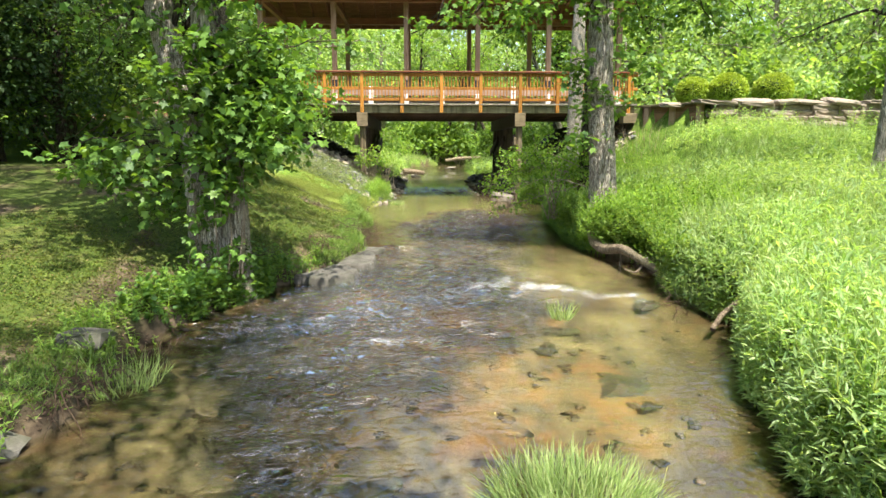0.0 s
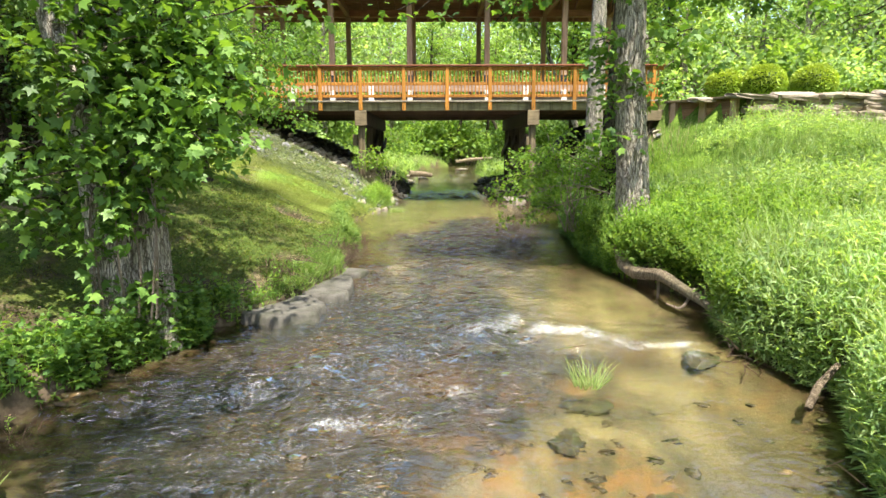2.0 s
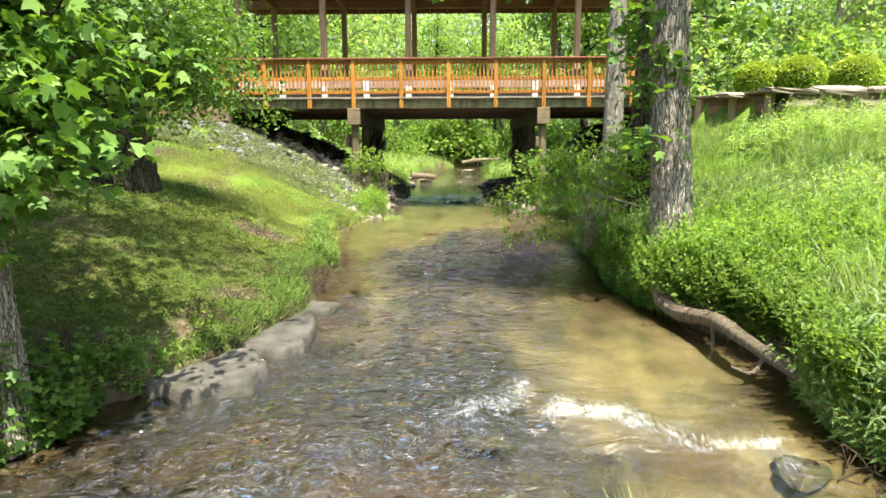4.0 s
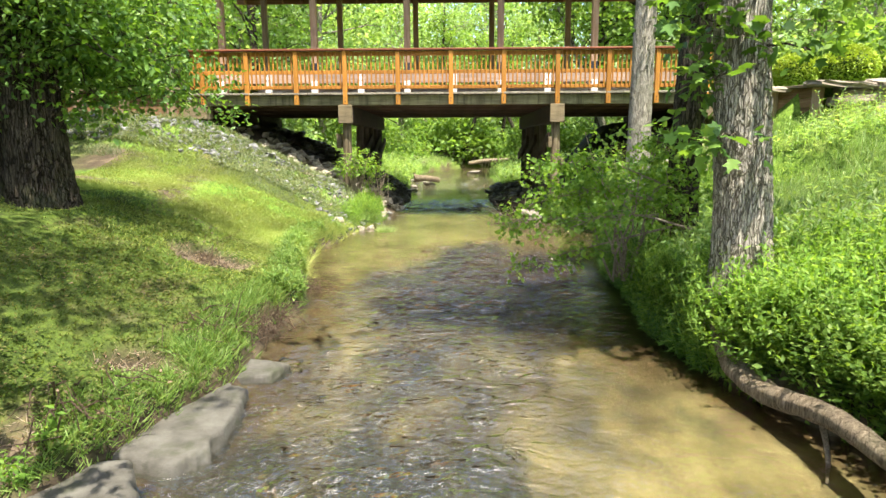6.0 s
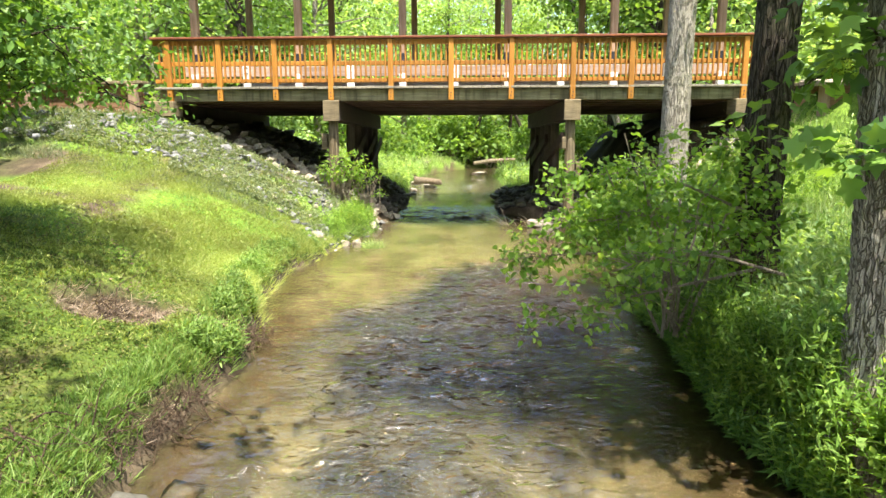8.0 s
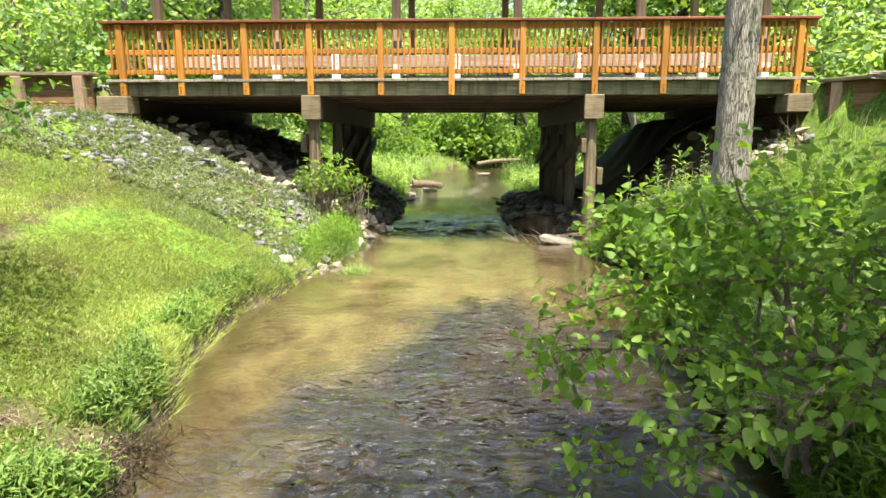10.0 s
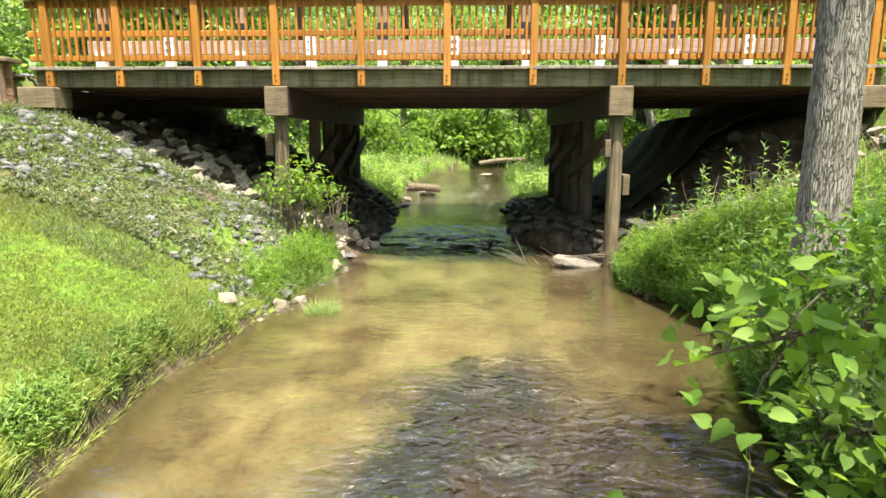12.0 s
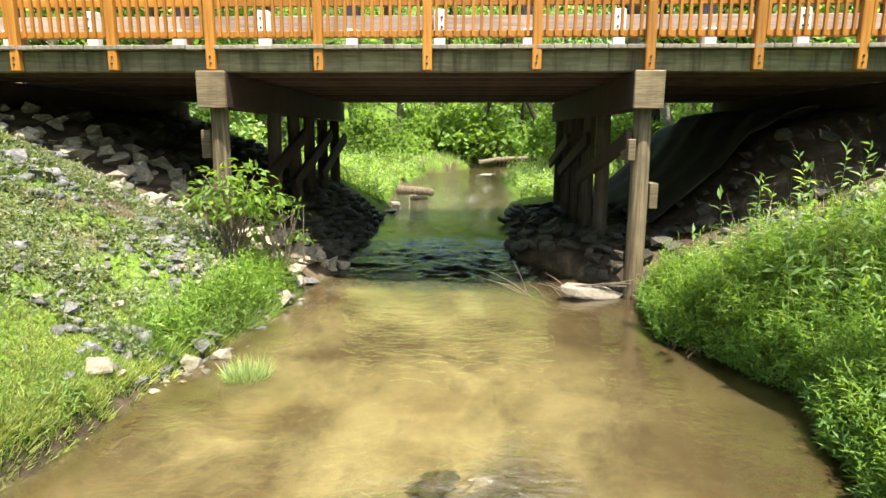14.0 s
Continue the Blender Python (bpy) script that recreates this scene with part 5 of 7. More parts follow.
def ground_at(x, y):
    return float(land(np.array(x), np.array(y)))


# boughs of a crown; several clusters out of view are placed for their shade
def high_boughs(g, centre, radii, n, spread, count, h0=0.5):
    out = []
    for p in crown_points(g, n, centre, radii, -0.5):
        out.append((g.uniform(h0, 0.98), tuple(p), spread, count))
    return out


gt = np.random.default_rng(21)
# maple of three grown-together stems, wrapped in leafy shoots, on the bank
z = ground_at(-2.8, 7.2)
boughs = []
for k in range(26):
    # leafy shoots that hang round the stems, placed to fit the camera's view
    a = gt.uniform(-2.6, 0.5)
    zz = gt.uniform(1.3, 2.6)
    r = gt.uniform(0.25, 0.8)
    boughs.append((max(0.1, (zz - 0.35) / 6.5), (0.25 + r * math.cos(a), -0.02 + 0.55 * r * math.sin(a), zz), 0.13, 6))
for k in range(12):
    boughs.append((gt.uniform(0.14, 0.24), (gt.uniform(-1.5, -0.4), gt.uniform(-0.3, 0.5), gt.uniform(0.75, 1.5)), 0.15, 4))
for k in range(15):
    boughs.append((gt.uniform(0.2, 0.34), (gt.uniform(0.4, 1.15), gt.uniform(-0.1, 0.7), gt.uniform(1.6, 2.9)), 0.17, 6))
for k in range(14):
    a = gt.uniform(-3.0, 0.2)
    zz = gt.uniform(0.15, 1.2)
    boughs.append((max(0.02, zz / 6.5 - 0.02), (0.2 + 0.36 * math.cos(a), 0.24 * math.sin(a), zz), 0.06, 2))
for k in range(20):
    a = gt.uniform(-0.9, 3.9)
    r = gt.uniform(0.5, 1.4)
    boughs.append((gt.uniform(0.36, 0.55), (r * math.cos(a) - 0.2, 0.1 + 0.5 * r * math.sin(a), gt.uniform(2.5, 3.8)), 0.2, 6))
# unseen crown; its second cluster is added only to shade the lawn
boughs += high_boughs(gt, (-2.5, -0.4, 6.8), (3.6, 3.4, 1.8), 60, 0.6, 7, 0.55) + high_boughs(gt, (0.7, 0.7, 6.6), (1.3, 1.6, 1.1), 13, 0.5, 7, 0.7)
tree("maple_tree", "three-stemmed maple with leafy shoots round its trunk", (-2.8, 7.2, z - 0.12),
     [(0, 0, 0), (0.0, 0.0, 0.6), (-0.03, 0.0, 1.2), (-0.14, 0.03, 1.9), (-0.36, 0.08, 2.7), (-0.6, 0.2, 4.2), (-0.8, 0.3, 6.5)], [0.2, 0.175, 0.165, 0.15, 0.135, 0.11, 0.05], "bark_grey", "leaf_maple",
     boughs, "maple", 0.088, 18, 3, sides=44, rings=80, ridge=0.05,
     extra=[([(0.1, 0.06, 0.1), (0.12, 0.06, 0.9), (0.1, 0.08, 1.6), (0.04, 0.1, 2.4), (0.02, 0.15, 3.2), (0.1, 0.2, 6)], [0.16, 0.14, 0.12, 0.11, 0.1, 0.05]),
            ([(0.27, 0.02, -0.15), (0.27, 0.01, 0.3), (0.28, 0.0, 0.8), (0.27, 0.02, 1.4), (0.18, 0.05, 2.1)], [0.16, 0.14, 0.125, 0.11, 0.09])], clump=0.25)
g = np.random.default_rng(93)
for k in range(7):
    # bare vine stems and dead shoots against the stems
    p0 = np.array([-2.8 + g.uniform(-0.1, 0.4), 6.97 + g.uniform(-0.06, 0.02), z + 0.05])
    root_log("dead_vine", [p0, p0 + np.array([g.normal(0, 0.05), -0.03, 0.4]), p0 + np.array([g.normal(0, 0.09), 0.0, 0.8]), p0 + np.array([g.normal(0, 0.12), 0.04, 1.2])], [0.009, 0.008, 0.006, 0.004], "twig", "bare grey vine climbing the stems of the maple", "vine", 5, k + 80)

# unseen tree added on the near left bank; its crown is set to shade the water
z = ground_at(-4.3, 1.6)
boughs = high_boughs(gt, (4.0, -0.5, 7.0), (1.3, 1.4, 1.2), 14, 0.45, 7, 0.6) + high_boughs(gt, (3.8, 2.0, 7.0), (0.8, 1.0, 0.7), 10, 0.35, 7, 0.6)
tree("bank_tree", "unseen grey-barked tree, added so its crown shades the creek", (-4.3, 1.6, z - 0.1), [(0, 0, 0), (0.05, 0, 1), (0.3, 0.1, 3), (0.9, 0.3, 8)], [0.22, 0.18, 0.16, 0.05], "bark_grey", "leaf_maple", boughs, "oval", 0.13, 16, 13, clump=0.4, width=1.3)

# two broad dark trunks behind it on the lawn
z = ground_at(-3.95, 11.65)
boughs = [(gt.uniform(0.2, 0.36), (gt.uniform(-0.9, 1.6), gt.uniform(-0.7, 1.9), gt.uniform(0.95, 2.2)), 0.24, 9) for k in range(56)]
# unseen crown set forward of the trunk so its shade falls on the lawn
boughs += high_boughs(gt, (0.5, -3.0, 6.2), (1.9, 1.6, 1.3), 18, 0.5, 7, 0.6)
tree("lawn_tree", "broad dark-barked tree with low feathery boughs on the lawn", (-4.03, 11.7, z - 0.08), [(0, 0, 0), (0.0, 0, 0.7), (-0.06, 0.05, 1.5), (-0.1, 0.1, 2.5), (-0.2, 0.2, 7.5)], [0.29, 0.26, 0.25, 0.23, 0.06], "bark_dark", "leaf_maple", boughs, "oval", 0.075, 34, 5, sides=44, rings=60, ridge=0.05, clump=0.4, width=1.1)
z = ground_at(-4.65, 11.95)
boughs = [(gt.uniform(0.3, 0.5), (gt.uniform(-1.9, 0.6), gt.uniform(-0.8, 1.6), gt.uniform(1.1, 2.6)), 0.3, 9) for k in range(28)]
boughs += high_boughs(gt, (-1.6, -2.6, 6.5), (2.4, 2.2, 2.0), 20, 0.5, 7)
tree("lawn_tree", "dark-barked trunk leaning away beside its twin on the lawn", (-4.65, 11.95, z - 0.08), [(0, 0, 0), (-0.1, 0, 0.8), (-0.25, 0.05, 1.6), (-0.4, 0.1, 2.6), (-0.7, 0.2, 7.5)], [0.28, 0.25, 0.23, 0.2, 0.06], "bark_dark", "leaf_shade", boughs, "oval", 0.075, 32, 6, sides=40, rings=50, ridge=0.05, clump=0.4, width=1.1)

# big grey tree on the meadow bank, with a second stem
z = ground_at(2.13, 10.15)
boughs = [(0.3, (-0.55, -0.1, 2.5), 0.13, 6), (0.3, (0.5, -0.3, 2.6), 0.12, 5), (0.22, (-0.42, -0.22, 1.75), 0.09, 4), (0.26, (-0.5, -0.1, 2.15), 0.1, 5), (0.17, (-0.36, -0.3, 1.35), 0.07, 3), (0.24, (0.1, -0.45, 1.9), 0.08, 3), (0.3, (0.75, 0.1, 2.4), 0.12, 4)]
boughs += [(gt.uniform(0.45, 0.65), (gt.uniform(-3.1, 0.0), gt.uniform(-0.3, 1.3), gt.uniform(2.75, 3.4)), 0.26, 8) for k in range(11)]
boughs += [(gt.uniform(0.45, 0.6), (gt.uniform(0.3, 3.4), gt.uniform(0.2, 2.8), gt.uniform(2.9, 3.8)), 0.28, 8) for k in range(10)]
boughs += high_boughs(gt, (1.0, 0.1, 6.9), (1.5, 1.7, 1.2), 6, 0.5, 7, 0.7)
boughs += high_boughs(gt, (3.0, -0.6, 7.4), (2.6, 2.4, 1.6), 6, 0.5, 7, 0.7)
tree("bank_tree", "tall grey-barked tree with furrowed trunk on the creek bank", (2.19, 10.2, z - 0.12), [(0, 0, 0), (-0.02, 0, 0.7), (-0.08, 0.0, 1.5), (-0.15, 0.02, 2.5), (-0.15, 0.1, 8)], [0.225, 0.195, 0.185, 0.175, 0.06], "bark_grey", "leaf_maple", boughs, "maple", 0.1, 16, 8,
     sides=72, rings=130, ridge=0.05, clump=0.3)
# dark tree behind it
z = ground_at(2.5, 12.2)
boughs = [(0.15, (-0.3, -0.3, 1.35), 0.1, 4), (0.2, (0.3, -0.2, 1.8), 0.12, 4)]
boughs += [(gt.uniform(0.45, 0.7), (gt.uniform(0.4, 2.4), gt.uniform(-0.8, 1.6), gt.uniform(3.6, 4.6)), 0.35, 7) for k in range(5)]
boughs += high_boughs(gt, (1.5, -0.6, 7.0), (1.6, 1.9, 1.4), 9, 0.5, 7, 0.7) + high_boughs(gt, (3.6, -0.2, 7.4), (2.0, 2.2, 1.5), 6, 0.5, 7, 0.7)
tree("bank_tree", "dark mossy-barked tree leaning over shrubs on the bank", (2.5, 12.2, z - 0.1), [(0, 0, 0), (-0.03, 0, 0.8), (0.0, 0.0, 1.8), (0.08, 0.1, 3.2), (0.3, 0.2, 8)], [0.19, 0.155, 0.148, 0.14, 0.06], "bark_dark", "leaf_woods", boughs, "oval", 0.13, 18, 9, sides=48, rings=80, ridge=0.055, clump=0.34)
# pale leaning tree close to the bridge
z = ground_at(3.3, 16.2)
boughs = [(gt.uniform(0.5, 0.75), (gt.uniform(1.2, 2.6), gt.uniform(-1.5, 1.0), gt.uniform(4.2, 5.2)), 0.35, 6) for k in range(3)]
boughs += high_boughs(gt, (2.4, 0.0, 6.7), (1.3, 1.5, 1.3), 7, 0.5, 7, 0.6) + high_boughs(gt, (2.8, -0.6, 7.4), (2.0, 2.4, 1.6), 5, 0.5, 7, 0.7)
tree("bank_tree", "straight pale lichened tree trunk beside the bridge", (3.22, 16.25, z - 0.1), [(0, 0, 0), (0.0, 0, 0.7), (0.0, 0.0, 1.6), (0.02, 0.05, 3), (0.1, 0.1, 8)], [0.23, 0.195, 0.185, 0.175, 0.05], "bark_light", "leaf_woods", boughs, "oval", 0.13, 18, 10, sides=48, rings=80, ridge=0.035, clump=0.34)
# meadow tree at the right
z = ground_at(7.3, 11.2)
boughs = [(gt.uniform(0.2, 0.5), (gt.uniform(-1.2, 1.0), gt.uniform(-1.0, 1.6), gt.uniform(1.4, 3.0)), 0.25, 6) for k in range(8)]
boughs += high_boughs(gt, (0.3, 0.4, 6.5), (3.0, 3.0, 2.2), 26, 0.5, 7)
tree("meadow_tree", "slender grey tree standing in the meadow grass", (7.35, 11.2, z - 0.05), [(0, 0, 0), (0.0, 0, 1), (0.03, 0.0, 2.2), (0.1, 0.05, 7.5)], [0.17, 0.14, 0.13, 0.05], "bark_grey", "leaf_pale", boughs, "oval", 0.12, 18, 12, clump=0.36)


# thin leaning trees beyond the bridge
for k, (tx, ty, lean, bm_, hh) in enumerate([(0.6, 46.5, 0.32, "bark_dark", 9), (5.0, 45.0, -0.45, "bark_dark", 8), (7.0, 31.5, -0.42, "bark_light", 8), (-1.0, 49.0, 0.05, "bark_dark", 10), (3.4, 50.0, 0.1, "bark_dark", 10)]):
    z = ground_at(tx, ty)
    boughs = high_boughs(gt, (lean * hh * 0.85, 0, hh * 0.85), (2.2, 2.2, 1.8), 16, 0.5, 5, 0.5)
    tree("leaning_tree", "thin leaning tree on the bank upstream of the bridge", (tx, ty, z - 0.1), [(0, 0, 0), (lean * 1.5, 0, 1.6), (lean * hh * 0.55, 0, hh * 0.55), (lean * hh, 0, hh)], [0.17, 0.13, 0.1, 0.04], bm_, "leaf_woods", boughs, "oval", 0.22, 12, 400 + k, sides=10, rings=20, clump=0.6, width=1.2)


# woodland trees round the place
def wood_tree(name, label, seed, height, wide, low, leaf_mat, n, per, size, bark_mat, lean=0.0):
    g = np.random.default_rng(seed)
    t = thing(name, label, "tree", (0, 0, -50), "woodland trees")
    top = np.array([lean * height, 0, height])
    path = [(0, 0, 0), (lean * height * 0.2, g.normal(0, 0.1), height * 0.3), (lean * height * 0.6, g.normal(0, 0.2), height * 0.65), tuple(top * 0.95)]
    geo = [trunk_parts(np.array(path), [0.17, 0.14, 0.1, 0.03], 16, 9, seed, 0.03, 0.3)]
    zc = (low + height) / 2
    C = crown_points(g, n, (lean * zc, 0, zc), (wide, wide, (height - low) / 2), -0.95)
    for k in range(0, n, 5):
        h = np.clip(C[k][2] - g.uniform(0.3, 1.5), 0.4, height * 0.9)
        p0 = np.array([lean * h, 0, h])
        geo.append(limb(p0, C[k], 0.05, 0.012, 0.2, seed + k, 4, 4))
    V, F = join(geo)
    part_np("trunk", V, F, bark_mat, t, smooth=True)
    V, F = clusters(C, wide * 0.3 * g.uniform(0.6, 1.3, n), per, size, "oval", g, 0.5, width=1.35)
    part_np("crown", V, F, leaf_mat, t, smooth=True)
    return t


KINDS = [wood_tree("woodland_tree", "tall broadleaf woodland tree in fresh green leaf", 201, 13, 3.4, 2.6, "leaf_woods", 170, 24, 0.22, "bark_dark"),
         wood_tree("woodland_tree", "spreading woodland tree with pale leaves, lightened for haze", 202, 11, 3.6, 1.6, "leaf_pale", 170, 24, 0.22, "bark_grey"),
         wood_tree("woodland_tree", "slender leaning woodland tree in light leaf", 203, 12, 2.6, 2.0, "leaf_woods", 120, 20, 0.3, "bark_dark", 0.12),
         wood_tree("woodland_tree", "dense dark evergreen woodland tree", 204, 11, 2.6, 0.6, "leaf_dark", 140, 20, 0.26, "bark_dark"),
         wood_tree("understorey_tree", "small understorey tree with layered pale leaves", 205, 5.0, 2.0, 0.5, "leaf_pale", 80, 22, 0.2, "bark_grey"),
         wood_tree("woodland_tree", "broadleaf tree with fine pale foliage, lightened for haze", 206, 11, 3.6, 1.2, "leaf_pale", 180, 28, 0.19, "bark_grey"),
         wood_tree("woodland_tree", "tall woodland tree with fine fresh green foliage", 207, 14, 3.6, 1.6, "leaf_woods", 180, 28, 0.21, "bark_dark"),
         wood_tree("evergreen_tree", "dark evergreen with drooping layered boughs behind the lawn", 208, 9, 2.3, 0.5, "leaf_dark", 190, 30, 0.15, "bark_dark")]


def plant_tree(kind, x, y, s, turn, used=set()):
    m = pose(x, y, ground_at(x, y) - 0.15, 0, 0, turn)
    src = KINDS[kind]
    if kind not in used:
        used.add(kind)
        src.matrix_basis = m
        t = src
    else:
        t = copy_thing(src, m)
    t.scale = (s, s, s * random.uniform(0.9, 1.15))
    return t


def plant_woods():
    g = np.random.default_rng(77)
    spots = []
    def far_enough(x, y, d):
        return all((x - a) ** 2 + (y - b) ** 2 > d * d for a, b, _ in spots)
    # beyond the bridge
    tries = 0
    while len(spots) < 52 and tries < 4000:
        tries += 1
        y = g.uniform(30, 85)
        x = g.uniform(-0.8 * y, 0.8 * y)
        c = (float(shore_l(np.array(y))) + float(shore_r(np.array(y)))) / 2
        if abs(x - c) < (5.2 if y < 44 else 1.5) or not far_enough(x, y, 3.8 + 0.03 * y):
            continue
        k = int(g.choice([0, 1, 1, 4, 1]))
        plant_tree(k, x, y, g.uniform(0.85, 1.3), g.uniform(0, 360))
        spots.append((x, y, k))
    # close behind the road
    n0 = len(spots)
    while len(spots) < n0 + 16 and tries < 6000:
        tries += 1
        x, y = g.uniform(-24, 26), g.uniform(29.5, 40)
        if abs(x) < 6.0 or not far_enough(x, y, 3.2):
            continue
        plant_tree(int(g.choice([5, 4, 6, 5])), x, y, g.uniform(0.9, 1.25), g.uniform(0, 360))
        spots.append((x, y, 1))
    for x in (-15, -11.5, -8.4, 8.2, 11.0, 14.5, -18, 18):
        plant_tree(4, x + g.uniform(-0.8, 0.8), g.uniform(28.2, 31), g.uniform(1.0, 1.35), g.uniform(0, 360))
    for x, y, s in ((-7.5, 47, 1.15), (-3.8, 51, 1.2), (-0.6, 53, 1.25), (2.6, 55, 1.2), (6.4, 52, 1.2), (10.5, 47, 1.1), (-11, 43, 1.1), (13.5, 42, 1.0)):
        plant_tree(5 + (int(x * 10) % 2), x, y, s, g.uniform(0, 360))
        spots.append((x, y, 5))
    # right-hand side, behind the stone wall and the meadow
    n0 = len(spots)
    while len(spots) < n0 + 26 and tries < 9000:
        tries += 1
        x, y = g.uniform(12, 40), g.uniform(2, 34)
        if (17 < y < 27 and x < 15) or x < 12 + 0.0 * y or not far_enough(x, y, 4.2):
            continue
        k = int(g.choice([5, 5, 6, 4, 5])) if y > 14 and x < 28 else int(g.choice([1, 0, 4]))
        plant_tree(k, x, y, g.uniform(0.8, 1.2), g.uniform(0, 360))
        spots.append((x, y, k))
    # left-hand side: dark evergreens behind the lawn
    n0 = len(spots)
    while len(spots) < n0 + 20 and tries < 15000:
        tries += 1
        x, y = g.uniform(-34, -7.5), g.uniform(2, 36)
        if (18.8 < y < 27.5 and x > -13) or (x > -8.6 and y < 12) or not far_enough(x, y, 3.3):
            continue
        k = int(g.choice([3, 3, 0, 2])) if y < 18.8 else int(g.choice([1, 0, 4]))
        plant_tree(k, x, y, g.uniform(0.7, 1.15), g.uniform(0, 360))
        spots.append((x, y, k))
    for x, y, sc in ((-7.3, 12.6, 0.6), (-7.9, 11.2, 0.7), (-8.8, 13.0, 0.8), (-9.2, 15.0, 0.75), (-9.6, 11.2, 0.8), (-10.5, 14.4, 0.9), (-8.2, 16.4, 0.85), (-11.8, 12.2, 0.9)):
        plant_tree(7, x, y, sc, g.uniform(0, 360))
        spots.append((x, y, 7))
    # unseen trees behind the camera, added for their reflections and shade
    n0 = len(spots)
    while len(spots) < n0 + 8 and tries < 22000:
        tries += 1
        x, y = g.uniform(-26, 26), g.uniform(-26, -4)
        if abs(x + 1) < 5 or not far_enough(x, y, 4.2):
            continue
        plant_tree(int(g.choice([0, 1, 2])), x, y, g.uniform(0.8, 1.2), g.uniform(0, 360))
        spots.append((x, y, 0))


plant_woods()


def far_woods():
    """A belt of crowns far behind the near trees, too distant to count."""
    g = np.random.default_rng(79)
    n = 3000
    a = g.uniform(-0.95, 0.95, n)
    r = g.uniform(72, 100, n)
    x, y = r * np.sin(a), r * np.cos(a)
    top = 13 + 7 * fbm(a * 14, a * 0 + 2, 83)
    C = np.stack([x, y, land(x, y) + top * g.uniform(0.02, 1.0, n)], -1)
    V, F = clusters(C, g.uniform(1.2, 2.6, n), 15, 0.75, "oval", g, 0.6, width=1.3)
    o = part_np("far_woods", V, F, "leaf_pale")
    tagged(o, "distant green woodland in leaf, coloured pale for haze", "woodland", kind="stuff")


far_woods()


# ---------------------------------------------------------------- shrubs
def shrub(name, label, at, radii, n, per, size, shape, leaf_mat, seed, stems=9, low=-0.3, clump=0.2, flat=0.6, width=1.0, droop=0.0):
    g = np.random.default_rng(seed)
    t = thing(name, label, "shrub", at)
    C = crown_points(g, n, (0, 0, radii[2] * 0.9), radii, low)
    C[:, 2] = np.maximum(C[:, 2], 0.08)
    geo = []
    for k in range(0, len(C), max(1, len(C) // stems)):
        geo.append(limb(np.array([g.normal(0, 0.06), g.normal(0, 0.06), -0.05]), C[k], 0.014, 0.004, 0.15, seed + k, 5, 7))
    V, F = join(geo)
    part_np("branchwork", V, F, "twig", t, smooth=True)
    V, F = clusters(C, clump * g.uniform(0.6, 1.3, len(C)), per, size, shape, g, flat, width=width)
    part_np("foliage", V, F, leaf_mat, t, smooth=True)
    return t


def spray(name, label, pts, n, per, size, shape, leaf_mat, seed, clump=0.12, mat="twig", r=0.012):
    """One bare twig that ends in leafy side shoots."""
    g = np.random.default_rng(seed)
    P = smooth_path(pts, 20)
    t = thing(name, label, "branch", tuple(P[0]))
    P = P - P[0]
    geo = [tube(P, np.linspace(r, 0.003, 20), 6, 0.05, seed)]
    C = []
    for k in range(n):
        p = P[int(g.uniform(0.35, 1.0) * 19)]
        c = p + g.normal(0, 1, 3) * np.array([0.13, 0.13, 0.07])
        C.append(c)
        geo.append(limb(p, c, 0.004, 0.002, 0.02, seed + k, 4, 4))
    V, F = join(geo)
    part_np("twig", V, F, mat, t, smooth=True)
    V, F = clusters(np.array(C), np.full(n, clump), per, size, shape, g)
    part_np("foliage", V, F, leaf_mat, t, smooth=True)
    return t


zb = ground_at(2.15, 12.6)
shrub("bank_shrub", "dense leafy shrub overhanging the water below the trees", (1.85, 12.1, zb), (0.95, 0.8, 0.85), 150, 22, 0.052, "heart", "leaf_cover", 31, 11, clump=0.17, width=0.9)
shrub("bank_shrub", "dark shrub at the foot of the leaning tree", (2.9, 14.9, ground_at(2.9, 14.9)), (0.8, 0.8, 0.5), 110, 24, 0.07, "oval", "leaf_maple", 33, 12, clump=0.2, width=1.2)
for k, (pts, n, size, mat) in enumerate([
        ([(2.0, 11.5, 1.0), (1.5, 11.7, 0.95), (0.95, 11.85, 0.92), (0.45, 11.95, 0.85)], 24, 0.075, "leaf_cover"),
        ([(2.1, 11.8, 1.1), (1.6, 12.0, 1.2), (1.05, 12.2, 1.1), (0.6, 12.3, 0.9)], 24, 0.075, "leaf_cover"),
        ([(2.1, 11.4, 0.9), (1.6, 11.5, 0.75), (1.1, 11.6, 0.6), (0.75, 11.7, 0.45)], 20, 0.07, "leaf_cover"),
        ([(2.3, 11.9, 1.2), (1.7, 12.3, 1.5), (1.2, 12.6, 1.45), (0.9, 12.75, 1.3)], 20, 0.075, "leaf_weed"),
        ([(2.4, 12.0, 1.0), (1.9, 12.4, 1.2), (1.45, 12.7, 1.15), (1.2, 12.85, 1.0)], 18, 0.07, "leaf_weed"),
        ([(2.2, 11.2, 0.9), (1.7, 11.2, 1.05), (1.3, 11.2, 1.0), (1.0, 11.25, 0.85)], 18, 0.07, "leaf_weed")]):
    spray("overhanging_branch", "leafy twig reaching out low over the water", pts, int(1.5 * n), 8, 0.72 * size, "heart", "leaf_cover", 41 + k, 0.13)
shrub("pile_shrub", "pale green shrub growing among stones beside the pile", (-2.15, 19.55, ground_at(-2.15, 19.55)), (0.6, 0.35, 0.62), 46, 12, 0.12, "lance", "leaf_cover", 34, 17, low=-0.1, clump=0.17, width=1.7)
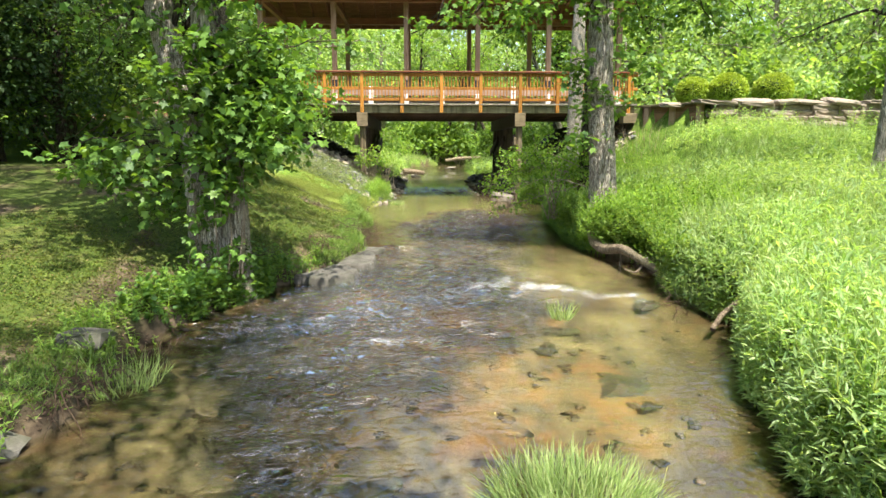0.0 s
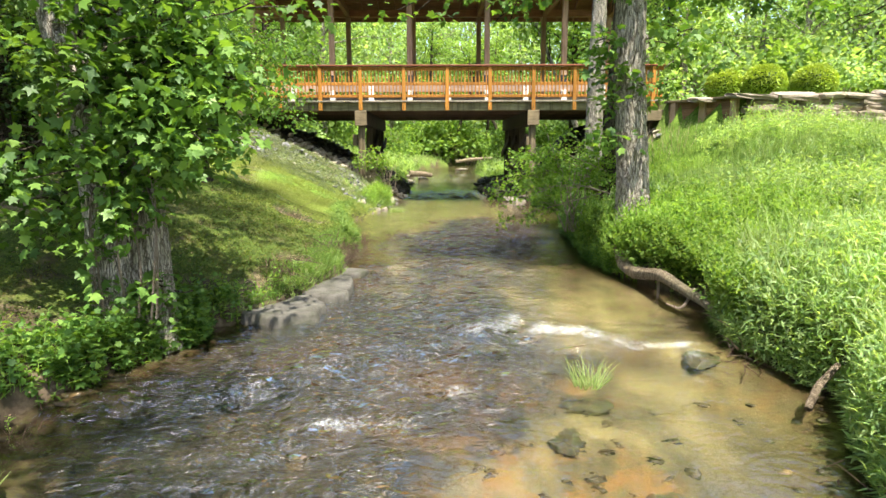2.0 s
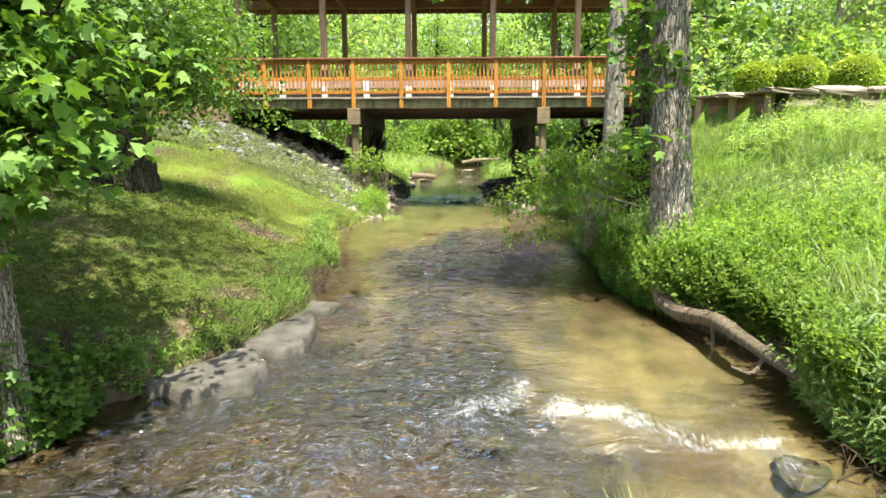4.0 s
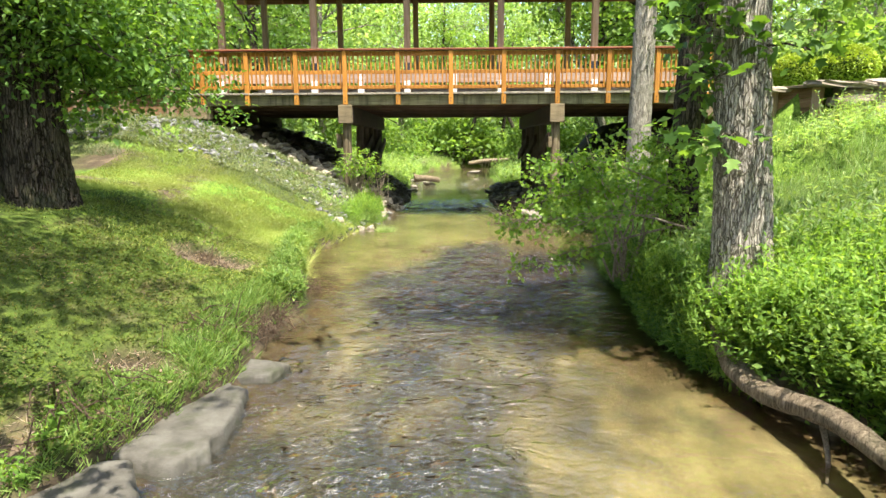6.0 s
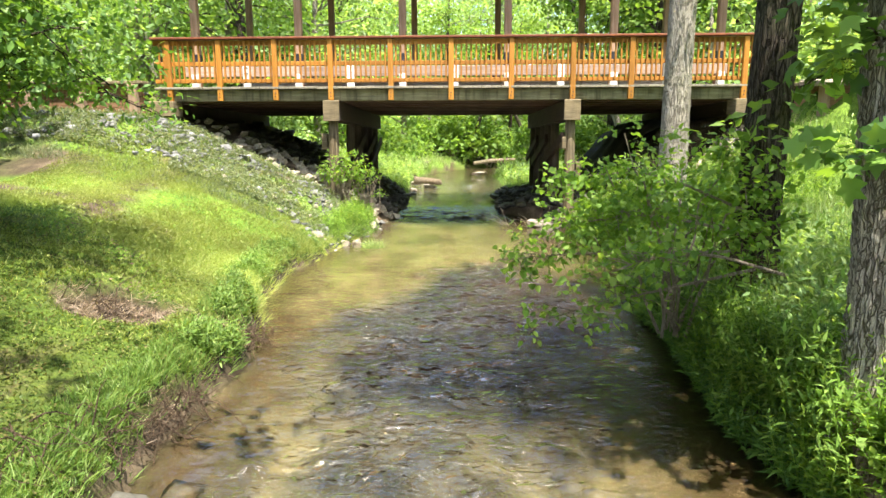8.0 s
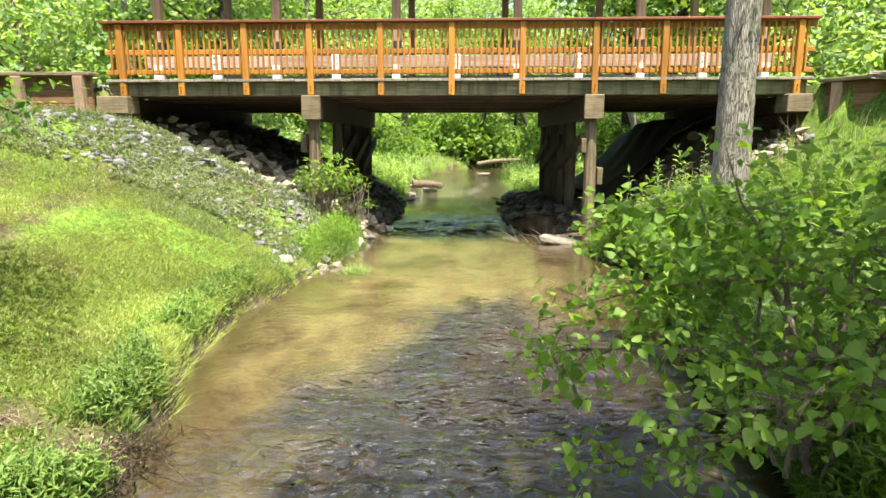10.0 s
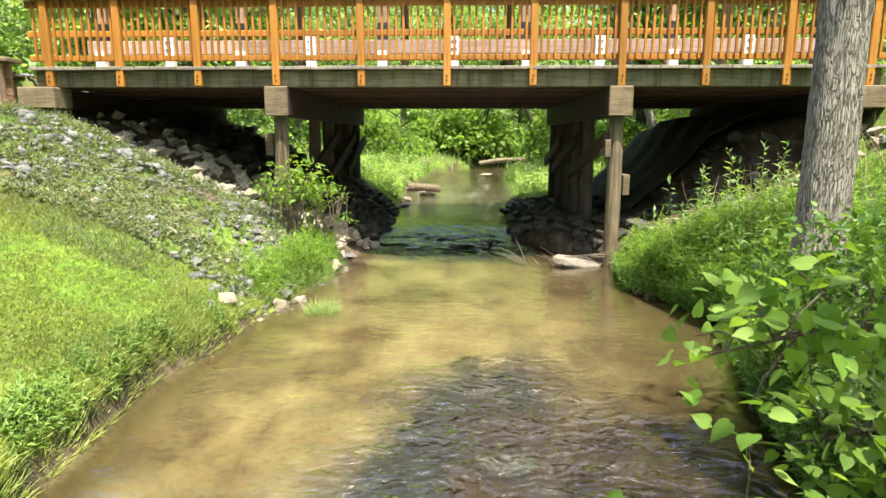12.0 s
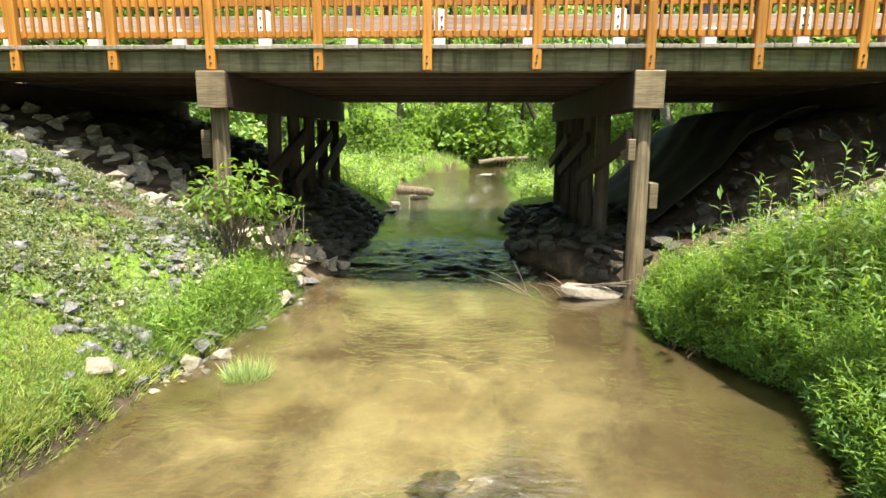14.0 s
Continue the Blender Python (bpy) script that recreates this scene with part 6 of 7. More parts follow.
shrub("pile_shrub", "pale green sapling growing among stones beside the pile", (-1.75, 19.9, ground_at(-1.75, 19.9)), (0.35, 0.25, 0.55), 20, 11, 0.09, "lance", "leaf_cover", 35, 10, low=-0.1, clump=0.14, width=1.5)
for k in range(7):
    a = gt.uniform(-0.6, 0.6)
    p0 = np.array([-1.75 + gt.normal(0, 0.1), 20.1, 0.35])
    root_log("dead_twig", [p0, p0 + np.array([0.1 * a, 0.0, 0.3]), p0 + np.array([0.35 * a, 0.05, gt.uniform(0.4, 0.75)])], [0.012, 0.009, 0.004], "twig", "bare dead shoot beside the pile", "twig", 5, k + 60)

# clipped box balls above the stone wall
def box_ball(x, y, z, r, h, seed):
    g = np.random.default_rng(seed)
    t = thing("clipped_bush", "rounded clipped yellow-green box bush behind the stone wall", "bush", (x, y, z), "clipped bushes on the wall")
    d = g.normal(0, 1, (7500, 3))
    d /= np.linalg.norm(d, axis=1)[:, None]
    d = d[d[:, 2] > -0.85]
    lump = 1 + 0.07 * (fbm(d[:, 0] * 3 + seed, d[:, 1] * 3 + d[:, 2] * 2, seed) - 0.5)
    P = d * np.array([r, r, h * 0.5]) * lump[:, None] * g.uniform(0.88, 1.0, (len(d), 1)) + np.array([0, 0, h * 0.5])
    V, F = leaves(P, d + g.normal(0, 0.6, d.shape), 0.06 * g.uniform(0.6, 1.2, len(d)), "oval", 1.4, g)
    part_np("foliage", V, F, "leaf_box", t)
    # solid dark core stands for the shade between the leaves
    bm = bmesh.new()
    bmesh.ops.create_icosphere(bm, subdivisions=3, radius=1)
    for v in bm.verts:
        v.co = Vector((v.co.x * r * 0.86, v.co.y * r * 0.86, h * 0.5 + v.co.z * h * 0.42))
    part("core", bm, "leaf_dark", t, "solid dark core standing for the shaded inside", True)


box_ball(8.75, 19.6, 2.8, 0.56, 0.98, 51)
box_ball(10.2, 19.7, 2.8, 0.57, 1.0, 52)
box_ball(7.85, 20.0, 2.8, 0.5, 0.9, 53)

# understorey bushes along the far banks and under the woods
BUSH = [shrub("woodland_bush", "light green woodland bush", (0, 0, -40), (1.2, 1.1, 0.9), 90, 12, 0.18, "oval", "leaf_pale", 61, 8, clump=0.34, width=1.3),
        shrub("woodland_bush", "fresh green woodland bush", (0, 0, -40), (1.3, 1.2, 0.8), 90, 12, 0.18, "oval", "leaf_woods", 62, 8, clump=0.34, width=1.3),
        shrub("evergreen_bush", "dark evergreen bush in the shade of the wood", (0, 0, -40), (1.3, 1.2, 1.0), 120, 14, 0.17, "oval", "leaf_dark", 63, 8, clump=0.34, width=1.3)]


def plant_bushes():
    g = np.random.default_rng(88)
    used = set()
    def put(k, x, y, s):
        m = pose(x, y, ground_at(x, y) - 0.05, 0, 0, g.uniform(0, 360))
        if k not in used:
            used.add(k)
            BUSH[k].matrix_basis = m
            t = BUSH[k]
        else:
            t = copy_thing(BUSH[k], m)
        t.scale = (s, s, s * g.uniform(0.8, 1.2))
    for k in range(46):
        y = g.uniform(29, 58)
        side = g.choice([-1, 1])
        e = float(shore_l(np.array(y))) - 0.9 if side < 0 else float(shore_r(np.array(y))) + 2.2
        x = e + side * abs(g.normal(0.6, 5.5))
        put(int(g.random() < 0.65), x, y, g.uniform(0.6, 1.5))
    for k in range(11):
        put(int(g.random() < 0.7), g.uniform(-1, 7), g.uniform(47, 56), g.uniform(1.2, 2.2))
    for k in range(26):
        x, y = g.uniform(-22, -7.8), g.uniform(6, 18.4)
        if x > -9.5 and y < 12:
            continue
        put(2 if g.random() < 0.75 else 1, x, y, g.uniform(0.8, 1.8))
    for k in range(20):
        put(int(g.integers(2)), g.uniform(11.5, 26), g.uniform(19.8, 32), g.uniform(0.9, 1.9))
    for k in range(12):
        put(int(g.integers(2)), g.uniform(12.5, 24), g.uniform(4, 18), g.uniform(0.9, 1.8))
    for k in range(16):
        put(int(g.integers(2)), g.uniform(-20, -7), g.uniform(27.5, 33), g.uniform(0.9, 1.8))


plant_bushes()


# ---------------------------------------------------------------- grass and weeds
def scatter(g, n, x0, x1, y0, y1, keep):
    P = np.empty((0, 2))
    while len(P) < n:
        q = np.stack([g.uniform(x0, x1, n * 2), g.uniform(y0, y1, n * 2)], -1)
        P = np.vstack([P, q[keep(q[:, 0], q[:, 1])]])
    return P[:n]


def blades(name, label, P, length, width, mat, shape, g, lean=0.45, dz=-0.01, category="grass", out=0.0):
    n = len(P)
    z = land(P[:, 0], P[:, 1]) + dz
    base = np.stack([P[:, 0], P[:, 1], z], -1)
    D = np.stack([g.normal(out, lean, n), g.normal(0, lean, n), np.ones(n)], -1)
    S = length * g.uniform(0.45, 1.25, n)
    V, F = leaves(base, D, S, shape, width / S, g, 2.0)
    o = part_np(name, V, F, mat)
    return tagged(o, label, category, kind="stuff")


gg = np.random.default_rng(5)
dL = lambda x, y: shore_l(y) - x
dR = lambda x, y: x - shore_r(y)


def thin(x, y, seed, lo, hi, sc=1.0):
    return sstep(lo, hi, fbm(x * sc, y * sc, seed)) > gg.random(len(x))


# short lawn on the left, thinner and mossier downstream, its green darkened there for shade
P = scatter(gg, 170000, -6.0, -1.2, 10.2, 18.6, lambda x, y: (dL(x, y) > 0.04) & (scars(x, y) < 0.35) & (gg.random(len(x)) < sstep(10.6, 13.4, y + 0.8 * (fbm(x, y, 44) - 0.5) + 0.5 * np.minimum(0, 2.2 - dL(x, y)))) & (thin(x, y, 21, 0.72, 0.5) | (gg.random(len(x)) < 0.1)) & (y < 18.4 - 0.12 * dL(x, y)) & (gg.random(len(x)) < np.clip(1.3 - 0.22 * dL(x, y), 0.12, 1)))
blades("lawn_grass", "short mown grass on the mown bank", P, 0.045, 0.007, "lawn", "tuft", gg, 0.9)
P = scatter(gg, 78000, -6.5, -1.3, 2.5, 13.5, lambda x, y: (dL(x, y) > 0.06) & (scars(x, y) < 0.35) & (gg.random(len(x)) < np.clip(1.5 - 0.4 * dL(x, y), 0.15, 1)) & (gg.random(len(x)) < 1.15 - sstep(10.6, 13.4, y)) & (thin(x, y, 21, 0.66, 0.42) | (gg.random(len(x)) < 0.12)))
blades("lawn_grass", "thin mossy grass, coloured darker for the maple's shade", P, 0.034, 0.009, "moss", "tuft", gg, 1.2)
# small round leaves of clover and moss, in the same shade-darkened green
P = scatter(gg, 26000, -5.0, -1.3, 3.0, 13.0, lambda x, y: (dL(x, y) > 0.05) & (scars(x, y) < 0.35) & thin(x, y, 27, 0.38, 0.6, 1.6) & (gg.random(len(x)) < np.clip(1.4 - 0.4 * dL(x, y), 0.1, 1)))
base = np.stack([P[:, 0], P[:, 1], land(P[:, 0], P[:, 1]) + gg.uniform(0.005, 0.04, len(P))], -1)
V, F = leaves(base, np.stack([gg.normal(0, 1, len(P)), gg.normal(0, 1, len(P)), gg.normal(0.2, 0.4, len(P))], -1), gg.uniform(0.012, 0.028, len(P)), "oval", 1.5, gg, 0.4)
tagged(part_np("clover", V, F, "moss"), "low clover and small round leaves, coloured darker for shade", "clover", kind="stuff")
# longer tufts along the lips of the bank
P = scatter(gg, 34000, -3.6, -1.1, 3, 20.5, lambda x, y: (dL(x, y) > 0.02) & (scars(x, y) < 0.3) & (dL(x, y) < 0.4) & thin(x, y, 33, 0.2, 0.45, 1.7))
blades("bank_grass", "longer grass tufts hanging over the lip of the bank", P, 0.075, 0.007, "bank_grass", "blade", gg, 0.9)
def clumps(name, label, C, per, spread, length, width, mat, g, out=0.0):
    """Grass in clumps: each one fans out from its own foot, the outer blades bending over."""
    n = len(C)
    a, r = g.uniform(0, 6.28, (n, per)), np.sqrt(g.uniform(0, 1, (n, per)))
    big = g.uniform(0.6, 1.35, (n, 1))
    x, y = C[:, 0:1] + spread * big * r * np.cos(a), C[:, 1:2] + spread * big * r * np.sin(a)
    z = np.maximum(land(x, y), water_z(x, y)) - 0.01
    D = np.stack([1.1 * r * np.cos(a) + out + g.normal(0, 0.25, (n, per)), 1.1 * r * np.sin(a) + g.normal(0, 0.25, (n, per)), np.ones((n, per))], -1)
    S = (length * big * g.uniform(0.5, 1.2, (n, per))).ravel()
    V, F = leaves(np.stack([x, y, z], -1).reshape(-1, 3), D.reshape(-1, 3), S, "blade", width / S, g, 2.0)
    return tagged(part_np(name, V, F, mat), label, "grass", kind="stuff")


C = scatter(gg, 330, -2.6, -1.2, 12.7, 18.4, lambda x, y: (dL(x, y) > 0.02) & (dL(x, y) < 0.2))
clumps("bank_grass", "clumped grass bending over the lip of the mown bank", C, 34, 0.06, 0.1, 0.006, "lawn", gg, 0.2)
C = scatter(gg, 60, -2.6, -1.3, 17.4, 19.3, lambda x, y: (dL(x, y) > 0.05) & (dL(x, y) < 0.4))
clumps("bank_grass", "tall grass clumps on the stony shore", C, 40, 0.06, 0.26, 0.006, "bank_grass", gg, 0.2)
C = scatter(gg, 150, -2.9, -1.4, 8.7, 12.8, lambda x, y: (dL(x, y) > 0.04) & (dL(x, y) < 0.3) & (scars(x, y) < 0.3))
clumps("bank_grass", "grass clumps on the lip of the mossy bank", C, 30, 0.06, 0.1, 0.006, "bank_grass", gg, 0.2)
# meadow grass on the right
P = scatter(gg, 60000, 1.0, 12, 0.5, 18, lambda x, y: (dR(x, y) > 0.25) & (y < wall_line(x) - np.where(x > 6.5, 0.7, 0.05)) & ~((y > 16.0) & (x < 6.9)) & (gg.random(len(x)) < np.clip(1.3 - 0.1 * dR(x, y), 0.3, 1)))
blades("meadow_grass", "tall light green meadow grass on the meadow bank", P, 0.34, 0.010, "grass", "blade", gg, 0.35)
P = scatter(gg, 15000, 0.9, 4.6, 0.8, 8.5, lambda x, y: (dR(x, y) > 0.12) & (gg.random(len(x)) < np.clip(1.2 - 0.3 * dR(x, y), 0.1, 1)))
blades("meadow_grass", "long pale grass blades growing up through the bank weeds", P, 0.46, 0.011, "grass", "blade", gg, 0.4)
P = scatter(gg, 11000, -9, 9, 27.5, 46, lambda x, y: ((dL(x, y) > 0.1) | (dR(x, y) > 0.2)))
blades("bank_grass", "lush grass on the banks upstream of the bridge", P, 0.4, 0.02, "grass", "blade", gg, 0.4)
P = scatter(gg, 9000, 2.2, 7, 15.5, 19.4, lambda x, y: (dR(x, y) > 0.05) & (y < wall_line(x) - 0.3))
blades("bank_grass", "tall grass among weeds beside the abutment", P, 0.2, 0.008, "bank_grass", "blade", gg, 0.4)
P = scatter(gg, 24000, -8, -1.6, 16.6, 20.2, lambda x, y: (dL(x, y) > 0.05) & (y < 19.8) & (thin(x, y, 91, 0.62, 0.42, 0.9) | (gg.random(len(x)) < 0.25)))
blades("bank_grass", "patchy grass between the riprap stones", P, 0.09, 0.008, "slope_weed", "blade", gg, 0.7)


def tussock(name, label, x, y, rx, ry, n, length, seed, z=None):
    g = np.random.default_rng(seed)
    a, r = g.uniform(0, 6.28, n), np.sqrt(g.uniform(0, 1, n))
    P = np.stack([x + rx * r * np.cos(a), y + ry * r * np.sin(a)], -1)
    zz = np.maximum(land(P[:, 0], P[:, 1]), float(water_z(x, y)) - 0.03) if z is None else np.full(n, z)
    base = np.stack([P[:, 0], P[:, 1], zz], -1)
    D = np.stack([0.6 * r * np.cos(a) + g.normal(0, 0.25, n), 0.6 * r * np.sin(a) + g.normal(0, 0.25, n), np.ones(n)], -1)
    S = length * g.uniform(0.5, 1.2, n)
    V, F = leaves(base, D, S, "blade", 0.0065 / S, g, 2.0)
    o = part_np(name, V, F, "grass")
    return tagged(o, label, "grass tuft")


tussock("grass_tussock", "bright green grass tussock standing in the shallow creek", 0.1, 3.6, 0.37, 0.33, 1600, 0.21, 1)
tussock("grass_tussock", "small pale grass tuft on a rock in the riffle", 0.7, 6.45, 0.09, 0.07, 90, 0.2, 2, -0.03)
tussock("grass_tussock", "bright grass tuft at the foot of the stony bank", -1.28, 17.5, 0.17, 0.14, 320, 0.17, 3)
tussock("grass_tussock", "green grass tuft on the bank corner", -2.75, 5.2, 0.25, 0.3, 320, 0.2, 4)


def weeds(name, label, P, height, leaf_len, pairs, mat, shape, g, width=1.0, category="weeds", over=(0.0, 0.0)):
    """Upright leafy stems: leaves set round each stem, the stem itself a thin three-sided tube."""
    n = len(P)
    z = np.maximum(land(P[:, 0], P[:, 1]), water_z(P[:, 0], P[:, 1])) - 0.02
    H = height * g.uniform(0.55, 1.3, n)
    lean = g.normal(0, 0.16, (n, 2)) + np.array(over)
    k = pairs * 2
    u = (np.arange(k)[None, :] + g.uniform(0, 1, (n, k))) / k
    u = 0.12 + 0.88 * u
    az = g.uniform(0, 6.28, (n, 1)) + np.arange(k)[None, :] * 2.4 + g.normal(0, 0.4, (n, k))
    pos = np.stack([P[:, 0:1] + lean[:, 0:1] * H[:, None] * u, P[:, 1:2] + lean[:, 1:2] * H[:, None] * u, z[:, None] + H[:, None] * u], -1)
    el = g.normal(0.25, 0.35, (n, k)) + 0.7 * (u > 0.9)
    D = np.stack([np.cos(az) * np.cos(el), np.sin(az) * np.cos(el), np.sin(el)], -1)
    S = leaf_len * g.uniform(0.6, 1.2, (n, k)) * (1.1 - 0.45 * u)
    V, F = leaves(pos.reshape(-1, 3), D.reshape(-1, 3), S.ravel(), shape, width, g, 0.3)
    foot = np.stack([P[:, 0], P[:, 1], z], -1)
    tip = np.stack([P[:, 0] + lean[:, 0] * H, P[:, 1] + lean[:, 1] * H, z + H], -1)
    w = 0.004
    q = np.stack([foot + [w, 0, 0], foot + [-w, w, 0], foot + [-w, -w, 0], tip], 1).reshape(-1, 3)
    f = np.array([(0, 1, 3), (1, 2, 3), (2, 0, 3)])
    Fs = (f[None] + (np.arange(n) * 4)[:, None, None]).reshape(-1, 3) + len(V)
    o = part_np(name, np.vstack([V, q]), np.vstack([F, Fs]), mat, smooth=True)
    return tagged(o, label, category, kind="stuff")


P = scatter(gg, 3600, 0.9, 5.6, 0.5, 7.9, lambda x, y: (dR(x, y) > 0.16) & (gg.random(len(x)) < np.clip(1.2 - 0.28 * dR(x, y), 0.1, 1)))
weeds("bank_weeds", "tall leafy weeds crowding the sunny meadow bank", P, 0.42, 0.14, 7, "leaf_weed", "lance", gg, 0.95)
P = scatter(gg, 2600, 1.9, 4.4, 7.2, 10.4, lambda x, y: (dR(x, y) > 0.0) & (gg.random(len(x)) < np.clip(1.2 - 0.4 * dR(x, y), 0.1, 1)))
weeds("ground_cover", "dense leafy ground cover spilling over the bank", P, 0.26, 0.07, 7, "leaf_cover", "oval", gg, 1.1)
P = scatter(gg, 760, 1.8, 2.9, 7.2, 10.0, lambda x, y: (dR(x, y) > 0.03) & (dR(x, y) < 0.3))
weeds("ground_cover", "leafy creeping plants trailing over the bare root", P, 0.3, 0.065, 8, "leaf_cover", "oval", gg, 1.1, "weeds", (-0.75, -0.1))
P = scatter(gg, 110, 1.8, 2.3, 9.45, 10.15, lambda x, y: (dR(x, y) > -0.04) & (dR(x, y) < 0.2))
weeds("ground_cover", "leafy shoots hiding the foot of the big tree", P, 0.5, 0.09, 9, "leaf_cover", "lance", gg, 1.5, "weeds", (0.0, -0.1))
P = scatter(gg, 500, 1.95, 3.2, 9.2, 10.6, lambda x, y: dR(x, y) > 0.06)
weeds("ground_cover", "taller leafy plants round the foot of the big tree", P, 0.4, 0.09, 8, "leaf_cover", "lance", gg, 1.5, "weeds", (-0.15, -0.2))
g_foot = np.random.default_rng(77)
P = scatter(g_foot, 420, 1.75, 2.15, 9.6, 11.8, lambda x, y: (dR(x, y) > 0.0) & (dR(x, y) < 0.24))
weeds("ground_cover", "leafy plants leaning out over the undercut foot of the bank", P, 0.42, 0.085, 9, "leaf_cover", "lance", g_foot, 1.2, "weeds", (-0.35, -0.35))
P = scatter(gg, 1500, 1.9, 4.0, 10.2, 15.6, lambda x, y: (dR(x, y) > 0.0) & (gg.random(len(x)) < np.clip(1.2 - 0.5 * dR(x, y), 0.1, 1)))
weeds("bank_weeds", "leafy undergrowth at the foot of the bank trees", P, 0.36, 0.12, 6, "leaf_weed", "oval", gg, 0.55)
P = scatter(gg, 1300, 0.9, 3.2, 0.5, 8.0, lambda x, y: (dR(x, y) > -0.05) & (dR(x, y) < 0.06))
weeds("bank_weeds", "low leafy weeds at the foot of the sunny bank", P, 0.2, 0.09, 5, "leaf_weed", "lance", gg, 1.2, "weeds", (-0.2, -0.1))
P = scatter(gg, 1900, 0.9, 3.2, 0.5, 7.8, lambda x, y: (dR(x, y) > 0.0) & (dR(x, y) < 0.3))
weeds("bank_weeds", "dense leafy weeds covering the face of the sunny bank", P, 0.28, 0.11, 6, "leaf_weed", "lance", gg, 1.1, "weeds", (-0.32, -0.15))
# the maple green is a darker tone here, standing for tree shade
P = scatter(gg, 1300, 1.6, 3.4, 10.0, 20.0, lambda x, y: (dR(x, y) > -0.06) & (dR(x, y) < 0.06))
weeds("bank_weeds", "low leafy weeds at the foot of the bank, darkened for shade", P, 0.22, 0.09, 5, "leaf_maple", "lance", gg, 1.2, "weeds", (-0.2, -0.1))
P = scatter(gg, 800, 2.0, 3.4, 14.8, 20.0, lambda x, y: (dR(x, y) > 0.0) & (dR(x, y) < 0.35))
weeds("bank_weeds", "dense blue-green weeds on the bank near the bridge", P, 0.3, 0.11, 7, "leaf_cover", "lance", gg, 1.0, "weeds", (-0.3, -0.1))
# again the darker green in place of shade
P = scatter(gg, 800, 1.6, 3.0, 10.2, 14.8, lambda x, y: (dR(x, y) > 0.0) & (dR(x, y) < 0.3))
weeds("bank_weeds", "dense leafy weeds covering the bank's face, darkened for shade", P, 0.28, 0.1, 6, "leaf_maple", "lance", gg, 1.1, "weeds", (-0.3, -0.1))
P = scatter(gg, 1100, 2.3, 5.6, 15.4, 19.7, lambda x, y: (dR(x, y) > 0.15) & (gg.random(len(x)) < np.clip(1.2 - 0.35 * dR(x, y), 0.1, 1)))
weeds("bank_weeds", "tall weeds on the bank beside the bridge", P, 0.4, 0.13, 9, "leaf_cover", "lance", gg, 0.95)
P = scatter(gg, 1500, 4.2, 11, 6, 17.6, lambda x, y: (dR(x, y) > 1.2) & (y < wall_line(x) - 0.1) & thin(x, y, 61, 0.45, 0.6, 0.6))
weeds("meadow_weeds", "taller weeds scattered through the meadow", P, 0.5, 0.14, 7, "leaf_weed", "oval", gg, 0.42)
P = scatter(gg, 900, 0.9, 3.2, 0.5, 20, lambda x, y: (dR(x, y) > np.where(y > 14, 0.0, 0.04)) & (dR(x, y) < np.where(y > 14, 0.22, 0.26)) & ((y < 7.4) | (y > 10.2)))
weeds("bank_weeds", "leafy weeds hanging over the shaded water's edge", P, 0.24, 0.09, 6, "leaf_cover", "lance", gg, 1.3)
P = scatter(gg, 420, -3.6, -1.9, 1.0, 8.6, lambda x, y: (dL(x, y) > -0.05) & (dL(x, y) < 0.4) & thin(x, y, 71, 0.4, 0.6, 1.3))
weeds("bank_weeds", "leafy weeds along the mossy water's edge", P, 0.16, 0.07, 4, "leaf_cover", "lance", gg, 2.0)
P = scatter(gg, 200, -3.2, -2.0, 6.0, 8.0, lambda x, y: (dL(x, y) > -0.02) & (dL(x, y) < 0.5))
weeds("creeper", "leafy creeper round the foot of the maple", P, 0.2, 0.07, 4, "leaf_maple", "maple", gg, 1.0)
P = scatter(gg, 120, -3.0, -2.1, 6.3, 7.8, lambda x, y: (dL(x, y) > -0.03) & (dL(x, y) < 0.12))
weeds("creeper", "leafy shoots hiding the foot of the maple", P, 0.28, 0.075, 5, "leaf_maple", "maple", gg, 1.0, "creeper", (0.15, -0.2))
P = scatter(gg, 420, -2.8, -1.2, 17.4, 20.1, lambda x, y: (dL(x, y) > 0.1) & (dL(x, y) < 0.5) & thin(x, y, 58, 0.4, 0.55, 1.3))
weeds("bank_weeds", "leafy weeds on the stony bank near the pile", P, 0.32, 0.1, 8, "leaf_cover", "lance", gg, 1.1)
P = scatter(gg, 1000, -2.6, -1.2, 11.5, 18.6, lambda x, y: (dL(x, y) > 0.03) & (dL(x, y) < 0.25) & (scars(x, y) < 0.2) & thin(x, y, 47, 0.42, 0.6, 1.4))
weeds("bank_weeds", "small leafy weeds along the lip of the lawn", P, 0.17, 0.07, 5, "bank_grass", "oval", gg, 0.55)
P = scatter(gg, 900, -7, 7, 27.6, 38, lambda x, y: ((dL(x, y) > 0.1) & (dL(x, y) < 3)) | ((dR(x, y) > 0.3) & (dR(x, y) < 3)))
weeds("bank_weeds", "sunny weeds on the banks upstream", P, 0.55, 0.2, 6, "leaf_weed", "oval", gg, 0.6)
P = scatter(gg, 4200, -8.5, -1.8, 17.3, 20.0, lambda x, y: (dL(x, y) > 0.1) & (thin(x, y, 45, 0.32, 0.52, 1.2) | (gg.random(len(x)) < 0.15)))
weeds("slope_weeds", "low weeds between the riprap stones", P, 0.13, 0.065, 4, "slope_weed", "oval", gg, 0.9)

P = scatter(gg, 34, 2.7, 4.2, 16.6, 19.2, lambda x, y: dR(x, y) > 0.3)
weeds("tall_weeds", "tall leafy weeds standing above the bank growth", P, 0.85, 0.17, 12, "leaf_weed", "lance", gg, 1.5)
P = scatter(gg, 260, 3.4, 6.2, 17.6, 19.6, lambda x, y: dR(x, y) > 0.3)
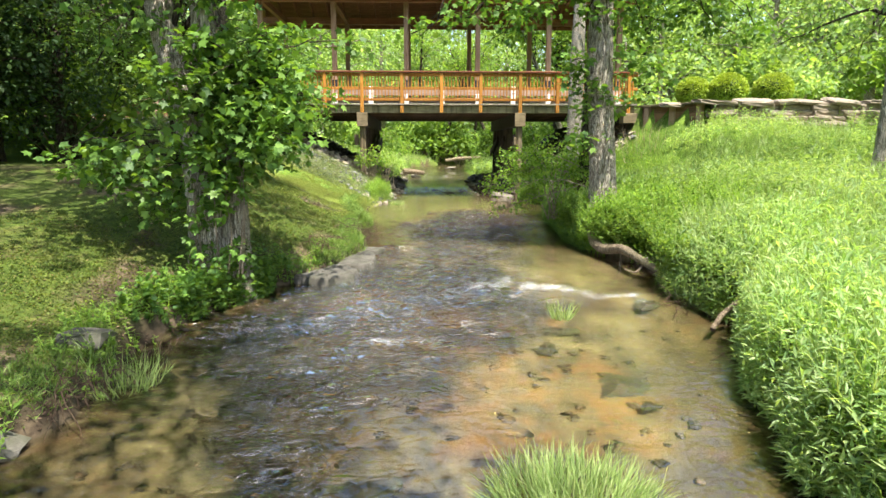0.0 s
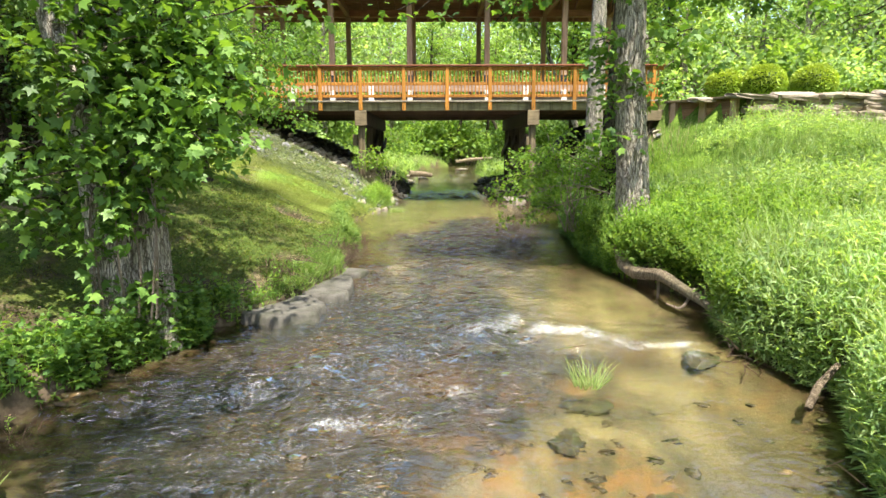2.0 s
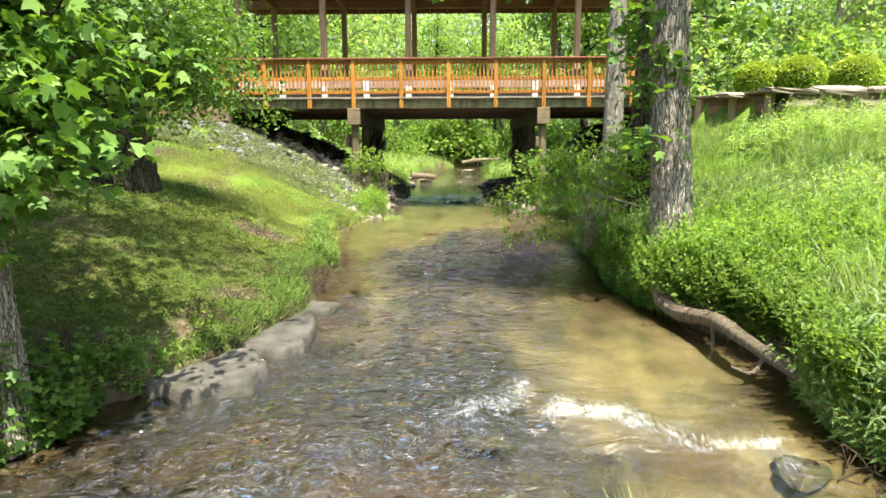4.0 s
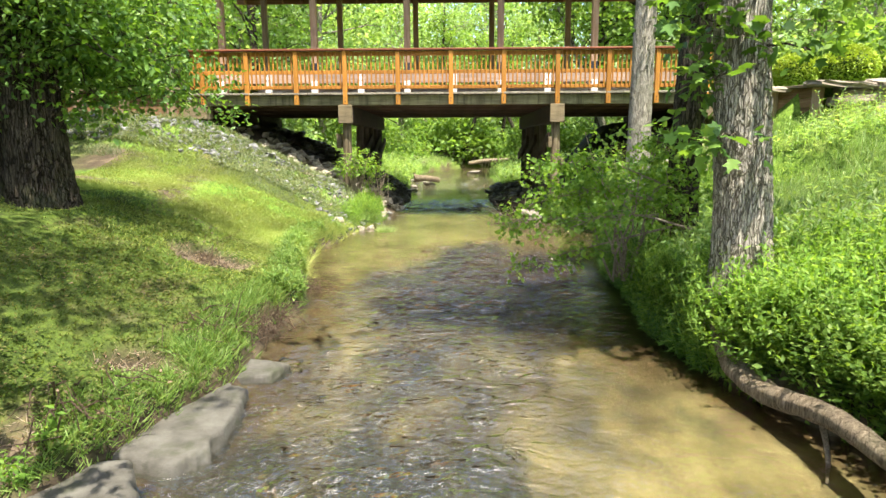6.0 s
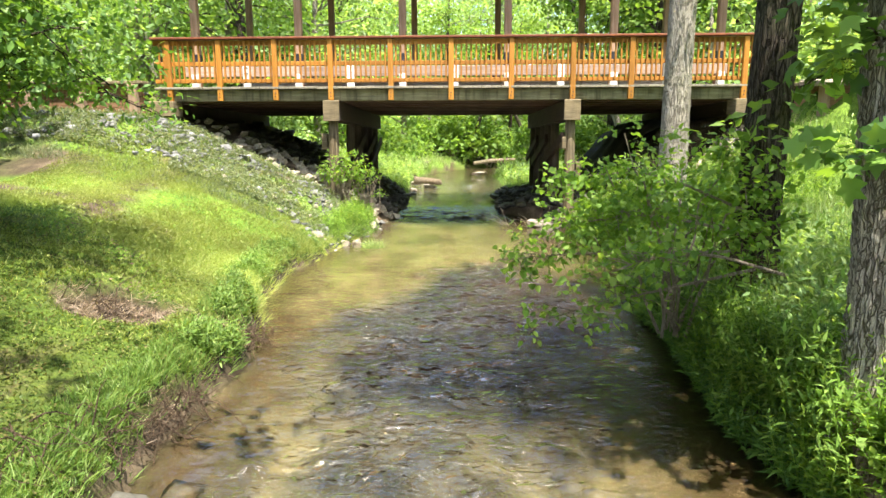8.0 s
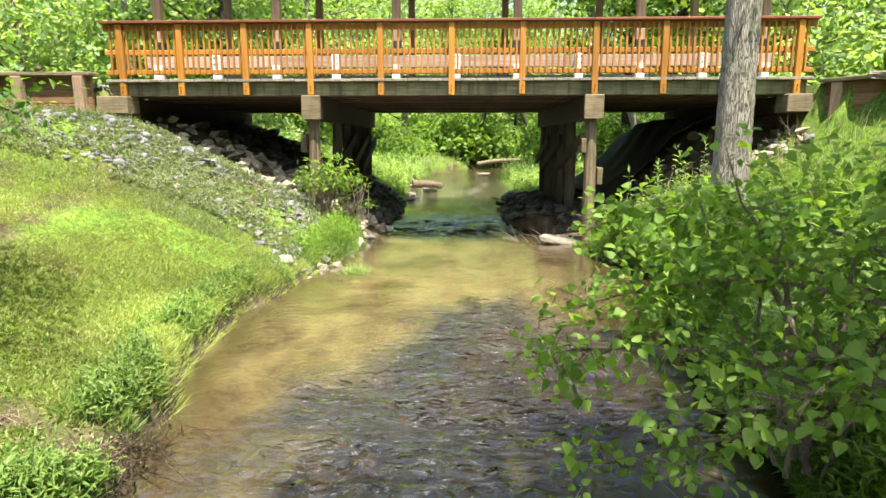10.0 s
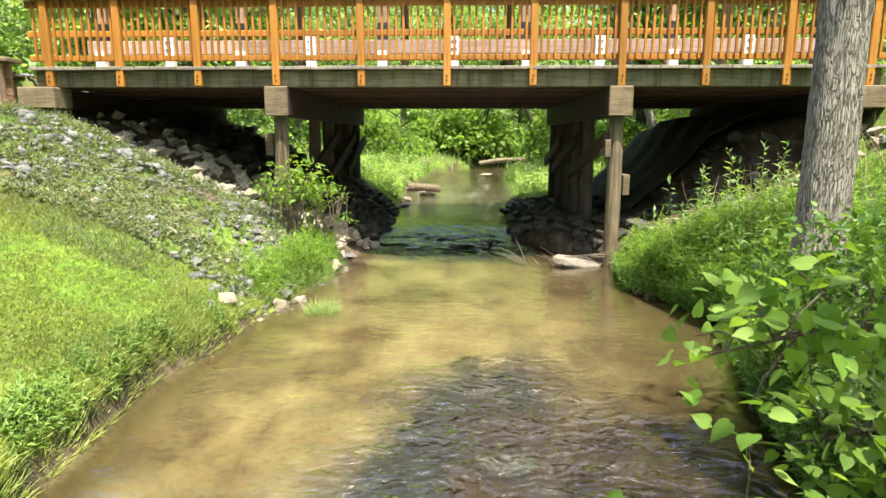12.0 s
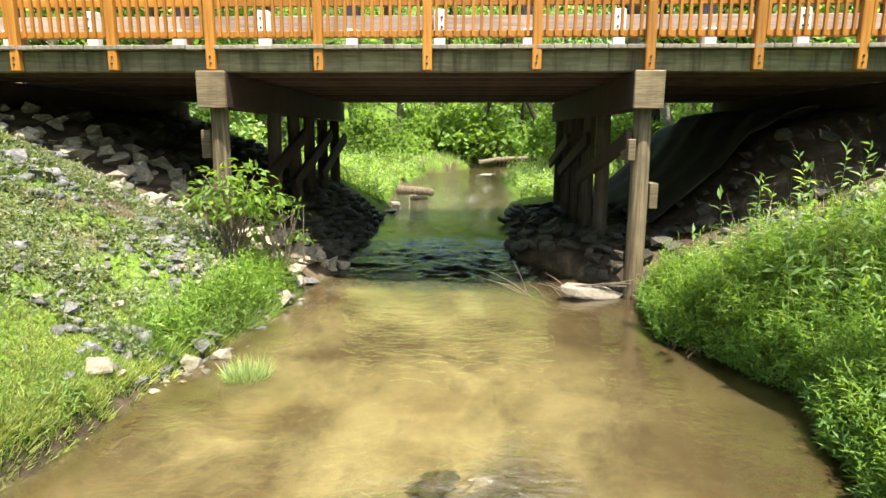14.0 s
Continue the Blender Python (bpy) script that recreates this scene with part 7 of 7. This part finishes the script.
blades("dry_grass", "dry seeding grass stalks beside the abutment", P, 0.75, 0.006, "deadgrass", "blade", gg, 0.25)


def brush(x, y, z, spread, n, seed, label):
    """A tangle of bare roots and twigs on the cut bank."""
    g = np.random.default_rng(seed)
    geo = []
    for k in range(n):
        p0 = g.normal(0, 1, 3) * np.array([spread * 0.6, spread, spread * 0.35])
        d = g.normal(0, 1, 3) * np.array([0.16, 0.16, 0.12]) + np.array([0.05, 0, -0.05])
        geo.append(limb(p0, p0 + 0.8 * d, g.uniform(0.0025, 0.007), 0.0015, g.normal(0, 0.05), seed + k, 4, 5))
    V, F = join(geo)
    o = part_np("root_tangle", V, F, "rootbark", smooth=True)
    o.location = (x, y, z)
    return tagged(o, label, "root tangle", kind="stuff")


for k, (bx, by, sp, n) in enumerate([(-1.66, 12.5, 0.15, 80), (-1.64, 12.15, 0.13, 50), (-1.62, 11.1, 0.13, 60), (-1.6, 10.7, 0.14, 60), (-1.6, 10.3, 0.12, 40), (-1.75, 9.9, 0.14, 36), (-2.5, 11.75, 0.2, 40), (-2.85, 4.65, 0.12, 40), (-2.85, 5.0, 0.1, 26),
                                      (-2.75, 5.9, 0.14, 30), (2.05, 11.0, 0.14, 30), (2.15, 11.75, 0.18, 60), (2.0, 7.0, 0.14, 26), (-1.95, 8.75, 0.2, 50), (2.5, 18.3, 0.14, 26), (1.75, 5.2, 0.12, 24)]):
    brush(bx, by, ground_at(bx, by) + (0.55 if (bx, by) == (2.15, 11.75) else 0.05), sp, n, 300 + 70 * k, "tangle of bare brown roots and twigs on the cut bank")

# dry straw in the hollows of the bank
P = scatter(gg, 3600, -3.4, -1.4, 8.0, 13.0, lambda x, y: (dL(x, y) > 0.03) & (scars(x, y) > 0.3))
blades("dry_grass", "dead straw lying in the bare hollows of the bank", P, 0.11, 0.004, "deadgrass", "blade", gg, 1.6)

# dry litter: twigs and leaves washed onto the banks
P = scatter(gg, 2600, -4, -1.2, 3, 14, lambda x, y: (dL(x, y) > 0.0) & (dL(x, y) < 1.9) & (thin(x, y, 21, 0.52, 0.7) | (scars(x, y) > 0.4)))
base = np.stack([P[:, 0], P[:, 1], land(P[:, 0], P[:, 1]) + 0.012], -1)
V, F = leaves(base, np.stack([gg.normal(0, 1, len(P)), gg.normal(0, 1, len(P)), gg.normal(0.05, 0.2, len(P))], -1), gg.uniform(0.015, 0.045, len(P)), "oval", 0.7, gg, 0.3)
tagged(part_np("leaf_litter", V, F, "deadleaf"), "brown dry leaf litter on bare patches of the bank", "leaf litter", kind="stuff")
